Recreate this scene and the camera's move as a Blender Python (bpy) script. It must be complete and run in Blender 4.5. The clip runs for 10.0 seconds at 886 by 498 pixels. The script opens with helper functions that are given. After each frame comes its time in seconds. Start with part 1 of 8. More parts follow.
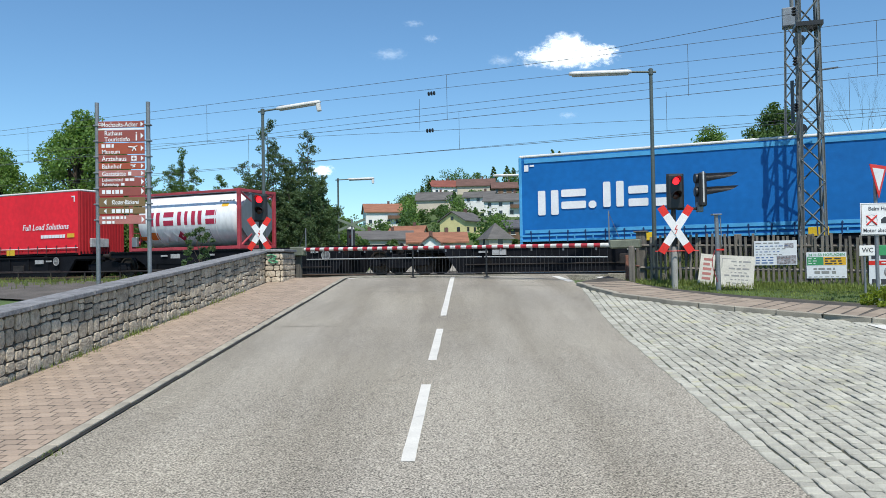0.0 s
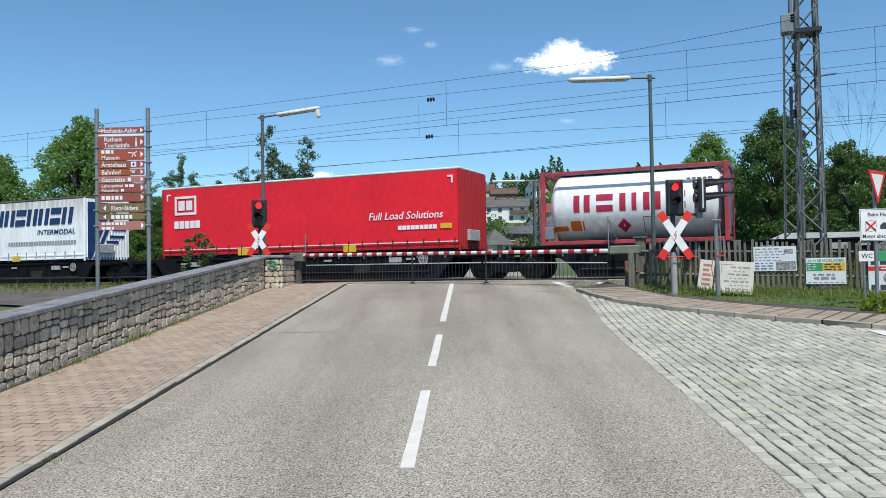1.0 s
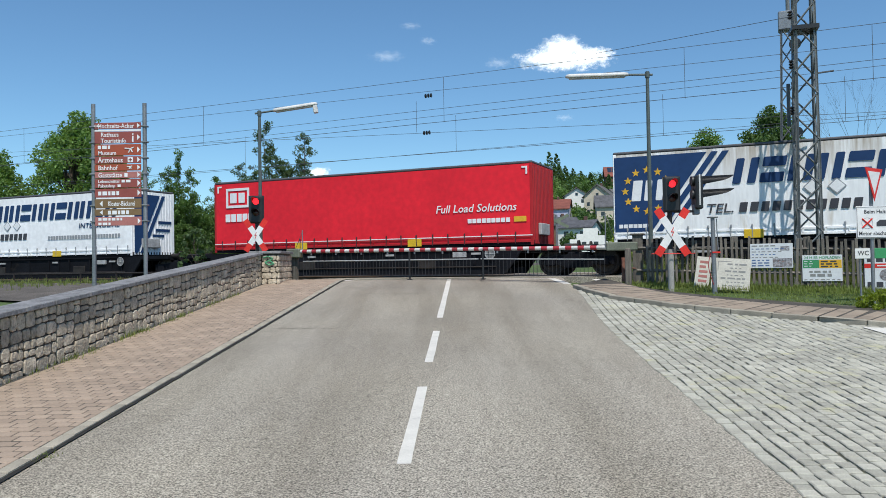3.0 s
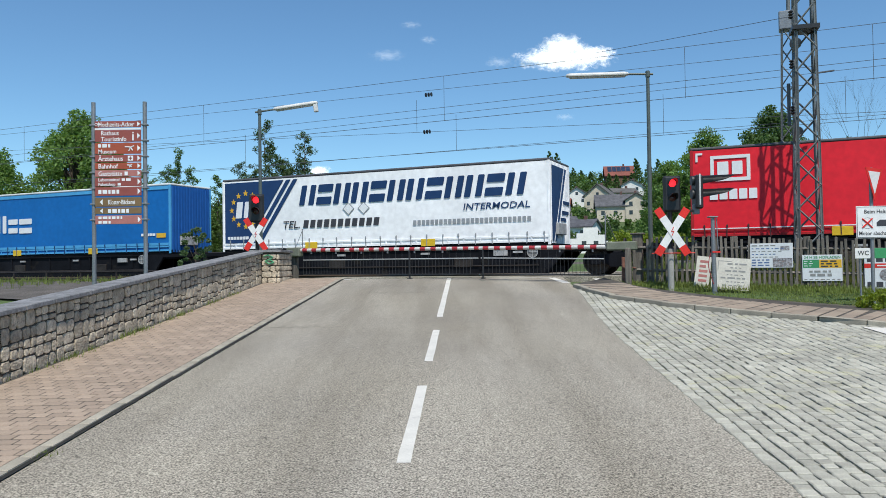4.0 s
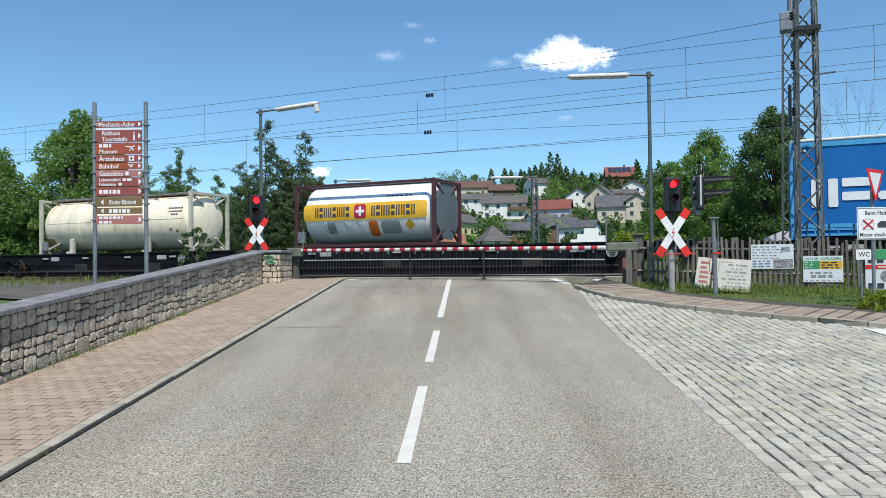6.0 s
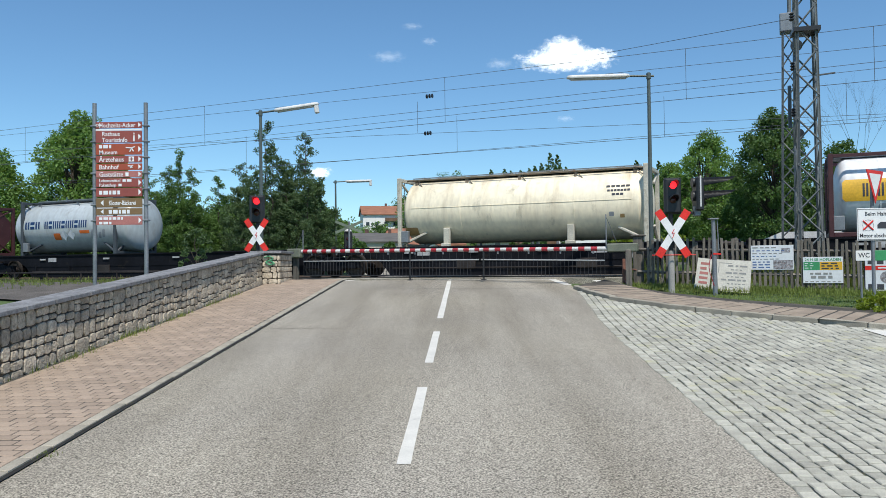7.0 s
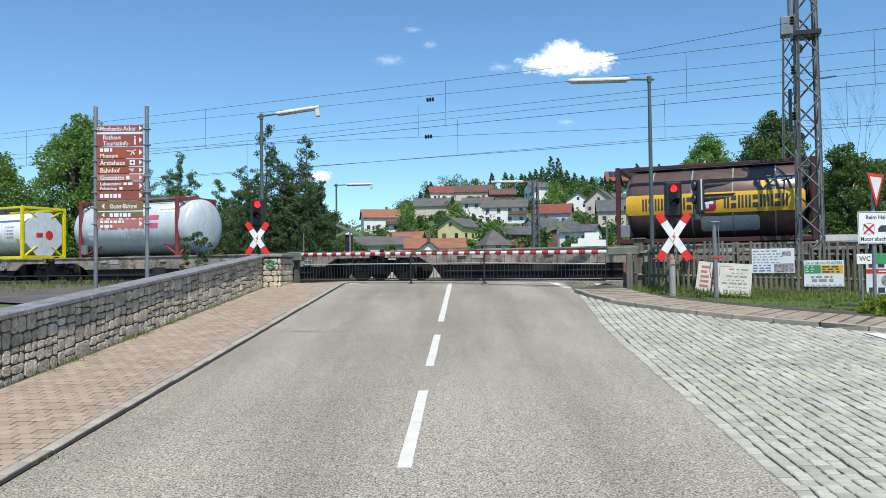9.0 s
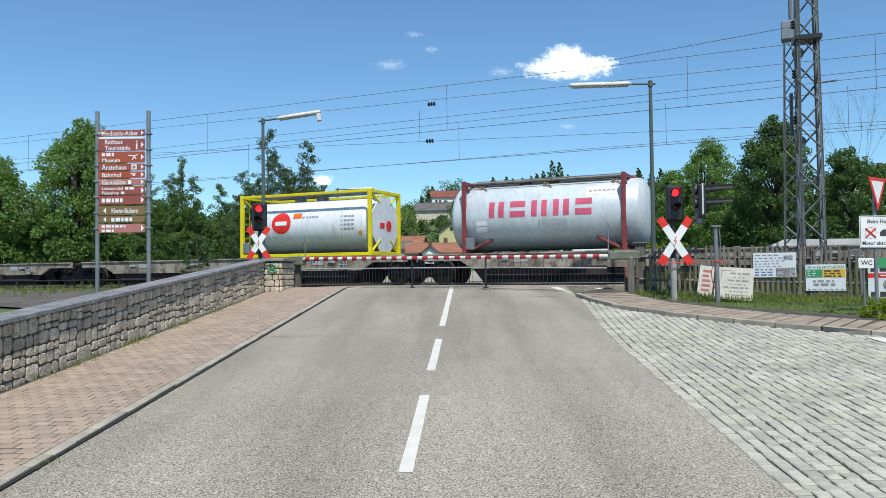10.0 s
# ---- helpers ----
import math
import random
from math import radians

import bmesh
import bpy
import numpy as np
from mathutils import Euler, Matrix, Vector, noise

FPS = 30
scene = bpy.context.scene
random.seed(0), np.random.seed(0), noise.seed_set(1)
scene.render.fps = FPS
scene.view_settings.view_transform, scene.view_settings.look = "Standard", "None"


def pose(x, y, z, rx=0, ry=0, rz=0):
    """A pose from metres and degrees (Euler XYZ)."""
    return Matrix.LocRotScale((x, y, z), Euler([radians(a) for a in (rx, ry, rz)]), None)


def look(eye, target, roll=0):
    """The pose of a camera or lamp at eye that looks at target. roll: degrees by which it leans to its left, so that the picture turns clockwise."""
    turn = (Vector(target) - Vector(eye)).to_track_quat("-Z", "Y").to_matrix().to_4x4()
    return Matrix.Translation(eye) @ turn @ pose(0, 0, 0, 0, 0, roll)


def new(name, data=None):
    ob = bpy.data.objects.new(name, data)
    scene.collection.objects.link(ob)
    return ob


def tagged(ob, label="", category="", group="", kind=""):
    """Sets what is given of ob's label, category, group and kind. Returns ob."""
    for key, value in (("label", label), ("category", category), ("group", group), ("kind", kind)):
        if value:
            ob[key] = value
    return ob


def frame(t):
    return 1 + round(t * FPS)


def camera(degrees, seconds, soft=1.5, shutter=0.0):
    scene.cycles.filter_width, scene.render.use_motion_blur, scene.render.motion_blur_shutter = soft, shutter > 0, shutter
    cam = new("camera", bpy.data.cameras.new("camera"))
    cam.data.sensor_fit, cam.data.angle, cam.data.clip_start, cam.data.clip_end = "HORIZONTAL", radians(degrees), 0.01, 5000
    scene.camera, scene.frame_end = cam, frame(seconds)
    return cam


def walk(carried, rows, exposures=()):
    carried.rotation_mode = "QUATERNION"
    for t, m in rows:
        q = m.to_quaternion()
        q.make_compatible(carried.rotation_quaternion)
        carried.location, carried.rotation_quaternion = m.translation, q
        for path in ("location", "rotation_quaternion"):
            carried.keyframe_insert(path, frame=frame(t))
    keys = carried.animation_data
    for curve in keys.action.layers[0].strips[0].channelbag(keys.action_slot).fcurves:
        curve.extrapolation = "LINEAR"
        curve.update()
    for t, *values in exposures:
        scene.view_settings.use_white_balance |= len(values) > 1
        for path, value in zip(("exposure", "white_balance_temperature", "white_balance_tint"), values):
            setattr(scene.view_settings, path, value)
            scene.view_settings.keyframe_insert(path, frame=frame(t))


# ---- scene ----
cam = camera(59.2, 10.0, soft=0.6)
EYE = (0.0, 0.0, 0.45)


def aim(yaw, pitch, roll):
    return pose(*EYE, 90 + pitch, 0, yaw) @ pose(0, 0, 0, 0, 0, roll)


walk(cam, [
    (0, aim(0.204, 0.952, -1.013)),
    (0.5, aim(0.191, 1.206, -1.004)),
    (1, aim(0.157, 1.382, -1.028)),
    (1.5, aim(0.103, 1.586, -1.015)),
    (2, aim(0.038, 1.637, -1.021)),
    (2.5, aim(-0.016, 1.266, -0.975)),
    (4, aim(-0.045, 1.040, -0.802)),
    (4.5, aim(-0.040, 1.114, -0.776)),
    (5, aim(-0.013, 1.117, -0.715)),
    (5.5, aim(0.000, 1.080, -0.700)),
    (7, aim(-0.005, 1.145, -0.689)),
    (7.5, aim(-0.010, 1.224, -0.665)),
    (8, aim(0.011, 1.263, -0.670)),
    (8.5, aim(0.018, 1.320, -0.673)),
    (9, aim(0.043, 1.389, -0.681)),
    (9.5, aim(0.087, 1.553, -0.680)),
    (10, aim(0.138, 1.709, -0.704)),
], exposures=((0, 0.0), (1, -0.04), (1.5, -0.08), (2, -0.13), (2.5, -0.19), (4, -0.13), (5, -0.25), (5.5, 0.0), (7, -0.1), (7.5, -0.09), (9, 0.08), (9.5, 0.02), (10, -0.01)))

# ---- world, sun, exposure ----
SUN_AZ, SUN_EL = 167.0, 59.0      # compass-like angle of the sun round z from +y, clockwise; height
world = bpy.data.worlds.new("sky")
scene.world = world
world.use_nodes = True
wn = world.node_tree.nodes
sky = wn.new("ShaderNodeTexSky")
sky.sky_type, sky.sun_disc = "NISHITA", False
sky.sun_elevation, sky.sun_rotation = radians(SUN_EL), radians(SUN_AZ)
sky.air_density, sky.dust_density, sky.ozone_density, sky.altitude = 1.0, 0.05, 1.3, 400
clear = wn.new("ShaderNodeMix")
clear.data_type, clear.blend_type = "RGBA", "MULTIPLY"
clear.inputs[0].default_value, clear.inputs[7].default_value = 1.0, (0.72, 1.0, 1.15, 1)
world.node_tree.links.new(sky.outputs[0], clear.inputs[6])
world.node_tree.links.new(clear.outputs[2], wn["Background"].inputs[0])
wn["Background"].inputs[1].default_value = 0.127
sun = new("sun", bpy.data.lights.new("sun", "SUN"))
sun.data.energy, sun.data.angle, sun.data.color = 4.9, radians(0.53), (1.0, 0.96, 0.88)
_a, _e = radians(SUN_AZ), radians(SUN_EL)
sun.matrix_world = look((60 * math.sin(_a) * math.cos(_e), 60 * math.cos(_a) * math.cos(_e), 60 * math.sin(_e)), (0, 0, 0))


# ---- materials ----
def stuff(name, col, rough=0.6, metal=0.0, var=0.18, scale=1.2, fine=35.0, bump=0.15, col2=None, spread=0.0, spec=0.5,
          stain=None, stain_at=0.62, depth=0.01, island=False, stretch=(1, 1, 1)):
    """A procedural surface: base colour varied at two scales, optional stains of a second colour, fine relief."""
    m = bpy.data.materials.new(name)
    m.use_nodes = True
    nt, N = m.node_tree, m.node_tree.nodes
    L = nt.links.new
    b = N["Principled BSDF"]
    tc = N.new("ShaderNodeTexCoord")
    mp = N.new("ShaderNodeMapping")
    mp.inputs["Scale"].default_value = stretch
    L(tc.outputs["Object"], mp.inputs[0])
    n1, n2 = N.new("ShaderNodeTexNoise"), N.new("ShaderNodeTexNoise")
    for n, s, d in ((n1, scale, 5), (n2, fine, 3)):
        n.inputs["Scale"].default_value, n.inputs["Detail"].default_value = s, d
        L(mp.outputs[0], n.inputs["Vector"])
    c = Vector(col)
    d = Vector(col2) if col2 else c * (1 - 1.6 * var)
    mix = N.new("ShaderNodeMix")
    mix.data_type = "RGBA"
    mix.inputs[6].default_value, mix.inputs[7].default_value = (*(c * (1 + var * 0.5)), 1), (*d, 1)
    r1 = N.new("ShaderNodeMapRange")
    r1.inputs[1].default_value, r1.inputs[2].default_value = 0.3, 0.72
    L(n1.outputs[0], r1.inputs[0]), L(r1.outputs[0], mix.inputs[0])
    mul = N.new("ShaderNodeMix")
    mul.data_type, mul.blend_type = "RGBA", "MULTIPLY"
    mul.inputs[0].default_value = 1.0
    r2 = N.new("ShaderNodeMapRange")
    r2.inputs[1].default_value, r2.inputs[2].default_value = 0.25, 0.75
    r2.inputs[3].default_value, r2.inputs[4].default_value = 1 - var * 1.3, 1 + var * 0.9
    L(n2.outputs[0], r2.inputs[0])
    L(mix.outputs[2], mul.inputs[6]), L(r2.outputs[0], mul.inputs[7])
    out = mul.outputs[2]
    if spread:
        if island:
            src = N.new("ShaderNodeNewGeometry").outputs["Random Per Island"]
        else:
            src = N.new("ShaderNodeObjectInfo").outputs["Random"]
        r3 = N.new("ShaderNodeMapRange")
        r3.inputs[3].default_value, r3.inputs[4].default_value = 1 - spread, 1 + spread
        L(src, r3.inputs[0])
        m3 = N.new("ShaderNodeMix")
        m3.data_type, m3.blend_type = "RGBA", "MULTIPLY"
        m3.inputs[0].default_value = 1.0
        L(out, m3.inputs[6]), L(r3.outputs[0], m3.inputs[7])
        out = m3.outputs[2]
    if stain:
        n3 = N.new("ShaderNodeTexNoise")
        n3.inputs["Scale"].default_value, n3.inputs["Detail"].default_value, n3.inputs["Roughness"].default_value = scale * 2.3, 8, 0.65
        L(mp.outputs[0], n3.inputs["Vector"])
        r4 = N.new("ShaderNodeMapRange")
        r4.inputs[1].default_value, r4.inputs[2].default_value = stain_at - 0.07, stain_at + 0.07
        m4 = N.new("ShaderNodeMix")
        m4.data_type = "RGBA"
        m4.inputs[7].default_value = (*stain, 1)
        L(n3.outputs[0], r4.inputs[0]), L(r4.outputs[0], m4.inputs[0]), L(out, m4.inputs[6])
        out = m4.outputs[2]
    L(out, b.inputs["Base Color"])
    b.inputs["Roughness"].default_value, b.inputs["Metallic"].default_value = rough, metal
    b.inputs["Specular IOR Level"].default_value = spec
    if bump:
        bp = N.new("ShaderNodeBump")
        bp.inputs["Strength"].default_value, bp.inputs["Distance"].default_value = bump, depth
        L(n2.outputs[0], bp.inputs["Height"]), L(bp.outputs[0], b.inputs["Normal"])
    return m


def glow(name, col, power):
    m = bpy.data.materials.new(name)
    m.use_nodes = True
    b = m.node_tree.nodes["Principled BSDF"]
    b.inputs["Base Color"].default_value = (*col, 1)
    b.inputs["Emission Color"].default_value, b.inputs["Emission Strength"].default_value = (*col, 1), power
    return m


def leafy(name, col, spread=0.35):
    """Leaves: varied leaf by leaf, a little light passes through."""
    m = stuff(name, col, rough=0.55, var=0.25, scale=0.35, fine=6, bump=0, spread=spread, island=True, spec=0.25)
    N, L = m.node_tree.nodes, m.node_tree.links.new
    b, o = N["Principled BSDF"], N["Material Output"]
    tr = N.new("ShaderNodeBsdfTranslucent")
    tr.inputs[0].default_value = (col[0] * 1.5, col[1] * 1.5, col[2] * 0.7, 1)
    mx = N.new("ShaderNodeMixShader")
    mx.inputs[0].default_value = 0.32
    L(b.outputs[0], mx.inputs[1]), L(tr.outputs[0], mx.inputs[2]), L(mx.outputs[0], o.inputs[0])
    return m


M = {}


def aggregate(name, col, fine=150.0):
    """Worn asphalt: pale and dark grains, broad tracks and patches."""
    m = stuff(name, col, rough=0.88, var=0.11, scale=0.3, fine=70, col2=(0.245, 0.225, 0.19), bump=0.5, depth=0.006, spec=0.25)
    N, L = m.node_tree.nodes, m.node_tree.links.new
    b = N["Principled BSDF"]
    src = b.inputs["Base Color"].links[0].from_socket
    tc = N.new("ShaderNodeTexCoord")
    out = src
    for scale, lo, hi, a, c in ((fine, 0.35, 0.65, 0.22, 1.88), (120.0, 0.3, 0.7, 0.7, 1.3)):
        n = N.new("ShaderNodeTexNoise")
        n.inputs["Scale"].default_value, n.inputs["Detail"].default_value, n.inputs["Roughness"].default_value = scale, 2.5, 0.7
        L(tc.outputs["Object"], n.inputs["Vector"])
        r = N.new("ShaderNodeMapRange")
        for k, v in enumerate((lo, hi, a, c)):
            r.inputs[k + 1].default_value = v
        L(n.outputs[0], r.inputs[0])
        mx = N.new("ShaderNodeMix")
        mx.data_type, mx.blend_type = "RGBA", "MULTIPLY"
        mx.inputs[0].default_value = 1.0
        L(out, mx.inputs[6]), L(r.outputs[0], mx.inputs[7])
        out = mx.outputs[2]
    # wheel tracks and worn bands along the road, with broken edges
    mp = N.new("ShaderNodeMapping")
    mp.inputs["Scale"].default_value = (1.0, 0.07, 1.0)
    L(tc.outputs["Object"], mp.inputs[0])
    n = N.new("ShaderNodeTexNoise")
    n.inputs["Scale"].default_value, n.inputs["Detail"].default_value, n.inputs["Roughness"].default_value = 0.95, 4, 0.6
    L(mp.outputs[0], n.inputs["Vector"])
    r = N.new("ShaderNodeValToRGB")
    r.color_ramp.elements[0].position, r.color_ramp.elements[1].position = 0.36, 0.64
    r.color_ramp.elements[0].color, r.color_ramp.elements[1].color = (0.84, 0.825, 0.80, 1), (1.13, 1.13, 1.13, 1)
    L(n.outputs[0], r.inputs[0])
    mx = N.new("ShaderNodeMix")
    mx.data_type, mx.blend_type = "RGBA", "MULTIPLY"
    mx.inputs[0].default_value = 1.0
    L(out, mx.inputs[6]), L(r.outputs[0], mx.inputs[7])
    L(mx.outputs[2], b.inputs["Base Color"])
    return m


M["asphalt"] = aggregate("asphalt", (0.285, 0.26, 0.212), 56.0)
M["white_line"] = stuff("road_paint", (0.66, 0.64, 0.58), rough=0.7, var=0.08, scale=3, fine=60, bump=0.3, stain=(0.4, 0.39, 0.37), stain_at=0.66)
M["kerb"] = stuff("kerb_granite", (0.38, 0.345, 0.275), rough=0.8, var=0.2, scale=2, fine=60, spread=0.15)
M["joint"] = stuff("joint_sand", (0.085, 0.075, 0.062), rough=0.95, var=0.3, scale=3, fine=50, bump=0.4)
# near-black for the kerb crack: the shade in the gap is painted, with greenish stains
M["crack_shade"] = stuff("kerb_crack_shade", (0.022, 0.021, 0.018), rough=1.0, var=0.3, scale=4, fine=40, bump=0.4, stain=(0.07, 0.075, 0.03), stain_at=0.66)
M["moss_joint"] = stuff("mossy_joint", (0.10, 0.095, 0.065), rough=0.95, var=0.3, scale=1.5, fine=50, bump=0.4, stain=(0.11, 0.12, 0.045), stain_at=0.6)
M["paver"] = stuff("red_paver", (0.34, 0.262, 0.198), rough=0.9, var=0.14, scale=3, fine=80, bump=0.3, spread=0.14, col2=(0.30, 0.235, 0.18), depth=0.004)
M["paver_join"] = stuff("red_paver_rows", (0.34, 0.262, 0.198), rough=0.9, var=0.14, scale=3, fine=80, bump=0.3, spread=0.14, island=True, col2=(0.30, 0.235, 0.18), depth=0.004)
M["slab"] = stuff("brown_paver", (0.31, 0.25, 0.19), rough=0.9, var=0.14, scale=2, fine=70, bump=0.3, spread=0.13, depth=0.004)
M["cobble"] = stuff("granite_cobble", (0.42, 0.408, 0.345), rough=0.85, spec=0.2, var=0.16, scale=4, fine=70, bump=0.45, spread=0.17, depth=0.006)
M["cobble_join"] = stuff("granite_cobble_rows", (0.42, 0.408, 0.345), rough=0.85, spec=0.2, var=0.16, scale=1.1, fine=45, bump=0.45, spread=0.17, stain=(0.43, 0.41, 0.27), stain_at=0.62, island=True, depth=0.006)
M["stone"] = stuff("limestone", (0.58, 0.50, 0.385), rough=0.9, var=0.22, scale=4.5, fine=26, bump=0.9, spread=0.26, depth=0.03, col2=(0.36, 0.30, 0.225), stain=(0.19, 0.165, 0.13), stain_at=0.64)
M["stone_join"] = stuff("limestone_rows", (0.58, 0.50, 0.385), rough=0.9, var=0.22, scale=4.5, fine=26, bump=0.9, spread=0.26, island=True, depth=0.03, col2=(0.36, 0.30, 0.225), stain=(0.19, 0.165, 0.13), stain_at=0.64)
M["mortar"] = stuff("mortar", (0.105, 0.088, 0.07), rough=0.95, var=0.25, scale=4, fine=50, bump=0.5)
M["capstone"] = stuff("cap_concrete", (0.25, 0.25, 0.255), rough=0.85, var=0.25, scale=3, fine=22, bump=0.8, stain=(0.12, 0.12, 0.12), stain_at=0.6)
M["ground"] = stuff("verge_soil", (0.075, 0.12, 0.03), rough=1, var=0.3, scale=0.5, fine=14, bump=0.5, col2=(0.06, 0.09, 0.03), depth=0.04)
M["ballast"] = stuff("ballast", (0.13, 0.115, 0.10), rough=0.95, var=0.35, scale=1, fine=26, bump=1.0, depth=0.04, col2=(0.08, 0.07, 0.06))
M["rail"] = stuff("rail_steel", (0.30, 0.22, 0.17), rough=0.55, metal=0.6, var=0.2, scale=3, fine=40)
M["concrete"] = stuff("concrete", (0.36, 0.35, 0.33), rough=0.9, var=0.18, scale=2, fine=40, bump=0.3)
M["galv"] = stuff("galvanised_steel", (0.27, 0.285, 0.30), rough=0.5, metal=0.5, var=0.14, scale=3, fine=30, bump=0.08)
M["lamp_pole"] = stuff("lamp_pole_paint", (0.10, 0.125, 0.12), rough=0.5, metal=0.2, var=0.15, scale=2, fine=25, bump=0.08)
M["lamp_shell"] = stuff("lamp_shell", (0.62, 0.62, 0.60), rough=0.5, var=0.12, scale=4, fine=30, bump=0.05)
M["lattice"] = stuff("mast_paint", (0.185, 0.20, 0.20), rough=0.6, metal=0.25, var=0.22, scale=1.5, fine=25, bump=0.12, stain=(0.16, 0.11, 0.08), stain_at=0.7)
M["wire"] = stuff("wire", (0.10, 0.11, 0.12), rough=0.6, metal=0.3, var=0.1, bump=0)
M["black"] = stuff("signal_black", (0.022, 0.023, 0.025), rough=0.45, var=0.2, scale=4, fine=40, bump=0.05)
M["white"] = stuff("white_enamel", (0.80, 0.80, 0.79), rough=0.4, var=0.06, scale=4, fine=30, bump=0.03)
M["red"] = stuff("red_enamel", (0.74, 0.028, 0.018), rough=0.5, var=0.12, scale=4, fine=30, bump=0.03)
M["boom_red"] = stuff("boom_red", (0.40, 0.022, 0.035), rough=0.5, var=0.2, scale=4, fine=30, bump=0.03)
M["boom_white"] = stuff("boom_white", (0.66, 0.65, 0.62), rough=0.5, var=0.14, scale=3, fine=30, bump=0.03, stain=(0.42, 0.40, 0.36), stain_at=0.62)
M["red_lamp"] = glow("red_lamp", (1.0, 0.02, 0.03), 2.2)
M["wood"] = stuff("weathered_wood", (0.195, 0.175, 0.148), rough=0.9, var=0.3, scale=2, fine=30, bump=0.5, spread=0.3, stretch=(6, 6, 0.7), col2=(0.085, 0.075, 0.065))
M["wagon"] = stuff("wagon_dark", (0.010, 0.011, 0.015), rough=0.75, var=0.35, scale=1.2, fine=25, bump=0.15, stain=(0.026, 0.022, 0.018), stain_at=0.66, spec=0.12)
M["wagon_tan"] = stuff("wagon_tan", (0.36, 0.31, 0.25), rough=0.75, var=0.3, scale=1.0, fine=25, bump=0.15, stain=(0.12, 0.09, 0.065), stain_at=0.56)
M["wheel"] = stuff("wheel_steel", (0.055, 0.045, 0.04), rough=0.6, metal=0.5, var=0.3, scale=3, fine=30, bump=0.1)
M["tread"] = stuff("wheel_tread", (0.35, 0.33, 0.31), rough=0.35, metal=0.9, var=0.1, scale=3, fine=30, bump=0.05)
M["sign_brown"] = stuff("sign_red_brown", (0.30, 0.075, 0.06), rough=0.5, var=0.08, scale=3, fine=40, bump=0.03)
M["sign_rust"] = stuff("sign_orange_red", (0.36, 0.075, 0.035), rough=0.5, var=0.08, scale=3, fine=40, bump=0.03)
M["sign_olive"] = stuff("sign_olive_brown", (0.20, 0.125, 0.055), rough=0.5, var=0.08, scale=3, fine=40, bump=0.03)
M["sign_pink"] = stuff("sign_faded_pink", (0.42, 0.16, 0.14), rough=0.55, var=0.1, scale=3, fine=40, bump=0.03)
M["barrier_grey"] = stuff("barrier_green_grey", (0.18, 0.195, 0.145), rough=0.6, var=0.2, scale=2, fine=30, bump=0.1)
M["yellow"] = stuff("yellow_paint", (0.72, 0.47, 0.02), rough=0.45, var=0.1, scale=3, fine=30, bump=0.04)


# ---- mesh helpers ----
def part(name, bm, material, parent=None, label="", smooth=False):
    """Links a bmesh as ONE mesh object under a thing or a part."""
    me = bpy.data.meshes.new(name)
    bm.normal_update()
    bm.to_mesh(me)
    bm.free()
    me.materials.append(material)
    if smooth:
        me.shade_smooth() if smooth is True else me.set_sharp_from_angle(angle=radians(smooth))
    ob = new(name, me)
    if parent:
        ob.parent = parent
    return tagged(ob, label)


def again(name, ob, parent, m, label=""):
    """Another object on the same mesh, at the pose m under a parent."""
    o = new(name, ob.data)
    o.parent = parent
    o.matrix_local = m
    return tagged(o, label)


def thing(name, m, label, category, group="", kind=""):
    ob = new(name)
    ob.empty_display_size = 0.2
    ob.matrix_world = m
    return tagged(ob, label, category, group, kind)


def box(bm, x0, x1, y0, y1, z0, z1, bevel=0.0, m=None):
    r = bmesh.ops.create_cube(bm, size=1.0)
    vs = r["verts"]
    bmesh.ops.scale(bm, vec=(abs(x1 - x0), abs(y1 - y0), abs(z1 - z0)), verts=vs)
    bmesh.ops.translate(bm, vec=((x0 + x1) / 2, (y0 + y1) / 2, (z0 + z1) / 2), verts=vs)
    if bevel:
        es = list({e for v in vs for e in v.link_edges})
        r = bmesh.ops.bevel(bm, geom=es, offset=bevel, segments=1, affect="EDGES", clamp_overlap=True)
        vs = list({v for f in r["faces"] for v in f.verts} | {v for v in vs if v.is_valid})
    if m is not None:
        bmesh.ops.transform(bm, matrix=m, verts=vs)
    return bm


def one_box(*a, **k):
    return box(bmesh.new(), *a, **k)


def rod(bm, p0, p1, r0, r1=None, seg=10, caps=True):
    p0, p1 = Vector(p0), Vector(p1)
    d = p1 - p0
    q = d.to_track_quat("Z", "Y").to_matrix().to_4x4()
    bmesh.ops.create_cone(bm, cap_ends=caps, segments=seg, radius1=r0, radius2=r0 if r1 is None else r1, depth=d.length,
                          matrix=Matrix.Translation((p0 + p1) / 2) @ q)
    return bm


def one_rod(*a, **k):
    return rod(bmesh.new(), *a, **k)


def prism(bm, pts, y0, y1):
    """Extrudes an outline in x, z from y0 to y1."""
    a = [bm.verts.new((x, y0, z)) for x, z in pts]
    b = [bm.verts.new((x, y1, z)) for x, z in pts]
    bm.faces.new(a), bm.faces.new(list(reversed(b)))
    for i in range(len(pts)):
        j = (i + 1) % len(pts)
        bm.faces.new((a[j], a[i], b[i], b[j]))
    bmesh.ops.recalc_face_normals(bm, faces=bm.faces[:])
    return bm


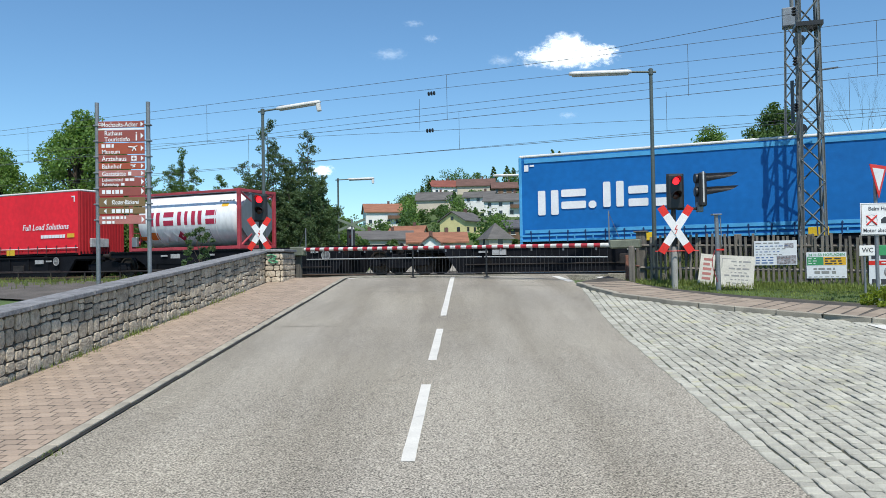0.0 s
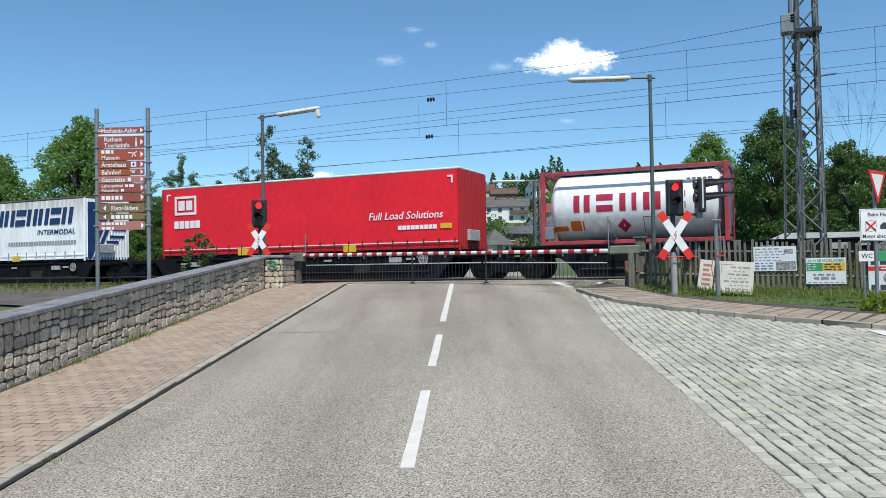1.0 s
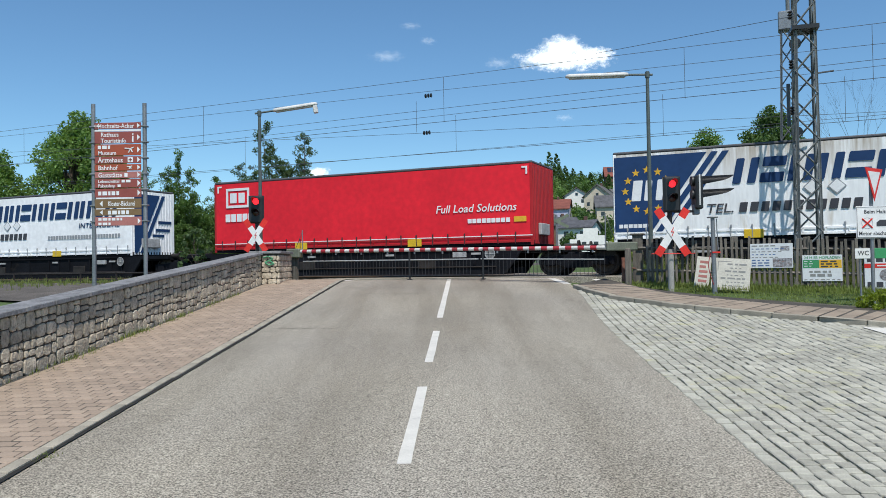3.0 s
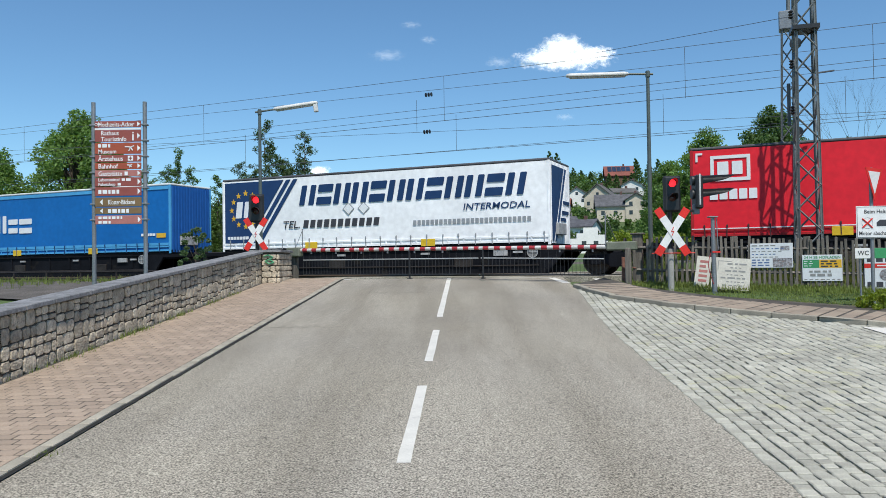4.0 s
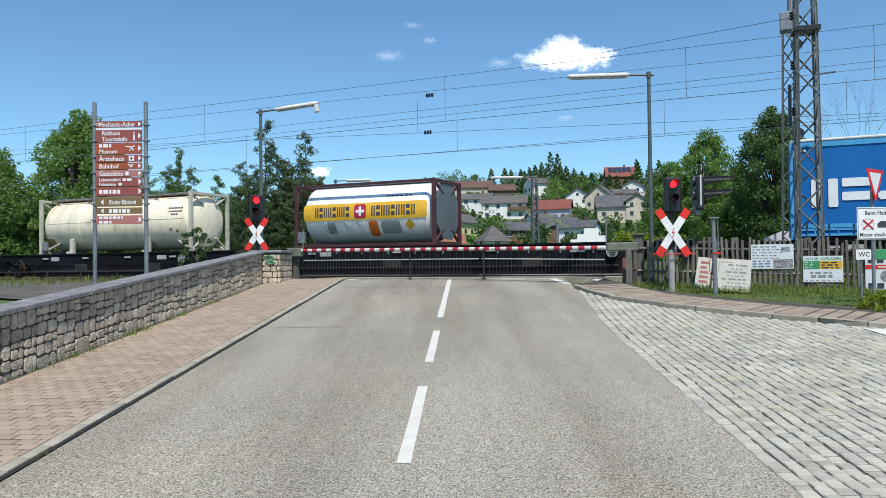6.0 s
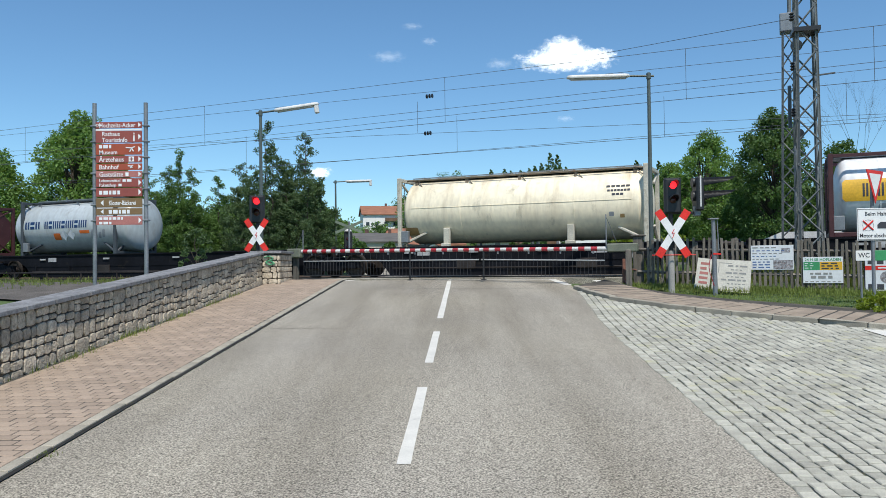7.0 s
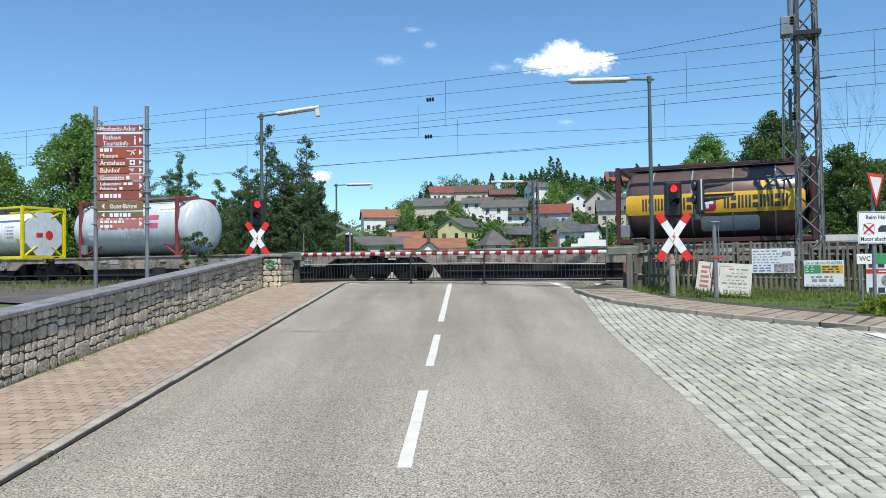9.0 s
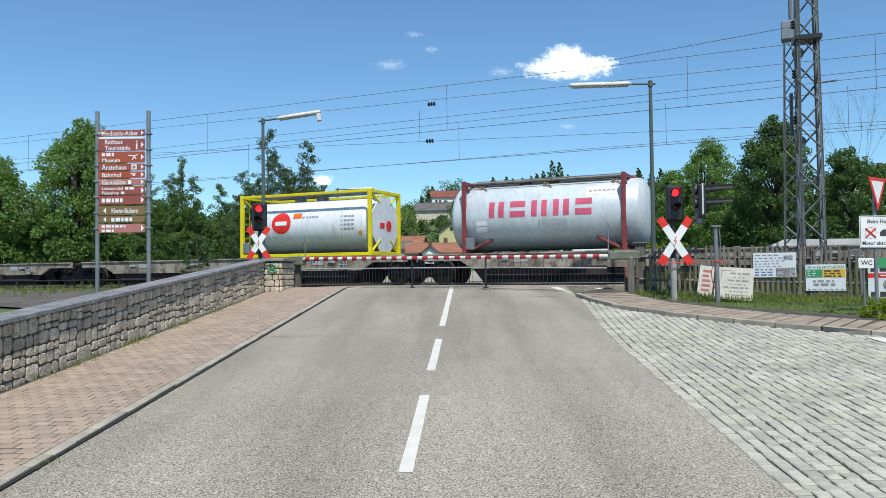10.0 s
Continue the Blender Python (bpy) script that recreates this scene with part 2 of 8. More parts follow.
def lathe(bm, prof, seg=28, axis="x"):
    """Turns a profile of (along, radius) round an axis."""
    rings = []
    for a, r in prof:
        ring = []
        for i in range(seg):
            t = 2 * math.pi * i / seg
            ring.append(bm.verts.new((a, r * math.cos(t), r * math.sin(t)) if axis == "x" else
                                     ((r * math.cos(t), a, r * math.sin(t)) if axis == "y" else (r * math.cos(t), r * math.sin(t), a))))
        rings.append(ring)
    for p, q in zip(rings, rings[1:]):
        for i in range(seg):
            j = (i + 1) % seg
            bm.faces.new((p[i], p[j], q[j], q[i]))
    for ring in (rings[0], rings[-1]):
        if (Vector(ring[0].co) - Vector(ring[seg // 2].co)).length > 1e-4:
            bm.faces.new(ring)
    bmesh.ops.recalc_face_normals(bm, faces=bm.faces[:])
    return bm


def words(body, height, depth=0.003, align="LEFT", squeeze=1.0, bold=0.012):
    """A bmesh of raised letters: x to the right, z up, facing -y."""
    cu = bpy.data.curves.new("lettering", "FONT")
    cu.body, cu.size, cu.extrude, cu.align_x, cu.resolution_u = body, height * 1.38, depth, align, 2
    cu.offset = bold * height
    ob = new("lettering", cu)
    me = bpy.data.meshes.new_from_object(ob.evaluated_get(bpy.context.evaluated_depsgraph_get()))
    bpy.data.objects.remove(ob), bpy.data.curves.remove(cu)
    bm = bmesh.new()
    bm.from_mesh(me)
    bpy.data.meshes.remove(me)
    bmesh.ops.transform(bm, matrix=pose(0, 0, 0, 90) @ Matrix.Diagonal((squeeze, 1, 1, 1)), verts=bm.verts[:])
    return bm


def shift(bm, x=0, y=0, z=0):
    bmesh.ops.translate(bm, vec=(x, y, z), verts=bm.verts[:])
    return bm


def smoothstep(a, b, x):
    t = min(1, max(0, (x - a) / (b - a)))
    return t * t * (3 - 2 * t)


# ---- plan ----
TRACK = 24.0                                   # the track runs at this angle to the x axis
NX, NY = math.sin(radians(TRACK)), math.cos(radians(TRACK))
AXIS = 26.4                                    # distance of the near track's axis from the origin


def on_track(s, c):
    """Plan position s metres along the track and c metres across."""
    return NX * c + NY * s, NY * c - NX * s


def hill(x, y):
    side = (0.2 + 0.8 * smoothstep(-45, 5, x)) * smoothstep(430, 300, abs(x))
    return side * 0.187 * (max(0, y - 184) - max(0, y - 345)) + 0.03 * max(0, min(y, 172) - 90) * side


def level(x, y):
    """Height of the finished ground."""
    c = NX * x + NY * y
    slope = -1.81 + 0.074 * max(y, -14)
    slope = slope if slope < -0.06 else -0.06 + 0.06 * (1 - math.exp(-(slope + 0.06) / 0.06))
    t = smoothstep(22.0, 24.6, c)
    z = slope * (1 - t) - 0.02 * t
    # the rise past 35 is added to close the view beneath the wagons
    return z + hill(x, y) + 0.5 * smoothstep(35, 40, c)


# ---- ground, road, pavements ----
def sheet(name, xs, ys, zf, material, label, lift=0.0, inside=None):
    bm = bmesh.new()
    grid = [[bm.verts.new((x, y, zf(x, y) + lift)) for y in ys] for x in xs]
    for i in range(len(xs) - 1):
        for j in range(len(ys) - 1):
            if inside is None or inside((xs[i] + xs[i + 1]) / 2, (ys[j] + ys[j + 1]) / 2):
                bm.faces.new((grid[i][j], grid[i + 1][j], grid[i + 1][j + 1], grid[i][j + 1]))
    ob = part(name, bm, material, smooth=True)
    return tagged(ob, label, name.split("_")[0], kind="structure")


def spaced(lo, hi, near_lo, near_hi, step, far):
    out = [near_lo + step * i for i in range(int((near_hi - near_lo) / step) + 1)]
    d, v = step, out[-1]
    while v < hi:
        d = min(d * 1.25, far)
        v += d
        out.append(v)
    d, v = step, out[0]
    while v > lo:
        d = min(d * 1.25, far)
        v -= d
        out.insert(0, v)
    return out


def earth(x, y):
    c = NX * x + NY * y
    bumps = 0.05 * noise.noise((x * 0.5, y * 0.5, 0)) * smoothstep(30, 40, c)
    return level(x, y) - 0.16 + bumps + 1.2 * noise.noise((x * 0.02, y * 0.02, 3)) * smoothstep(120, 200, y)


sheet("ground", spaced(-2200, 2200, -20, 20, 1.0, 60), spaced(-400, 3000, -10, 50, 1.0, 40), earth, M["ground"],
      "grassy earth of the verge, valley and hillside")


def left_kerb(y):
    return -3.97 + 0.0355 * y


def right_edge(y):
    return 2.425 + 0.031 * y + 0.38 * smoothstep(13, 22, y)


def kerb_y(x):
    """Front of the kerb along the fence side, as a distance ahead for each x."""
    pts = ((3.45, 21.4), (3.74, 19.5), (4.05, 18.25), (4.96, 16.75), (5.86, 15.65), (6.68, 14.8), (7.45, 14.12), (7.8, 13.77), (10.5, 11.4), (16, 7.0))
    for (a, b), (c, d) in zip(pts, pts[1:]):
        if x <= c:
            return b + (d - b) * (x - a) / (c - a)
    return pts[-1][1]


def far_edge(x):
    """Where the road meets the crossing."""
    return (23.6 - NX * x) / NY


def road_mesh():
    bm = bmesh.new()
    rows = []
    for k in range(78):
        y = -14 + 0.5 * k
        row = []
        for f in range(15):
            a = left_kerb(y) + 0.022
            b = right_edge(y) + 0.12
            row.append((a + (b - a) * f / 14, y))
        rows.append(row)
    vs = []
    for row in rows:
        out = []
        for x, y in row:
            yy = min(y, far_edge(x))
            out.append(bm.verts.new((x, yy, level(x, yy))))
        vs.append(out)
    for p, q in zip(vs, vs[1:]):
        for i in range(14):
            if (p[i].co - q[i].co).length > 0.01 or (p[i + 1].co - q[i + 1].co).length > 0.01:
                bm.faces.new((p[i], p[i + 1], q[i + 1], q[i]))
    bmesh.ops.remove_doubles(bm, verts=bm.verts[:], dist=0.004)
    return tagged(part("road", bm, M["asphalt"], smooth=True), "pale worn asphalt road rising to the railway crossing", "road", kind="structure")


road = road_mesh()


def marking(name, outline, label):
    """Thin paint on the road, following its slope."""
    bm = bmesh.new()
    (ax, ay), (bx, by), (cx, cy), (dx, dy) = outline
    prev = None
    for i in range(9):
        f = i / 8
        l = (ax + (dx - ax) * f, ay + (dy - ay) * f)
        r = (bx + (cx - bx) * f, by + (cy - by) * f)
        w = (random.uniform(-1, 1) * 0.004, random.uniform(-1, 1) * 0.004)
        cur = [bm.verts.new((l[0] + w[0], l[1], level(*l) + 0.005)), bm.verts.new((r[0] + w[1], r[1], level(*r) + 0.005))]
        if prev:
            bm.faces.new((prev[0], prev[1], cur[1], cur[0]))
        prev = cur
    return tagged(part(name, bm, M["white_line"]), label, "road marking", kind="structure")


def centre(y):
    return -0.595 + 0.0328 * y


for a, b in ((-6.6, -3.6), (-2.1, 0.9), (2.4, 5.4), (6.88, 9.8), (11.33, 14.15), (15.82, 24.3)):
    w = 0.062
    marking("trim_line", ((centre(a) - w, a), (centre(a) + w, a), (centre(b) + w, b), (centre(b) - w, b)), "white painted centre dash on the asphalt")
for (x0, y0, x1, y1) in ((-3.42, 23.75, -2.72, 25.0), (3.55, 22.15, 3.3, 23.7), (4.72, 22.2, 4.52, 23.15), (3.3, 23.7, -2.72, 25.0 + 0.05)):
    d = Vector((x1 - x0, y1 - y0)).normalized() * 0.1
    thick = 1.1 if abs(x1 - x0) < 2 else 0.35
    marking("trim_line", ((x0 - d.y * thick, y0 + d.x * thick), (x0 + d.y * thick, y0 - d.x * thick), (x1 + d.y * thick, y1 - d.x * thick), (x1 - d.y * thick, y1 + d.x * thick)),
            "white painted edge line at the crossing")


def bed(name, poly_rows, material, label, lift=0.0):
    """A sheet from rows of (left, right) points."""
    bm = bmesh.new()
    prev = None
    for row in poly_rows:
        cur = [bm.verts.new((x, y, level(x, y) + lift)) for x, y in row]
        if prev:
            for i in range(len(cur) - 1):
                bm.faces.new((prev[i], prev[i + 1], cur[i + 1], cur[i]))
        prev = cur
    return tagged(part(name, bm, material, smooth=True), label, name.split("_")[0], kind="structure")


def wall_x(y):
    return -6.07 + 0.0295 * y


pavement = bed("pavement_west", [[(wall_x(y) + (left_kerb(y) - 0.04 - wall_x(y)) * f / 4, y) for f in range(5)] for y in [-12 + i for i in range(37)]],
               M["joint"], "sidewalk of reddish interlocking concrete pavers beside the stone wall", 0.022)
cobbles = bed("pavement_cobbled", [[(right_edge(y) + 0.1 + (16.5 - right_edge(y)) * f / 12, y) for f in range(13)] for y in [-13 + 0.5 * i for i in range(41)]]
              + [[(right_edge(y) + 0.1 + (max(right_edge(y) + 0.12, 3.45 + (21.4 - y) / 13.9 * 16) - right_edge(y) - 0.1) * f / 12, y) for f in range(13)] for y in [8 + 0.5 * i for i in range(27)]],
              M["moss_joint"], "side street paved with pale granite setts", -0.008)


# ---- railway ----
def along(name, c0, c1, z0, z1, material, label, s0=-260, s1=230, step=10, bevel=0):
    bm = bmesh.new()
    box(bm, s0, s1, c0, c1, z0, z1, bevel)
    bmesh.ops.transform(bm, matrix=pose(0, 0, 0, 0, 0, -TRACK), verts=bm.verts[:])
    return tagged(part(name, bm, material), label, name.split("_")[0], kind="structure")


def embankment():
    bm = bmesh.new()
    # from 33.2 outwards the ballast is added, dark in place of under-wagon shade
    prof = ((23.9, -0.32), (24.6, -0.16), (33.2, -0.16), (37, -0.06), (40.5, 0.42), (41.5, 0.2))
    prev = None
    for i in range(99):
        s = -250 + i * 5
        cur = []
        for c, z in prof:
            x, y = on_track(s, c)
            cur.append(bm.verts.new((x, y, z)))
        if prev:
            for k in range(len(cur) - 1):
                bm.faces.new((prev[k], cur[k], cur[k + 1], prev[k + 1]))
        prev = cur
    bmesh.ops.recalc_face_normals(bm, faces=bm.faces[:])
    return tagged(part("ground_ballast", bm, M["ballast"]), "brown crushed stone ballast, its far rise added as dark ground for shade", "ballast", kind="structure")


embankment()
for ax in (AXIS, AXIS + 4.2):
    for d in (-0.7525, 0.7525):
        along("rail", ax + d - 0.036, ax + d + 0.036, -0.15, 0.0, M["rail"], "rusty steel rail with a shiny head")
    bm = bmesh.new()
    for i in range(130):
        s = -60 + i * 0.62
        if -5 < s + 10 < 1.0:
            continue
        box(bm, s - 0.13, s + 0.13, ax - 1.3, ax + 1.3, -0.3, -0.135)
    bmesh.ops.transform(bm, matrix=pose(0, 0, 0, 0, 0, -TRACK), verts=bm.verts[:])
    tagged(part("sleeper_row", bm, M["concrete"]), "grey concrete sleepers under the rails", "sleepers", kind="stuff")
for c0, c1 in ((23.55, AXIS - 0.83), (AXIS - 0.66, AXIS + 0.66), (AXIS + 0.83, AXIS + 3.37), (AXIS + 3.55, AXIS + 4.85), (AXIS + 5.05, AXIS + 8)):
    along("road_crossing", c0, c1, -0.2, -0.012, M["asphalt"], "asphalt panel between the rails at the crossing", s0=-15.5, s1=-3.3)


bed("road_beyond", [[(-4.2 + 0.55 * k + 0.03 * (y - 38), y) for k in range(16)] for y in [36.2 + 0.8 * i for i in range(34)]], M["asphalt"],
    "pale asphalt road going on beyond the tracks", 0.03)
gravel = [[on_track(s, c) for c in (14.5, 17, 19.5, 22, 24.0)] for s in [-60 + k * 2 for k in range(22)]]
bed("ground_gravel", [[q for q in row] for row in gravel], M["ballast"], "dark gravel strip between wall and railway", -0.10)


# ---- train ----
SPEED = 18.52
TRAIN = []


def car(name, s0, s1, label, category):
    """A thing that rides on the near track; local x along the track, -y towards the road, z from the rail head."""
    s = (s0 + s1) / 2
    x, y = on_track(s, AXIS)
    ob = thing(name, pose(x, y, 0, 0, 0, -TRACK), label, category)
    TRAIN.append((ob, s))
    return ob


def wheelset_mesh():
    bm = bmesh.new()
    for sgn in (-1, 1):
        lathe(bm, [(sgn * a, r) for a, r in ((0.68, 0.09), (0.68, 0.40), (0.69, 0.485), (0.715, 0.485), (0.73, 0.46), (0.82, 0.45), (0.82, 0.39), (0.765, 0.37),
                                             (0.765, 0.16), (0.83, 0.13), (0.83, 0.02))], 24, "y")
        for k in range(6):
            t = k * math.pi / 3
            rod(bm, (0.27 * math.cos(t), sgn * 0.75, 0.27 * math.sin(t)), (0.27 * math.cos(t), sgn * 0.785, 0.27 * math.sin(t)), 0.05, seg=8)
    rod(bm, (0, -0.7, 0), (0, 0.7, 0), 0.085, seg=12)
    me = bpy.data.meshes.new("wheelset")
    bm.to_mesh(me), bm.free()
    me.materials.append(M["wheel"])
    me.set_sharp_from_angle(angle=radians(35))
    return me


WHEELSET = wheelset_mesh()
SPIN = []


def bogie(parent, x, material):
    bm = bmesh.new()
    for sgn in (-1, 1):
        y = sgn * 0.98
        prism(bm, [(x - 1.25, 0.62), (x - 1.2, 0.42), (x - 0.62, 0.42), (x - 0.4, 0.26), (x + 0.4, 0.26), (x + 0.62, 0.42), (x + 1.2, 0.42), (x + 1.25, 0.62),
                   (x + 0.55, 0.66), (x + 0.3, 0.72), (x - 0.3, 0.72), (x - 0.55, 0.66)], y - 0.05, y + 0.05)
        for a in (-0.9, 0.9):
            box(bm, x + a - 0.17, x + a + 0.17, y - 0.1, y + 0.1, 0.33, 0.58, 0.03)
            for b in (-0.28, 0.28):
                rod(bm, (x + a + b, y, 0.36), (x + a + b, y, 0.62), 0.075, seg=8)
        for a in (-0.12, 0.0, 0.12):
            rod(bm, (x + a * 1.8, y - sgn * 0.02, 0.3), (x + a * 1.8, y - sgn * 0.02, 0.66), 0.06, seg=8)
    box(bm, x - 0.35, x + 0.35, -0.95, 0.95, 0.4, 0.78, 0.04)
    part("bogie_frame", bm, material, parent)
    for a in (-0.9, 0.9):
        w = new("wheelset", WHEELSET)
        w.parent = parent
        w.location = (x + a, 0, 0.46)
        SPIN.append((w, x + a))


def wagon(s0, s1, material, deck, kind="pocket", ends=(1, 0), label=""):
    """A low wagon between two joints. ends: whether it carries the bogie of its front (s1) and its rear (s0) joint."""
    ob = car("container_wagon" if kind == "flat" else "pocket_wagon", s0, s1, label, "rail wagon")
    h = (s1 - s0) / 2
    e = h - 0.35
    for sgn in (-1, 1):
        y0, y1 = sorted((sgn * 1.22, sgn * 1.10))
        bm = bmesh.new()
        # sides drawn nearly to the rail: the extra dark depth stands for under-wagon shade
        if kind == "pocket":
            prism(bm, [(-e, deck), (-e, 0.86), (-e + 1.5, 0.86), (-e + 2.1, 0.07), (e - 2.1, 0.07), (e - 1.5, 0.86), (e, 0.86), (e, deck)], y0, y1)
            for k in range(9):
                xx = -e + 3.2 + k * (2 * e - 6.4) / 8
                box(bm, xx - 0.04, xx + 0.04, min(sgn * 1.22, sgn * 1.26), max(sgn * 1.22, sgn * 1.26), 0.42, deck - 0.06)
            box(bm, -e + 2.6, e - 2.6, min(sgn * 1.22, sgn * 1.28), max(sgn * 1.22, sgn * 1.28), deck - 0.07, deck)
        else:
            prism(bm, [(-e, deck), (-e, deck - 0.25), (-e + 1.4, deck - 0.25), (-e + 1.9, 0.56), (e - 1.9, 0.56), (e - 1.4, deck - 0.25), (e, deck - 0.25), (e, deck)], y0, y1)
            # dark beam, deepened past its true foot in place of the shade below
            low = prism(bmesh.new(), [(-e + 1.9, 0.56), (-e + 2.3, 0.07), (e - 2.3, 0.07), (e - 1.9, 0.56)], y0 + 0.02, y1 - 0.02)
            part("beam_shade", low, M["wagon"], ob, "dark beam under the sill, deepened to stand for the shade below")
            box(bm, -e, e, min(sgn * 1.22, sgn * 1.27), max(sgn * 1.22, sgn * 1.27), deck - 0.05, deck)
        part("side_sill", bm, material, ob)
    # underframe boxes closed and lowered to keep the space underneath dark, as shade would
    bm = bmesh.new()
    if kind == "pocket":
        box(bm, -e + 2.1, e - 2.1, -1.1, 1.1, 0.08, 0.3)
        box(bm, -e + 2.1, e - 2.1, -0.05, 0.05, 0.3, deck - 0.1)
        for sgn in (-1, 1):
            box(bm, min(sgn * e, sgn * (e - 2.2)), max(sgn * e, sgn * (e - 2.2)), -1.1, 1.1, deck - 0.2, deck - 0.04)
    else:
        box(bm, -e, e, -0.35, 0.35, deck - 0.4, deck - 0.06)
        box(bm, -e + 2.2, e - 2.2, -1.08, 1.08, 0.09, deck - 0.25)
        for k in range(11):
            xx = -e + 0.15 + k * (2 * e - 0.3) / 10
            box(bm, xx - 0.07, xx + 0.07, -1.1, 1.1, deck - 0.2, deck - 0.03)
    part("underframe", bm, M["wagon"], ob)
    # hand brake wheel, brake tank, boxes and plates on the side
    part("brake_tank", one_rod((-1.1, -0.75, 0.62), (0.5, -0.75, 0.62), 0.19, seg=14), M["wagon"], ob, smooth=40)
    for xx in (-e + 3.4, e - 4.0):
        part("data_plate", one_box(xx, xx + 0.5, -1.235 if kind == "flat" else -1.29, -1.22, deck - 0.32, deck - 0.14), M["plate_grey"], ob, "small pale data plate")
    part("brake_pipe", one_rod((-e + 2.4, -1.25, 0.34), (e - 2.4, -1.25, 0.34), 0.022, seg=8), M["wheel"], ob, "thin rusty pipe along the side")
    for k in range(7):
        xx = -e + 2.6 + k * (2 * e - 5.2) / 6
        part("stiffener", one_box(xx - 0.035, xx + 0.035, -1.255, -1.19, 0.22, deck - 0.08 if kind == "pocket" else 0.58), M["wagon"], ob)
    for k in range(4):
        xx = -e + 2.9 + k * (2 * e - 6.2) / 3
        part("marking_bar", one_box(xx, xx + 0.34, -1.275, -1.235, deck - 0.24, deck - 0.17), M["plate_grey"], ob, "small pale stencilled marking")
    for xx in (-0.28 * e, 0.34 * e):
        part("equipment_box", one_box(xx, xx + 0.7, -1.27, -1.1, 0.3, 0.62, 0.02), M["wheel"], ob, "rusty equipment box under the sill")
    bm = bmesh.new()
    lathe(bm, [(-1.30, 0.17), (-1.30, 0.19), (-1.32, 0.19), (-1.32, 0.17), (-1.30, 0.17)], 18, "y")
    rod(bm, (-0.17, -1.31, 0), (0.17, -1.31, 0), 0.01, seg=6), rod(bm, (0, -1.31, -0.17), (0, -1.31, 0.17), 0.01, seg=6), rod(bm, (0, -1.33, 0), (0, -1.1, 0), 0.025, seg=6)
    shift(bm, e - 2.6, 0, 0.78)
    part("brake_wheel", bm, M["plate_grey"], ob, "grey hand brake wheel")
    for k, has in enumerate(ends):
        if has:
            bogie(ob, h if k == 0 else -h, M["wagon"])
            bm = bmesh.new()
            xx = h if k == 0 else -h
            rod(bm, (xx - 0.5, 0, 0.95), (xx + 0.5, 0, 0.95), 0.1, seg=8)
            for yy in (-0.87, 0.87):
                rod(bm, (xx - 0.45, yy, 0.98), (xx + 0.05, yy, 0.98), 0.09, seg=10)
                rod(bm, (xx + 0.02, yy, 0.98), (xx + 0.07, yy, 0.98), 0.2, seg=14)
            part("buffer_gear", bm, M["wheel"], ob)
    return ob


M["frame_maroon"] = stuff("frame_maroon", (0.07, 0.022, 0.024), rough=0.5, var=0.18, scale=2, fine=30, stain=(0.10, 0.05, 0.04), stain_at=0.66)
M["plate_grey"] = stuff("plate_grey", (0.42, 0.42, 0.42), rough=0.6, var=0.2, scale=6, fine=40)

DARK = "dark grimy low pocket wagon with side sills and bogies"
TAN = "dusty tan flat container wagon with open deck"
FLAT = "dark flat container wagon with open deck"
wagon(-13.2, 9.0, M["wagon"], 0.98, "pocket", (1, 1), DARK)
wagon(-27.6, -13.2, M["wagon"], 1.12, "flat", (0, 1), FLAT)
for a, b in ((-45.0, -27.6), (-62.0, -45.0), (-79.0, -62.0), (-96.3, -79.0), (-113.4, -96.3)):
    wagon(a, b, M["wagon"], 1.0, "pocket", (0, 1), DARK)
for a, b in ((-131.2, -113.4), (-145.6, -131.2), (-164.3, -145.6)):
    wagon(a, b, M["wagon"], 1.1, "flat", (0, 1), FLAT)
for a, b in ((-180.6, -164.3), (-197.6, -180.6), (-214.5, -197.6), (-231, -214.5)):
    wagon(a, b, M["wagon_tan"], 1.1, "flat", (0, 1), TAN)


def fabric(name, col, stain=None, at=0.66):
    return stuff(name, col, rough=0.5, var=0.08, scale=0.5, fine=5, bump=0.25, depth=0.02, stain=stain, stain_at=at, spec=0.28)


M["blue_tarp"] = fabric("blue_tarp", (0.006, 0.14, 0.44), (0.005, 0.11, 0.36))
M["blue_light"] = fabric("light_blue_tarp", (0.08, 0.36, 0.66))
M["blue_end"] = fabric("blue_end", (0.012, 0.10, 0.36))
M["red_tarp"] = fabric("red_tarp", (0.80, 0.020, 0.036), (0.68, 0.016, 0.031))
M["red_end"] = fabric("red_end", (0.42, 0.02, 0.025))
M["white_tarp"] = fabric("white_tarp", (0.93, 0.94, 0.95))
M["white_dirty"] = stuff("white_dirty_tarp", (0.92, 0.93, 0.93), rough=0.45, var=0.08, scale=0.6, fine=5, bump=0.25, depth=0.02, stain=(0.66, 0.62, 0.55), stain_at=0.66, stretch=(2.2, 1, 0.35))


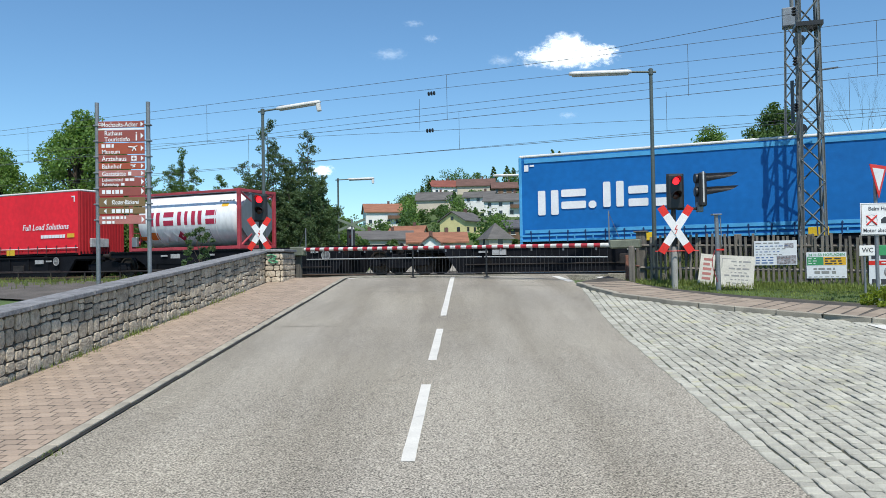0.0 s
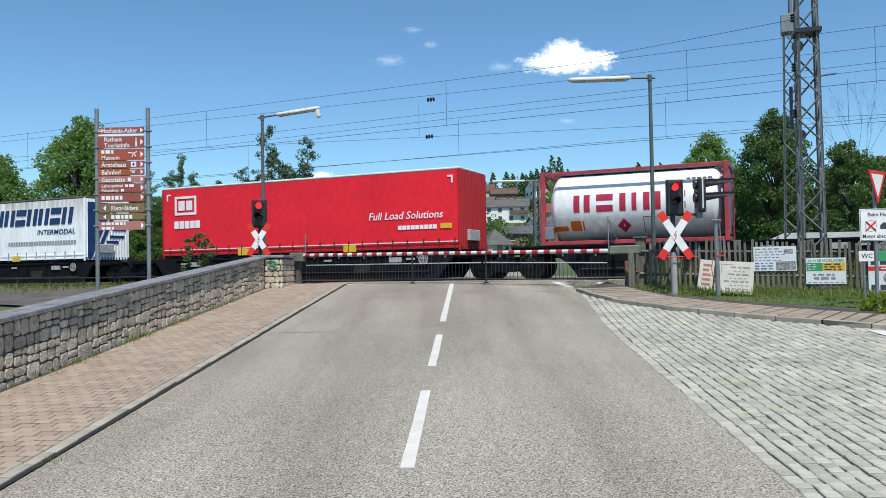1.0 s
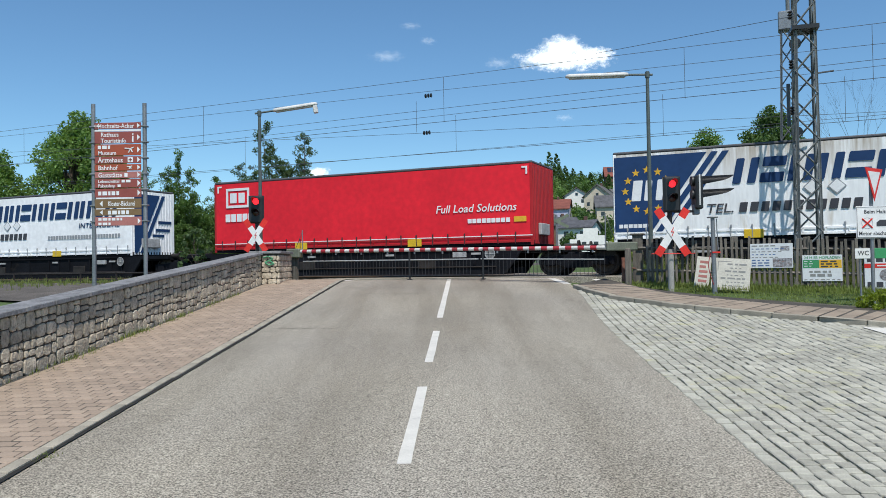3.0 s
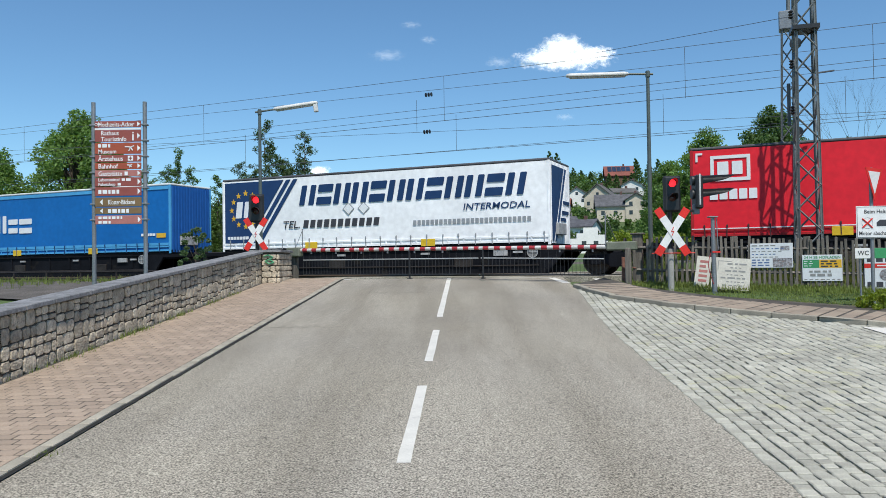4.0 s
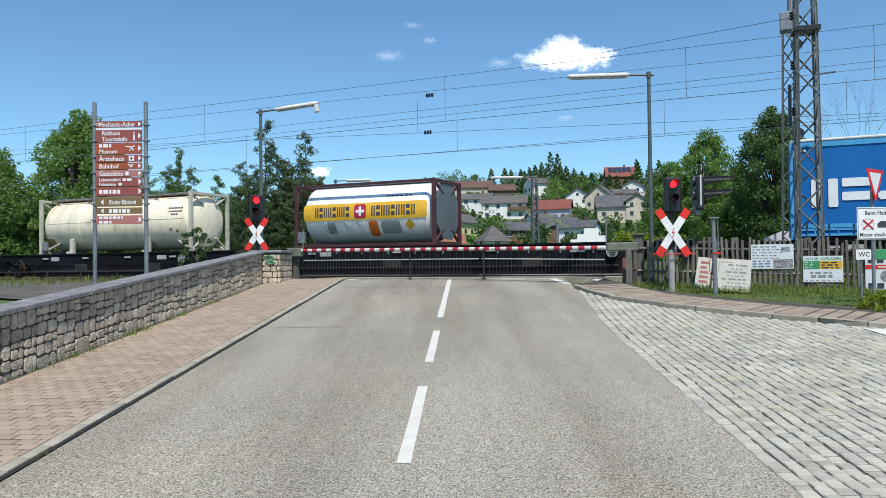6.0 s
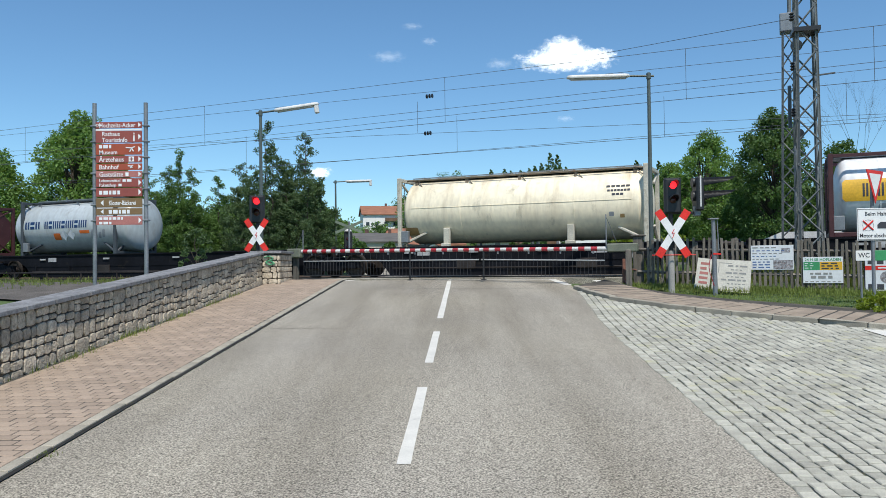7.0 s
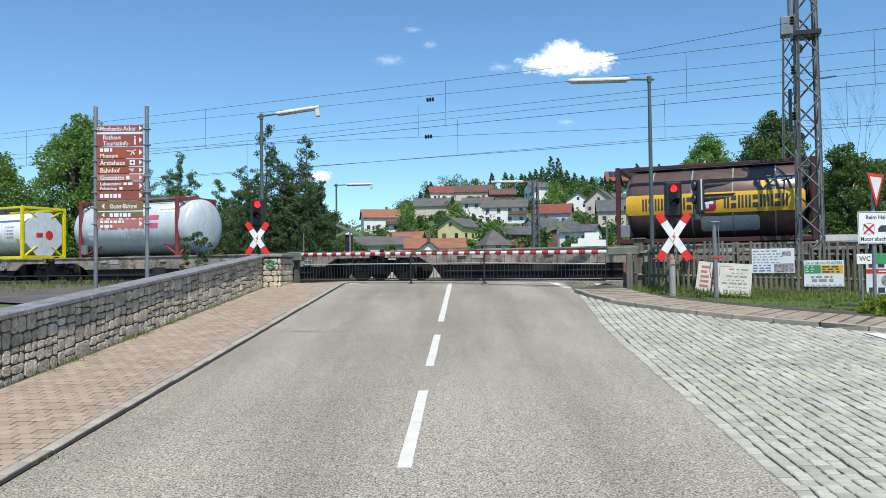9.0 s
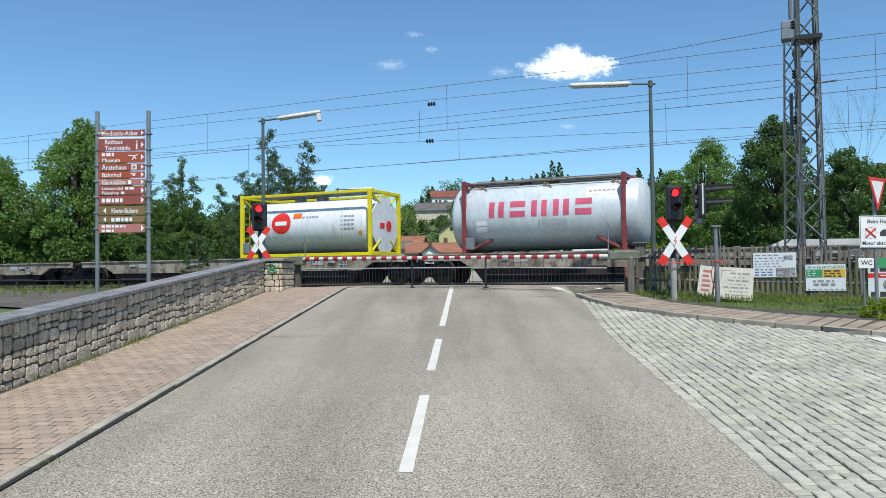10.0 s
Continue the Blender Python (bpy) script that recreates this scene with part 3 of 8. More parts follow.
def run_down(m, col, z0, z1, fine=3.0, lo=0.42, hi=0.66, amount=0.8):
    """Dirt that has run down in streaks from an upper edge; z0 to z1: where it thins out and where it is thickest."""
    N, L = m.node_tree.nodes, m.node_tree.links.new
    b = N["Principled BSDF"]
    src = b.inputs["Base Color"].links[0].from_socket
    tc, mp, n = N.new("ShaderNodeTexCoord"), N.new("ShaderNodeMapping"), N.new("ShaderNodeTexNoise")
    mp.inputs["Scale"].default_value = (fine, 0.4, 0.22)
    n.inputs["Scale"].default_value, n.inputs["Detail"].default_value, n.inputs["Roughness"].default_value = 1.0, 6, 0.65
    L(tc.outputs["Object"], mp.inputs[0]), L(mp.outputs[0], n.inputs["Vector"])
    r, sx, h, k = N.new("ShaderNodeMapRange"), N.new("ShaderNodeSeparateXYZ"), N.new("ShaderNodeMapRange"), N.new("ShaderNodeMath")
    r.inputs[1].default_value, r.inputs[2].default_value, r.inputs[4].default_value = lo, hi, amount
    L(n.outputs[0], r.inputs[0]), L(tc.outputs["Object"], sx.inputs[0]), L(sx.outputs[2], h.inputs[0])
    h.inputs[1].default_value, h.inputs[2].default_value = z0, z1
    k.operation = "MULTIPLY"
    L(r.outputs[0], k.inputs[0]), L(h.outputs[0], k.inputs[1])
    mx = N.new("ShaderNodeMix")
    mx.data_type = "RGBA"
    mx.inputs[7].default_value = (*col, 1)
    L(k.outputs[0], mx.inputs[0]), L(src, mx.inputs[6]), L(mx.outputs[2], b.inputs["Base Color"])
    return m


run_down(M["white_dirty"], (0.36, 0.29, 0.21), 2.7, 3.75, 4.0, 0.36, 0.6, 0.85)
M["navy"] = fabric("navy_tarp", (0.016, 0.05, 0.145))
M["navy_text"] = fabric("navy_print", (0.014, 0.045, 0.13))
M["roof_white"] = stuff("roof_white", (0.66, 0.66, 0.64), rough=0.5, var=0.15, scale=1, fine=20)
M["roof_dark"] = stuff("roof_dark", (0.09, 0.09, 0.10), rough=0.5, var=0.2, scale=1, fine=20)
M["print_white"] = stuff("print_white", (0.80, 0.81, 0.82), rough=0.45, var=0.05, scale=2, fine=20, bump=0)
M["print_red"] = stuff("print_red", (0.42, 0.02, 0.06), rough=0.45, var=0.1, scale=2, fine=20, bump=0)
M["print_dark"] = stuff("print_dark", (0.05, 0.05, 0.06), rough=0.5, var=0.1, scale=2, fine=20, bump=0)
M["print_orange"] = stuff("print_orange", (0.75, 0.16, 0.02), rough=0.5, var=0.1, scale=2, fine=20, bump=0)
M["print_yellow"] = stuff("print_yellow", (0.77, 0.44, 0.03), rough=0.5, var=0.1, scale=2, fine=20, bump=0)
M["print_pink"] = stuff("print_pink", (0.62, 0.10, 0.17), rough=0.45, var=0.15, scale=2, fine=20, bump=0)
M["print_tan"] = stuff("print_tan", (0.42, 0.26, 0.10), rough=0.5, var=0.15, scale=2, fine=20, bump=0)
M["scrape"] = stuff("scrape", (0.50, 0.54, 0.57), rough=0.5, var=0.15, scale=2, fine=20, bump=0)
M["print_grey"] = stuff("print_grey", (0.30, 0.32, 0.34), rough=0.5, var=0.1, scale=2, fine=20, bump=0)


def trailer(s0, s1, zb, zt, tarp, roof, end, rail, label, skirt=None):
    ob = car("semi_trailer", s0, s1, label, "trailer")
    h = (s1 - s0) / 2
    for sgn, nm in ((-1, "curtain_side"), (1, "curtain_side")):
        bm = bmesh.new()
        nx, nz = 110, 10
        z0, z1 = zb + 0.30, zt - 0.10
        g = []
        for i in range(nx + 1):
            col = []
            for j in range(nz + 1):
                x, z = -h + 0.06 + (2 * h - 0.12) * i / nx, z0 + (z1 - z0) * j / nz
                w = 0.012 * noise.noise((x * 0.9 + s0, z * 0.35, sgn)) + 0.006 * noise.noise((x * 3.1, z * 0.5 + s0, sgn))
                w *= math.sin(math.pi * j / nz) + 0.15
                col.append(bm.verts.new((x, sgn * (1.25 + w), z)))
            g.append(col)
        for i in range(nx):
            for j in range(nz):
                q = (g[i][j], g[i + 1][j], g[i + 1][j + 1], g[i][j + 1])
                bm.faces.new(q if sgn < 0 else tuple(reversed(q)))
        part(nm, bm, tarp, ob, smooth=True)
    bm = bmesh.new()
    box(bm, -h, h, -1.26, 1.26, zt - 0.10, zt, 0.035)
    part("roof", bm, roof, ob, "weathered roof edge")
    bm = bmesh.new()
    box(bm, -h, h, -1.235, 1.235, zb, zb + 0.16)
    part("floor_frame", bm, M["wagon"], ob)
    # rub rail with short posts along the foot of the curtain
    bm = bmesh.new()
    for sgn in (-1, 1):
        y0, y1 = sorted((sgn * 1.235, sgn * 1.275))
        box(bm, -h + 0.02, h - 0.02, y0, y1, zb + 0.10, zb + 0.17)
        box(bm, -h + 0.02, h - 0.02, y0, y1, zb + 0.26, zb + 0.32)
        k = int(2 * h / 0.6)
        for i in range(k + 1):
            x = -h + 0.05 + (2 * h - 0.1) * i / k
            box(bm, x - 0.02, x + 0.02, y0, y1, zb + 0.14, zb + 0.30)
    part("rub_rail", bm, rail, ob)
    part("skirt", one_box(-h + 0.03, h - 0.03, -1.24, 1.24, zb + 0.14, zb + 0.31), skirt or tarp, ob)
    strap = None                                     # tension straps with buckles at the foot of the curtain
    dark = M["print_grey"] if skirt else (M["navy"] if rail is M["blue_light"] else M["frame_maroon"])
    for i in range(int(2 * h / 0.62)):
        m = pose(-h + 0.42 + i * 0.62, 0, zb, 0, 3 * math.sin(i * 2.3 + s0), 0)
        if strap is None:
            bm = one_box(-0.016, 0.016, -1.288, -1.272, 0.06, 0.46)
            box(bm, -0.028, 0.028, -1.296, -1.272, 0.36, 0.44, 0.006)
            strap = part("strap", bm, dark, ob)
            strap.matrix_local = m
        else:
            again("strap", strap, ob, m)
    for x in (-h + 0.05, h - 0.05):
        for y in (-1.22, 1.22):
            part("corner_post", one_box(x - 0.05, x + 0.05, y - 0.045, y + 0.045, zb, zt - 0.08, 0.012), rail, ob)
    bm = bmesh.new()
    prof = [(h - 0.04, -1.17)]
    for i in range(14):
        y = -1.13 + i * 2.26 / 13.5
        prof += [(h - 0.005, y), (h + 0.02, y + 0.012), (h + 0.02, y + 0.088), (h - 0.005, y + 0.1)]
    prof.append((h - 0.04, 1.17))
    lo = [bm.verts.new((a, b, zb + 0.05)) for a, b in prof]
    hi = [bm.verts.new((a, b, zt - 0.1)) for a, b in prof]
    for i in range(len(prof) - 1):
        bm.faces.new((lo[i], lo[i + 1], hi[i + 1], hi[i]))
    bmesh.ops.recalc_face_normals(bm, faces=bm.faces[:])
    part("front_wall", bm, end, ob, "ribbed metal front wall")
    bm = bmesh.new()
    for y in (-0.6, 0.6):
        box(bm, -h + 0.005, -h + 0.04, y - 0.57, y + 0.57, zb + 0.05, zt - 0.1, 0.01)
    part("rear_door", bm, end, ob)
    bm = bmesh.new()
    for y in (-0.9, -0.25, 0.25, 0.9):
        rod(bm, (-h - 0.02, y, zb + 0.1), (-h - 0.02, y, zt - 0.15), 0.018, seg=8)
    part("locking_bar", bm, M["galv"], ob)
    # running gear folded into the pocket: three axles of tyres, landing legs
    for i in range(3):
        for y in (-0.95, 0.95):
            bm = lathe(bmesh.new(), [(-0.17, 0.25), (-0.17, 0.44), (-0.13, 0.48), (0.13, 0.48), (0.17, 0.44), (0.17, 0.25)], 20, "y")
            part("tyre", shift(bm, -h + 2.6 + i * 1.31, y, 0.88), M["black"], ob, smooth=40)
    for y in (-0.8, 0.8):
        part("landing_leg", one_box(h - 2.75, h - 2.6, y - 0.06, y + 0.06, 0.5, zb), M["galv"], ob)
    part("connector_box", one_box(h + 0.02, h + 0.14, -0.75, 0.25, zb + 0.35, zb + 0.75, 0.02), M["plate_grey"], ob, "grey connector box with hoses")
    for k in (-0.42 * h, 0.30 * h):
        part("grapple_plate", one_box(k, k + 0.55, -1.285, -1.27, zb + 0.04, zb + 0.30, 0.01), M["yellow"], ob, "yellow lifting plate")
    return ob


blue1 = trailer(-8.44, 5.16, 0.98, 4.0, M["blue_tarp"], M["roof_white"], M["blue_end"], M["blue_light"], "blue curtain-sided semi-trailer with white lettering")
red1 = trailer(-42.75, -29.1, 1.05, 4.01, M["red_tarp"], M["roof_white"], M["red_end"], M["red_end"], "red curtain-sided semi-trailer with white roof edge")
dett1 = trailer(-60.7, -47.25, 1.05, 3.95, M["white_dirty"], M["roof_dark"], M["white_tarp"], M["white_tarp"], "white and navy curtain-sided semi-trailer streaked with dirt", M["white_tarp"])
red2 = trailer(-76.85, -63.4, 1.05, 3.90, M["red_tarp"], M["roof_dark"], M["red_end"], M["red_end"], "red curtain-sided semi-trailer with dark front roof edge")
dett2 = trailer(-94.97, -81.32, 1.02, 3.93, M["white_tarp"], M["roof_dark"], M["white_tarp"], M["white_tarp"], "white and navy curtain-sided semi-trailer, clean", M["white_tarp"])
blue2 = trailer(-111.1, -97.7, 1.02, 3.97, M["blue_tarp"], M["roof_white"], M["blue_end"], M["blue_light"], "blue curtain-sided semi-trailer with white lettering")


def tank_metal(name, col, metal=0.75, rough=0.33, stain=None, at=0.66):
    return stuff(name, col, rough=rough, metal=metal, var=0.10, scale=0.6, fine=7, bump=0.06, stain=stain, stain_at=at, stretch=(1, 1, 0.5))


M["steel_tank"] = tank_metal("steel_tank", (0.90, 0.90, 0.90), 0.08, 0.36)
M["white_tank"] = tank_metal("white_tank", (0.76, 0.79, 0.81), 0.06, 0.4, (0.52, 0.47, 0.48), 0.68)
M["cream_tank"] = tank_metal("cream_tank", (0.94, 0.84, 0.63), 0.02, 0.42, (0.42, 0.37, 0.27), 0.66)
M["grey_tank"] = tank_metal("grey_tank", (0.52, 0.56, 0.565), 0.15, 0.36, (0.34, 0.34, 0.32), 0.66)
M["pale_tank"] = tank_metal("pale_tank", (0.60, 0.66, 0.68), 0.12, 0.36, (0.46, 0.48, 0.48), 0.66)
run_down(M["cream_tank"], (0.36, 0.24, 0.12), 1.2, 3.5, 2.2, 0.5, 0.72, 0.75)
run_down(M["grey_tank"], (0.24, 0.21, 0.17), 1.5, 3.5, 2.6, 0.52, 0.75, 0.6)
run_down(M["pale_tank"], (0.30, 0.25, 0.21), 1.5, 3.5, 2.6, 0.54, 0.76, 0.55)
M["brown_tank"] = tank_metal("brown_tank", (0.155, 0.105, 0.09), 0.3, 0.3, (0.09, 0.065, 0.055), 0.62)
M["frame_red"] = stuff("frame_red", (0.42, 0.05, 0.065), rough=0.5, var=0.18, scale=2, fine=30, stain=(0.2, 0.04, 0.04), stain_at=0.66)
M["frame_dull"] = stuff("frame_dull_red", (0.24, 0.04, 0.045), rough=0.55, var=0.2, scale=2, fine=30, stain=(0.10, 0.04, 0.035), stain_at=0.62)
M["frame_yellow"] = stuff("frame_yellow", (0.74, 0.62, 0.0), rough=0.45, var=0.1, scale=2, fine=30)
M["frame_cream"] = stuff("frame_cream", (0.55, 0.52, 0.43), rough=0.5, var=0.18, scale=2, fine=30, stain=(0.3, 0.25, 0.18), stain_at=0.62)
M["frame_dark"] = stuff("frame_dark", (0.055, 0.065, 0.075), rough=0.5, var=0.18, scale=2, fine=30)
M["print_tan_dark"] = stuff("rusty_rail", (0.23, 0.19, 0.14), rough=0.7, var=0.3, scale=3, fine=30, stain=(0.16, 0.09, 0.05), stain_at=0.6)
M["tank_end"] = tank_metal("tank_end", (0.20, 0.22, 0.24), 0.4, 0.4)


def tank(s0, s1, zb, zt, shell, frame_mat, end_mat, label, full=True, poke=0.0, r=1.12, bands=3, band_mat=None, rail_mat=None):
    """A tank container: a frame of beams with a dished cylinder in it. full: whole box frame; else end collars alone. poke: how far the heads stand out."""
    ob = car("tank_container", s0, s1, label, "tank container")
    h = (s1 - s0) / 2
    zc = zb + 0.16 + r
    a = h - 0.16 + poke
    bm = bmesh.new()
    prof = [(-a, 0.02)]
    for k in range(1, 7):
        t = k / 6 * math.pi / 2
        prof.append((-a + 0.34 * (1 - math.cos(t)), r * math.sin(t) ** 0.8))
    prof = prof + [(-x, rr) for x, rr in reversed(prof)]
    lathe(bm, prof, 48, "x")
    shift(bm, 0, 0, zc)
    part("tank_shell", bm, shell, ob, smooth=50)
    for k in range(bands):
        x = -a + 0.36 + (2 * a - 0.72) * (k + 0.5) / bands
        bm = lathe(bmesh.new(), [(x - 0.02, r - 0.01), (x - 0.02, r + 0.012), (x + 0.02, r + 0.012), (x + 0.02, r - 0.01)], 40, "x")
        part("tank_band", shift(bm, 0, 0, zc), band_mat or shell, ob, smooth=50)
    # frame
    b = 0.07
    for x in (-h + b, h - b):
        for y in (-1.15, 1.15):
            part("corner_post", one_box(x - b, x + b, y - b, y + b, zb, zt, 0.015), frame_mat, ob)
        part("end_beam", one_box(x - b * 0.9, x + b * 0.9, -1.1, 1.1, zt - 0.13, zt - 0.01, 0.01), frame_mat, ob)
        part("end_beam", one_box(x - b * 0.9, x + b * 0.9, -1.1, 1.1, zb + 0.01, zb + 0.16, 0.01), frame_mat, ob)
        sg = 1 if x > 0 else -1
        for y in (-1.08, 1.08):
            for lo, hi, rad in (((x, y, zb + 0.12), (x, y * 0.35, zb + 0.62), 0.05), ((x, y, zt - 0.12), (x, y * 0.35, zt - 0.5), 0.045), ((x - sg * 0.05, y, zb + 0.12), (x - sg * 0.95, y * 0.8, zb + 0.55), 0.05))[:2 if full else 3]:
                part("end_brace", one_rod(lo, hi, rad, seg=6), frame_mat, ob)
    for y in (-1.15, 1.15):
        if full:
            part("side_beam", one_box(-h + 0.14, h - 0.14, y - 0.05, y + 0.05, zt - 0.12, zt - 0.02, 0.01), frame_mat, ob)
            part("side_beam", one_box(-h + 0.14, h - 0.14, y - 0.055, y + 0.055, zb + 0.01, zb + 0.14, 0.01), frame_mat, ob)
        else:
            part("top_rail", one_rod((-h + 0.14, y * 0.55, zt - 0.05), (h - 0.14, y * 0.55, zt - 0.05), 0.035, seg=8), rail_mat or frame_mat, ob)
            n = max(3, int(2 * h / 1.7))
            for i in range(n):                         # brackets that carry the walkway
                x = -h + 0.5 + (2 * h - 1.0) * i / (n - 1)
                bm = one_box(x - 0.05, x + 0.05, y * 0.5 - 0.05, y * 0.5 + 0.05, zc + r * 0.86 - 0.02, zt - 0.05, 0.01)
                rod(bm, (x + 0.05, y * 0.5, zt - 0.09), (x + 0.26, y * 0.62, zc + r * 0.80), 0.022, seg=6)
                part("walkway_bracket", bm, rail_mat or M["galv"], ob)
    # walkway, manhole, valves on top
    bm = bmesh.new()
    for y in (-0.25, 0.25):
        box(bm, -h + 0.2, h - 0.2, y - 0.2, y + 0.2, zt - 0.06, zt - 0.03)
    part("walkway", bm, M["galv"], ob, "perforated metal walkway")
    bm = bmesh.new()
    for y in (-0.48, 0.48):
        rod(bm, (-h + 0.3, y, zt + 0.03), (h - 0.3, y, zt + 0.03), 0.018, seg=6)
    part("hand_rail", bm, M["galv"], ob)
    if shell is M["cream_tank"]:
        part("weld_seam", one_box(-a + 0.5, a - 0.5, -r - 0.008, -r + 0.02, zc + 0.1, zc + 0.112), shell, ob)
    bm = one_box(-h + 0.1, -h + 0.42, -1.2, -1.05, zb + 0.2, zb + 0.62, 0.02)
    part("valve_box", bm, M["galv"], ob, "small steel valve box")
    for x in (-0.3 * h, 0.05 * h):
        part("manhole", one_rod((x, 0, zc + r - 0.05), (x, 0, zt + 0.02), 0.24, seg=16), M["galv"], ob)
    bm = bmesh.new()
    for y in (-0.2, 0.2):
        rod(bm, (-h - 0.03, y - 0.75, zb + 0.1), (-h - 0.03, y - 0.75, zt - 0.1), 0.015, seg=6)
    for i in range(8):
        rod(bm, (-h - 0.03, -0.95, zb + 0.25 + i * 0.28), (-h - 0.03, -0.55, zb + 0.25 + i * 0.28), 0.012, seg=6)
    part("ladder", bm, frame_mat, ob)
    if end_mat:
        n = 8
        bm = bmesh.new()
        pts = [(1.08 * math.cos(math.pi / 8 + i * math.pi / 4), zc + 1.12 * math.sin(math.pi / 8 + i * math.pi / 4)) for i in range(n)]
        bm.faces.new([bm.verts.new((h - 0.05, y, z)) for y, z in pts])
        r_ = bmesh.ops.extrude_face_region(bm, geom=bm.faces[:])
        bmesh.ops.translate(bm, vec=(-0.04, 0, 0), verts=[v for v in r_["geom"] if isinstance(v, bmesh.types.BMVert)])
        bmesh.ops.recalc_face_normals(bm, faces=bm.faces[:])
        part("end_plate", bm, end_mat, ob, "dark octagonal end plate")
    ob["zc"], ob["r"] = zc, r
    return ob


hoyer1 = tank(-26.2, -20.25, 1.12, 3.58, M["steel_tank"], M["frame_red"], M["tank_end"], "silver steel tank container in a red frame")
bert1 = tank(-128.6, -122.62, 1.1, 3.53, M["steel_tank"], M["frame_maroon"], M["tank_end"], "silver tank container in a maroon frame with a yellow band")
cream = tank(-142.65, -133.72, 1.06, 3.60, M["cream_tank"], M["frame_cream"], None, "long cream tank container with rust streaks", False, 0.13, 1.16, 2, None, M["print_tan_dark"])
vtg = tank(-162.4, -156.45, 1.06, 3.60, M["grey_tank"], M["frame_dark"], None, "pale grey tank container with domed ends in dark collars", False, 0.85, 1.17, 0)
bert2 = tank(-171.8, -165.95, 1.14, 3.60, M["brown_tank"], M["frame_maroon"], M["frame_maroon"], "dark brown tank container with a yellow band", True, 0.0, 1.12, 4, M["print_grey"])
hoy2 = tank(-195.75, -190.05, 1.02, 3.62, M["pale_tank"], M["frame_dull"], None, "dull blue-white tank container with domed ends in red collars", False, 0.78, 1.17, 1, None, M["print_tan_dark"])
yel = tank(-205.4, -199.4, 1.1, 3.60, M["white_tank"], M["frame_yellow"], M["white_tank"], "white tank container in a bright yellow frame", True, 0, 1.05)


# ---- stone wall ----
WALL_H = 0.97


def stone_mesh(w, h, d, rng):
    """A rough block, front towards +x, with knocked-off corners and an almost flat face."""
    bm = bmesh.new()
    j = lambda a: rng.uniform(-a, a)
    pts = []
    for cy, cz, sy, sz in ((0, 0, 1, 1), (w, 0, -1, 1), (w, h, -1, -1), (0, h, 1, -1)):
        q, p = rng.uniform(0.1, 0.3) * w, rng.uniform(0.1, 0.32) * h
        q, p = min(q, 0.07), min(p, 0.06)
        near_z, near_y = (cy + sy * j(0.006), cz + sz * p), (cy + sy * q, cz + sz * j(0.006))
        pts += [near_z, near_y] if sy * sz > 0 else [near_y, near_z]
    rings = [[bm.verts.new((x + (j(0.004) if k == 2 else 0), y + (w / 2 - y) * f, z + (h / 2 - z) * f)) for y, z in pts] for k, (x, f) in enumerate(((-0.035, 0.0), (d * 0.5, 0.0), (d, 0.09)))]
    for lo, hi in zip(rings, rings[1:]):
        for i in range(8):
            k = (i + 1) % 8
            bm.faces.new((lo[i], lo[k], hi[k], hi[i]))
    ctr = bm.verts.new((d + 0.004 + j(0.004), w / 2 + j(0.03), h / 2 + j(0.02)))
    for i in range(8):
        bm.faces.new((rings[2][i], rings[2][(i + 1) % 8], ctr))
    bmesh.ops.recalc_face_normals(bm, faces=bm.faces[:])
    return bm


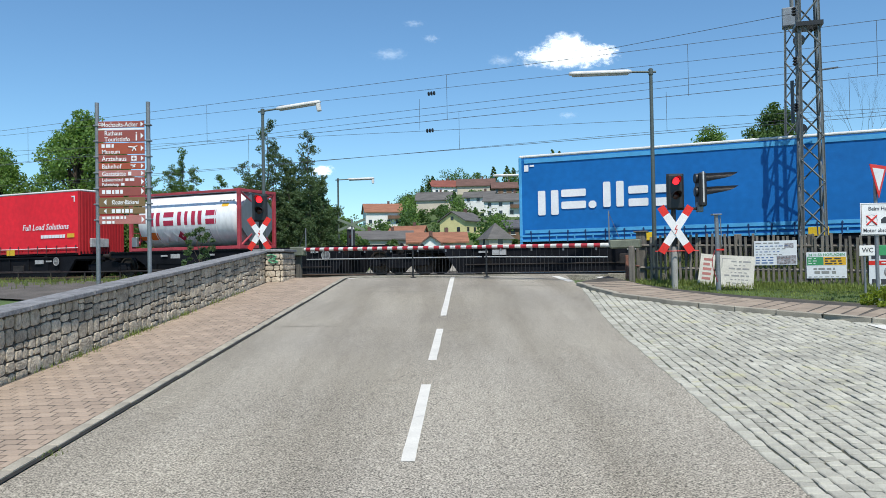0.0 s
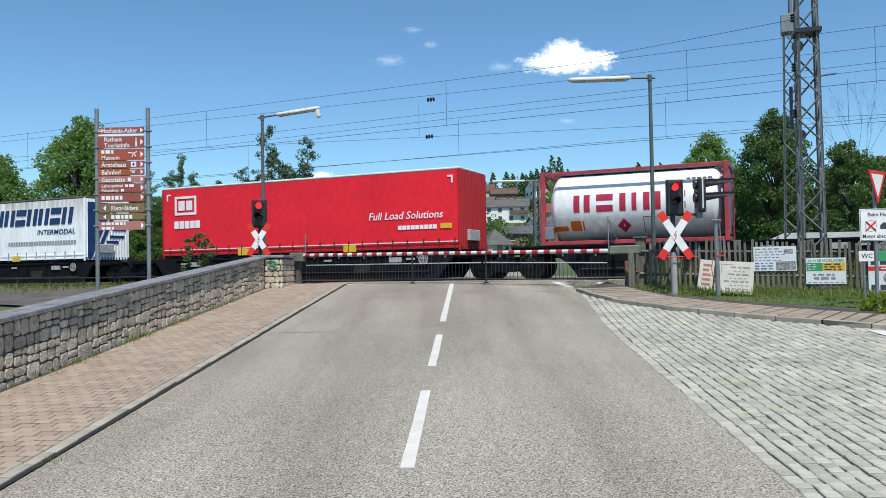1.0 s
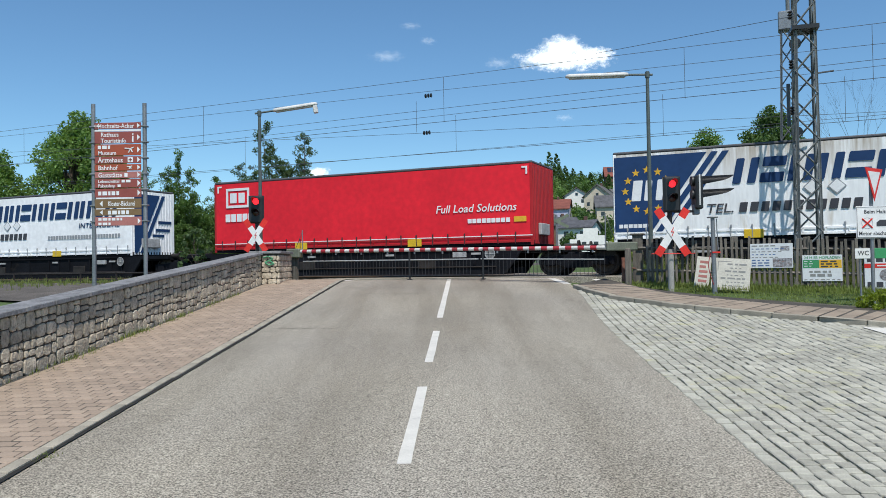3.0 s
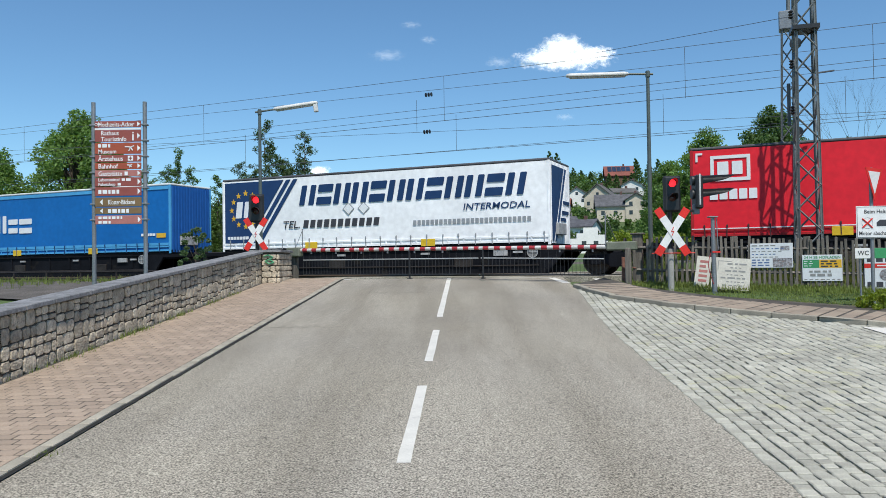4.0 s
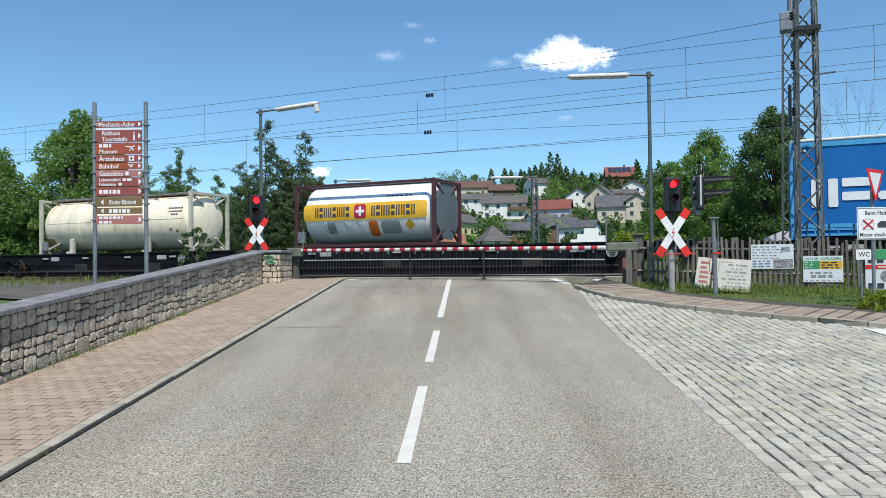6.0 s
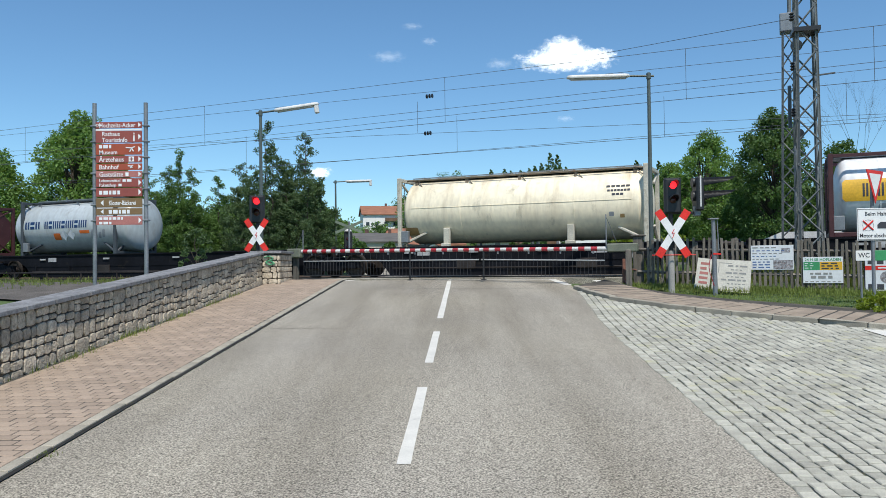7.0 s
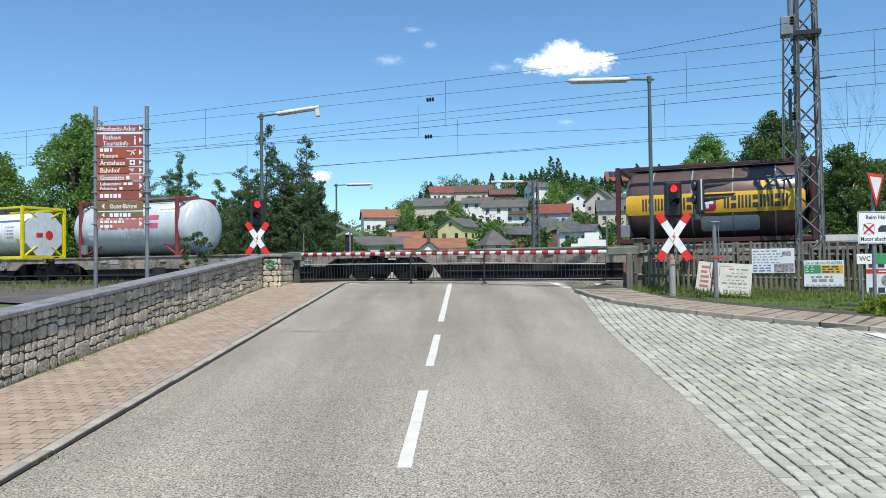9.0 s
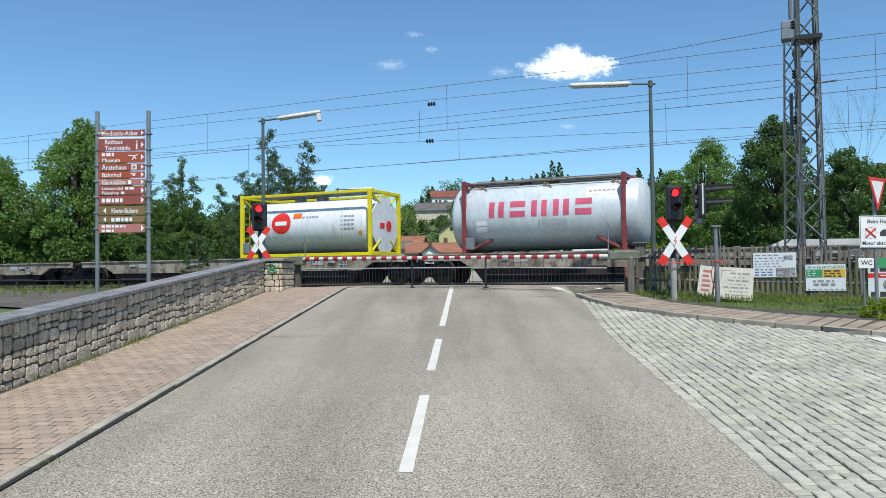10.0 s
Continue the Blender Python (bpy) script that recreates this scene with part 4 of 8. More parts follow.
def stone_wall():
    rng = random.Random(7)
    y0, y1 = -8.0, 23.2
    ang = math.degrees(math.atan(-0.0295))
    ob = thing("wall_stone", pose(wall_x(y0), y0, 0), "low rubble wall of pale limestone blocks with a grey cap", "wall", kind="structure")
    bm = bmesh.new()
    rows = []
    for i in range(33):
        y = y0 + (y1 - y0) * i / 32
        x = wall_x(y) - wall_x(y0)
        z = level(wall_x(y), y)
        rows.append([bm.verts.new(p) for p in ((x - 0.03, y - y0, z - 0.3), (x - 0.03, y - y0, z + WALL_H - 0.07), (x - 0.36, y - y0, z + WALL_H - 0.07), (x - 0.36, y - y0, z - 0.3))])
    for p, q in zip(rows, rows[1:]):
        for i in range(4):
            bm.faces.new((p[i], p[(i + 1) % 4], q[(i + 1) % 4], q[i]))
    bm.faces.new(rows[0]), bm.faces.new(rows[-1])
    bmesh.ops.recalc_face_normals(bm, faces=bm.faces[:])
    part("mortar_core", bm, M["mortar"], ob)
    # pillar core at the crossing end
    px0, px1, py0, py1 = -5.385, -4.86, 23.22, 25.1
    zp = level(-5.1, 23.4)
    part("pillar_core", one_box(px0 - 0.3 - wall_x(y0), px1 - 0.03 - wall_x(y0), py0 + 0.03 - y0, py1 - y0, zp - 0.3, zp + WALL_H - 0.05), M["mortar"], ob)
    # cap stones, one by one
    y = y0
    while y < y1:
        w = rng.uniform(0.75, 1.1)
        e = min(y + w, y1)
        xa, za, zb = wall_x(y) - wall_x(y0), level(wall_x(y), y) + WALL_H - 0.07, level(wall_x(e), e) + WALL_H - 0.07
        bm = bmesh.new()
        L = e - y - 0.012
        box(bm, -0.40, 0.06, 0, L, 0, 0.075, 0.012)
        tilt = math.atan2(zb - za, e - y)
        bmesh.ops.transform(bm, matrix=pose(xa, y - y0, za, math.degrees(tilt), 0, ang), verts=bm.verts[:])
        part("capstone", bm, M["capstone"], ob)
        y = e
    part("capstone", one_box(px0 - 0.36 - wall_x(y0), px1 + 0.05 - wall_x(y0), py0 - 0.05 - y0, py1 + 0.05 - y0, zp + WALL_H - 0.05, zp + WALL_H + 0.03, 0.012), M["capstone"], ob)
    # rubble facing: blocks of uneven width and height, broken joints, following the slope
    slope = 0.074

    def split(u0, u1, v0, v1, out):
        w, h = u1 - u0, v1 - v0
        if w > 0.62 or (w > 0.30 and w > 1.9 * h) or (w > 0.36 and rng.random() < 0.45 and h < 0.3):
            m = u0 + w * rng.uniform(0.36, 0.64)
            split(u0, m, v0, v1, out), split(m, u1, v0, v1, out)
        elif h > 0.27 or (h > 0.2 and rng.random() < 0.3):
            m = v0 + h * rng.uniform(0.38, 0.62)
            split(u0, u1, v0, m, out), split(u0, u1, m, v1, out)
        else:
            out.append((u0, u1, v0, v1))

    cells, u = [], 3.0
    while u < y1 - 0.05:
        e = min(u + rng.uniform(0.5, 1.1), y1)
        if y1 - e < 0.25:
            e = y1
        split(u, e, 0.0, 0.895, cells)
        u = e
    rest = bmesh.new()
    for n, (u0, u1, v0, v1) in enumerate(sorted(cells, key=lambda q: abs(q[0] - 11.0))):
        x, z = wall_x(u0) - wall_x(y0), level(wall_x(u0), u0)
        bm = stone_mesh(u1 - u0 - 0.024, v1 - v0 - 0.02, rng.uniform(0.006, 0.02), rng)
        for v in bm.verts:
            v.co.z += v.co.y * slope
        m = pose(x - 0.014, u0 - y0 + 0.011, z + v0 + 0.01, 0, 0, ang)
        if n < 300:
            bmesh.ops.transform(bm, matrix=m, verts=bm.verts[:])
            part("stone", bm, M["stone"], ob)
        else:
            vs = {v: rest.verts.new(m @ v.co) for v in bm.verts}
            for f in bm.faces:
                rest.faces.new([vs[v] for v in f.verts])
            bm.free()
    if rest.verts:
        tagged(part("stone_field", rest, M["stone_join"], ob), "rows of rubble stones at the wall's ends", kind="stuff")
    else:
        rest.free()
    course = (0.0, 0.17, 0.36, 0.52, 0.70, 0.885)
    for k in range(5):                        # the pillar's two faces
        x = 0.0
        while x < px1 - px0 - 0.05:
            w = min(rng.uniform(0.15, 0.32), px1 - px0 - x)
            bm = stone_mesh(w - 0.02, course[k + 1] - course[k] - 0.02, 0.02, rng)
            bmesh.ops.transform(bm, matrix=pose(px0 + x - wall_x(y0), py0 + 0.015 - y0, zp + course[k] + 0.01, 0, 0, -90), verts=bm.verts[:])
            part("stone", bm, M["stone"], ob)
            x += w
        y = py0
        while y < py1 - 0.05:
            w = min(rng.uniform(0.2, 0.4), py1 - y)
            bm = stone_mesh(w - 0.02, course[k + 1] - course[k] - 0.02, 0.02, rng)
            bmesh.ops.transform(bm, matrix=pose(px1 - 0.015 - wall_x(y0), y - y0, zp + course[k] + 0.01), verts=bm.verts[:])
            part("stone", bm, M["stone"], ob)
            y += w
    bm = bmesh.new()                          # a scrawl of green spray on the pillar
    pts = ((0.06, 0.80), (0.2, 0.84), (0.34, 0.78), (0.25, 0.70), (0.38, 0.62), (0.22, 0.58), (0.1, 0.66), (0.3, 0.74))
    for a, b in zip(pts, pts[1:]):
        rod(bm, (px0 + a[0] - wall_x(y0), py0 - y0 - 0.035, zp + a[1]), (px0 + b[0] - wall_x(y0), py0 - y0 - 0.035, zp + b[1]), 0.018, seg=5)
    part("spray_mark", bm, M["spray"], ob, "green spray paint scrawl")
    return ob


M["spray"] = stuff("green_spray", (0.10, 0.38, 0.20), rough=0.6, var=0.2, scale=6, fine=40, bump=0)
stone_wall()


# ---- railing between wall and track ----
rx, ry = on_track(-36, 22.9)
railing = thing("railing", pose(rx, ry, 0, 0, 0, -TRACK), "low dark steel pipe railing beside the track", "railing")
for z in (0.02, 0.30):
    part("pipe", one_rod((0, 0, z), (19.5, 0, z), 0.03, seg=8), M["wheel"], railing)
for k in range(11):
    part("post", one_rod((k * 1.95, 0, -1.2), (k * 1.95, 0, 0.33), 0.032, seg=8), M["wheel"], railing)


# ---- town direction sign ----
def direction_sign():
    D = 16.3
    ob = thing("direction_sign", pose(-6.73, D, level(-6.73, D) - 0.2), "tall direction sign of stacked red-brown panels between steel posts", "sign")
    z0 = level(-6.73, D) - 0.2
    for x in (-0.545, 0.53):
        part("post", one_rod((x, 0, 0), (x, 0, 3.92 - z0), 0.043, seg=14), M["galv"], ob, smooth=40)
    mat = {"b": M["sign_brown"], "r": M["sign_rust"], "o": M["sign_olive"], "p": M["sign_pink"]}
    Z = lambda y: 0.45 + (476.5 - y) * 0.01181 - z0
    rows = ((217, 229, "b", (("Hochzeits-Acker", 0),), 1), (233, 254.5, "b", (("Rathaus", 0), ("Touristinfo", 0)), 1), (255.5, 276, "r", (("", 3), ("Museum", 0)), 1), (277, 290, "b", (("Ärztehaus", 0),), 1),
            (291, 303, "r", (("Bahnhof", 0),), 1), (304, 316, "p", (("Gaststätte", 2),), 1), (317, 333, "b", (("Lebensmittel", 2), ("Paketshop", 1)), 1), (334, 350, "b", (("", 5),), 1),
            (352, 369, "o", (("Kloster-Bäckerei", 0),), -1), (370, 382, "o", (("", 5),), -1), (384, 400, "p", (("", 6), ("", 3)), 1))
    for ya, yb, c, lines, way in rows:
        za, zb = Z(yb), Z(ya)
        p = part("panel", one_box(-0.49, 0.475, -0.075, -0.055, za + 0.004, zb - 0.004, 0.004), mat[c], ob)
        s = 1 if way > 0 else -1
        tip = bmesh.new()
        h = (zb - za)
        a = min(0.062, h * 0.35)
        x = 0.40 if way > 0 else -0.33
        prism(tip, [(x, (za + zb) / 2 - a), (x + s * 0.06, (za + zb) / 2), (x, (za + zb) / 2 + a)], -0.0795, -0.0755)
        part("arrow", tip, M["print_white"], p, "white arrow")
        n = len(lines)
        for i, (txt, bars) in enumerate(lines):
            th = min(0.1, (h - 0.02) / n * 0.8)
            zc = zb - h * (i + 0.5) / n - th / 2 + (0 if n > 1 else 0)
            x = -0.42 if way > 0 else -0.22
            if len(lines) == 2 and txt in ("Rathaus", "Touristinfo"):
                x = -0.36
            if txt:
                t = words(txt, th, 0.002, squeeze=0.92)
                xm = max(v.co.x for v in t.verts)
                room = 0.34 - x if not bars else 0.5
                if xm > room:
                    bmesh.ops.scale(t, vec=(room / xm, 1, 1), verts=t.verts[:])
                    xm = room
                part("lettering", shift(t, x, -0.0775, zc), M["print_white"], p)
                x += xm + 0.05
            for k in range(bars):
                w = (0.09, 0.12, 0.07, 0.1, 0.08, 0.06)[k % 6]
                if x + w > 0.33:
                    break
                part("name_bar", one_box(x, x + w - 0.025, -0.0795, -0.0755, zc + 0.004, zc + th * 0.85), M["print_white"], p)
                x += w
        if ya == 233:
            t = words("i", 0.2, 0.002)
            part("info_mark", shift(t, 0.28, -0.0775, za + 0.03), M["print_white"], p)
        if ya == 277:
            part("cross_mark", one_box(0.2, 0.31, -0.0795, -0.0755, za + 0.025, zb - 0.025), M["print_white"], p)
            bm = bmesh.new()
            box(bm, 0.245, 0.265, -0.083, -0.0795, za + 0.04, zb - 0.04)
            box(bm, 0.22, 0.29, -0.083, -0.0796, (za + zb) / 2 - 0.01, (za + zb) / 2 + 0.01)
            part("cross", bm, M["sign_brown"], p)
        if ya in (291, 255.5):
            bm = bmesh.new()
            x, zc = 0.24, (za + zb) / 2
            for a, b in (((-0.1, 0.03), (0.02, 0.02)), ((0.02, 0.02), (0.06, -0.05)), ((0.02, 0.02), (-0.02, -0.06)), ((0.02, 0.02), (0.09, 0.05))):
                k = 1 if ya != 291 else 0.55
                rod(bm, (x + a[0] * k, -0.078, zc + a[1] * k), (x + b[0] * k, -0.078, zc + b[1] * k), 0.012, seg=5)
            part("pictogram", bm, M["print_white"], p)
        if ya == 217:
            bm = bmesh.new()
            for xx in (-0.455, -0.40):
                pts = [(xx + 0.03 * math.cos(t * 0.7854), (za + zb) / 2 + 0.022 * math.sin(t * 0.7854)) for t in range(9)]
                for a, b in zip(pts, pts[1:]):
                    rod(bm, (a[0], -0.078, a[1]), (b[0], -0.078, b[1]), 0.006, seg=5)
            part("rings", bm, M["print_white"], p)
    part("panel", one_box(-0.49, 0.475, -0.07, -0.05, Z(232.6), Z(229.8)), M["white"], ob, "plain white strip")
    for k in range(7):
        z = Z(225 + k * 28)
        for x in (-0.545, 0.53):
            part("clamp", one_box(x - 0.065, x + 0.065, -0.06, 0.065, z, z + 0.03, 0.006), M["galv"], ob)
    return ob


direction_sign()


# ---- street lamps ----
def street_lamp(x, y, top, arm, lift, body, label, cap=True, r=0.06):
    """arm: offset in x, y from post to lantern; body: the lantern's length."""
    zb = level(x, y) - 0.3
    ob = thing("street_lamp", pose(x, y, zb), label, "street lamp", "street lamps of the crossing")
    t = top - zb
    part("pole", one_rod((0, 0, 0), (0, 0, t + 0.08), r * 1.15, r * 0.8, seg=14), M["lamp_pole"], ob, smooth=40)
    part("base_sleeve", one_rod((0, 0, 0), (0, 0, 1.1), r * 1.6, seg=14), M["lamp_pole"], ob, smooth=40)
    part("door_flap", one_box(-0.04, 0.04, -r * 1.75, -r * 1.4, 0.75, 1.0, 0.008), M["lamp_pole"], ob)
    d = Vector((arm[0], arm[1], 0))
    L = d.length
    ux = d.normalized()
    head = L - body
    bm = bmesh.new()
    rod(bm, -0.15 * ux + Vector((0, 0, t - 0.02)), head * ux + Vector((0, 0, t + lift * head / L)), 0.032, seg=10)
    rod(bm, (0, 0, t - 0.1), (0, 0, t + 0.06), r * 1.15, seg=12)
    part("arm", bm, M["lamp_pole"], ob, smooth=40)
    q = pose(0, 0, 0, 0, 0, math.degrees(math.atan2(ux.y, ux.x)))
    m = Matrix.Translation(head * ux + Vector((0, 0, t + lift * head / L))) @ q @ pose(0, 0, 0, 0, -math.degrees(math.atan2(lift, L)))
    bm = bmesh.new()
    prof = [(0, 0.035), (0.04, 0.07), (0.14, 0.085), (body - 0.14, 0.085), (body - 0.04, 0.07), (body, 0.03)]
    lathe(bm, prof, 16, "x")
    for v in bm.verts:
        v.co.z = max(v.co.z * 0.9, -0.03)
        v.co.y *= 1.35
    bmesh.ops.transform(bm, matrix=m, verts=bm.verts[:])
    part("lantern_shell", bm, M["lamp_shell"], ob, "weathered white lantern shell", smooth=50)
    bm = bmesh.new()
    lathe(bm, [(0.08, 0.02), (0.12, 0.06), (body - 0.12, 0.06), (body - 0.08, 0.02)], 14, "x")
    for v in bm.verts:
        v.co.z = min(v.co.z, 0.0) - 0.03
    bmesh.ops.transform(bm, matrix=m, verts=bm.verts[:])
    part("diffuser", bm, M["diffuser"], ob, "dull clear plastic diffuser", smooth=50)
    if cap:
        bm = one_box(body - 0.17, body - 0.02, -0.09, 0.09, -0.3, -0.03, 0.02)
        bmesh.ops.transform(bm, matrix=m, verts=bm.verts[:])
        part("hood", bm, M["lamp_shell"], ob, "hanging end hood")
    return ob


M["diffuser"] = stuff("diffuser", (0.45, 0.46, 0.45), rough=0.3, var=0.15, scale=4, fine=30, bump=0)
street_lamp(-6.05, 26.0, 5.60, (1.95, 0.1), 0.30, 1.5, "street lamp with dark pole and upward tilted white lantern")
street_lamp(6.02, 22.5, 5.86, (-2.36, 0.1), -0.02, 1.82, "street lamp with green-grey pole and level white lantern", cap=False)
street_lamp(-6.3, 46.0, 5.42, (2.15, 0.1), 0.05, 1.6, "distant street lamp across the tracks")


# ---- crossing signals ----
def cross(parent, y, zc, w, h, arm, back=False):
    a = math.degrees(math.atan2(h, w))
    L = math.hypot(w, h) - 0.06
    for s in (1, -1):
        ang = s * a
        dy = 0 if s > 0 else -0.014
        m = Matrix.Translation((0, y + dy, zc)) @ pose(0, 0, 0, 0, -ang, 0)
        bm = bmesh.new()
        box(bm, -L / 2 + 0.26, L / 2 - 0.26, -0.006, 0.006, -arm / 2, arm / 2)
        bmesh.ops.transform(bm, matrix=m, verts=bm.verts[:])
        bl = part("cross_arm", bm, M["cross_back"] if back else M["white"], parent, "" if back else "white enamel cross arm")
        for e in (-1, 1):
            bm = bmesh.new()
            x0, x1 = sorted((e * (L / 2 - 0.26), e * L / 2))
            box(bm, x0, x1, -0.006, 0.006, -arm / 2, arm / 2)
            bmesh.ops.transform(bm, matrix=m, verts=bm.verts[:])
            part("arm_tip", bm, M["cross_back"] if back else M["red"], bl, "" if back else "red reflective tip")


def signal_head(parent, x, y, z0, z1, w, lamp_z, r):
    head = part("signal_head", one_box(x - w / 2, x + w / 2, y, y + 0.2, z0, z1, 0.04), M["black"], parent, "black signal housing")
    part("back_board", one_box(x - w / 2 - 0.02, x + w / 2 + 0.02, y + 0.05, y + 0.07, z0 - 0.01, z1 + 0.02, 0.008), M["black"], head)
    for zz, mat in ((lamp_z, M["red_lamp"]), (lamp_z - (z1 - z0) * 0.42, M["black_lens"])):
        part("lens", shift(lathe(bmesh.new(), [(-0.035, 0.0), (-0.03, r * 0.6), (-0.008, r * 0.95), (0.0, r)], 20, "y"), x, y, zz), mat, head, "glowing red lens" if mat == M["red_lamp"] else "dark unlit lens", smooth=True)
        bm = bmesh.new()
        n = 14
        for i in range(n):
            t0, t1 = math.pi * (i / n * 1.2 - 0.1), math.pi * ((i + 1) / n * 1.2 - 0.1)
            l0, l1 = (0.10 + 0.2 * max(0, math.sin(t)) for t in (t0, t1))
            R = r * 1.18
            q = [bm.verts.new(p) for p in ((x + R * math.cos(t0), y, zz + R * math.sin(t0)), (x + R * math.cos(t1), y, zz + R * math.sin(t1)),
                                           (x + R * math.cos(t1), y - l1, zz + R * math.sin(t1)), (x + R * math.cos(t0), y - l0, zz + R * math.sin(t0)))]
            bm.faces.new(q)
        bmesh.ops.remove_doubles(bm, verts=bm.verts[:], dist=0.0005)
        g = bmesh.ops.solidify(bm, geom=bm.faces[:], thickness=0.008)
        part("visor", bm, M["black"], head, smooth=50)
    return head


def zigzag(parent, y, zc, k):
    bm = bmesh.new()
    for a, b in (((0.03, 0.11), (-0.03, 0.0)), ((-0.03, 0.0), (0.03, 0.01)), ((0.03, 0.01), (-0.02, -0.11))):
        rod(bm, (a[0] * k, y, zc + a[1] * k), (b[0] * k, y, zc + b[1] * k), 0.009, seg=5)
    part("bolt_mark", bm, M["red"], parent, "small red lightning bolt")


M["cross_back"] = stuff("cross_back", (0.16, 0.20, 0.14), rough=0.6, var=0.15, scale=3, fine=30, bump=0.05)
M["black_lens"] = stuff("dark_lens", (0.05, 0.012, 0.012), rough=0.15, var=0.1, bump=0)


def crossing_signal_left():
    x, y = -5.79, 24.3
    zb = level(x, y) - 0.2
    ob = thing("crossing_signal", pose(x, y, zb), "railway crossing signal showing red above a red and white cross", "crossing signal", "crossing signals")
    part("post", one_rod((0, 0.1, 0), (0, 0.1, 2.0 - zb), 0.06, seg=12), M["black"], ob, smooth=40)
    signal_head(ob, 0.0, -0.02, 1.82 - zb, 2.66 - zb, 0.44, 2.50 - zb, 0.105)
    cross(ob, -0.08, 1.43 - zb, 0.66, 1.02, 0.17)
    zigzag(ob, -0.105, 1.43 - zb, 0.9)


def crossing_signal_right():
    x, y = 6.09, 20.7
    zb = level(x, y) - 0.1
    ob = thing("crossing_signal", pose(x, y, zb), "crossing signal with red light, side-facing head and red-white cross", "crossing signal", "crossing signals")
    part("post", one_rod((0, 0.12, 0), (0, 0.12, 0.75 - zb), 0.085, seg=14), M["concrete"], ob, "pale concrete foot of the post", smooth=40)
    part("post", one_rod((0, 0.12, 0.7 - zb), (0, 0.12, 2.0 - zb), 0.065, seg=12), M["black"], ob, smooth=40)
    signal_head(ob, 0.04, -0.02, 1.74 - zb, 2.67 - zb, 0.42, 2.49 - zb, 0.10)
    cross(ob, -0.08, 1.2 - zb, 0.83, 1.26, 0.2)
    zigzag(ob, -0.105, 1.2 - zb, 1.1)
    part("foot_rod", one_rod((-0.55, -0.06, 0.63 - zb), (0.6, -0.06, 0.63 - zb), 0.012, seg=8), M["red"], ob, "thin red rod under the cross")
    # side head with two long visors, seen edge on
    part("bracket", one_box(0.1, 0.75, 0.08, 0.14, 1.72 - zb, 1.79 - zb, 0.01), M["black"], ob)
    part("bracket_box", one_box(0.62, 0.78, 0.02, 0.2, 1.66 - zb, 1.93 - zb, 0.02), M["galv"], ob)
    side = part("signal_head", one_box(0.64, 0.84, -0.12, 0.32, 1.80 - zb, 2.70 - zb, 0.04), M["black"], ob, "black side-facing signal housing")
    part("edge_strip", one_box(0.72, 0.76, -0.135, -0.12, 1.9 - zb, 2.72 - zb, 0.004), M["lamp_shell"], side)
    for zz in (2.56, 2.20):
        bm = bmesh.new()
        n = 12
        prev = None
        for i in range(n + 1):
            t = math.pi * i / n
            R = 0.15
            L = 0.34 + 0.56 * math.sin(t) ** 0.5
            cur = [bm.verts.new((0.84, 0.1 + R * math.cos(t), zz - zb + 0.22 * math.sin(t) - 0.09)), bm.verts.new((0.84 + L, 0.1 + R * 0.8 * math.cos(t), zz - zb + 0.19 * math.sin(t) - 0.03))]
            if prev:
                bm.faces.new((prev[0], prev[1], cur[1], cur[0]))
            prev = cur
        bmesh.ops.solidify(bm, geom=bm.faces[:], thickness=0.01)
        part("visor", bm, M["black"], side, "long black visor", smooth=50)
        part("lamp_barrel", one_rod((0.58, 0.1, zz - zb), (0.66, 0.1, zz - zb), 0.13, seg=16), M["black"], side, smooth=40)


crossing_signal_left()
crossing_signal_right()


def far_cross(x, y, zc, w, h):
    zb = level(x, y) - 0.1
    ob = thing("crossing_sign", pose(x, y, zb), "grey-green back of a crossing cross beyond the tracks", "crossing sign", "crosses beyond the tracks")
    part("post", one_rod((0, 0.05, 0), (0, 0.05, zc + 0.3 - zb), 0.05, seg=10), M["galv"], ob)
    cross(ob, 0, zc - zb, w, h, 0.14, back=True)


far_cross(5.3, 36.0, 2.35, 1.15, 0.6)
far_cross(-4.95, 41.2, 2.5, 1.5, 0.62)


def detector_post():
    x, y = 6.95, 19.95
    zb = level(x, y) - 0.1
    ob = thing("detector_post", pose(x, y, zb), "slim grey steel post with a cap and a side cable", "post")
    part("tube", one_rod((0, 0, 0), (-0.02, 0, 1.52 - zb), 0.065, 0.05, seg=12), M["galv"], ob, smooth=40)
    part("cap", shift(one_box(-0.12, 0.12, -0.09, 0.09, 0, 0.035, 0.01), -0.02, 0, 1.52 - zb), M["galv"], ob)
    part("cable_pipe", one_rod((0.1, -0.02, 0.7 - zb), (0.07, -0.02, 1.5 - zb), 0.014, seg=8), M["galv"], ob)
    part("clip", one_box(-0.06, 0.14, -0.07, -0.04, 0.62 - zb, 0.66 - zb), M["red"], ob, "small red clip")
    bm = bmesh.new()
    pts = [(-0.1 - 0.07 * math.sin(t * 0.8), -0.06, 0.62 - zb - t * 0.16) for t in range(6)]
    for a, b in zip(pts, pts[1:]):
        rod(bm, a, b, 0.01, seg=6)
    part("hose", bm, M["frame_red"], ob, "hanging dark red hose")


detector_post()


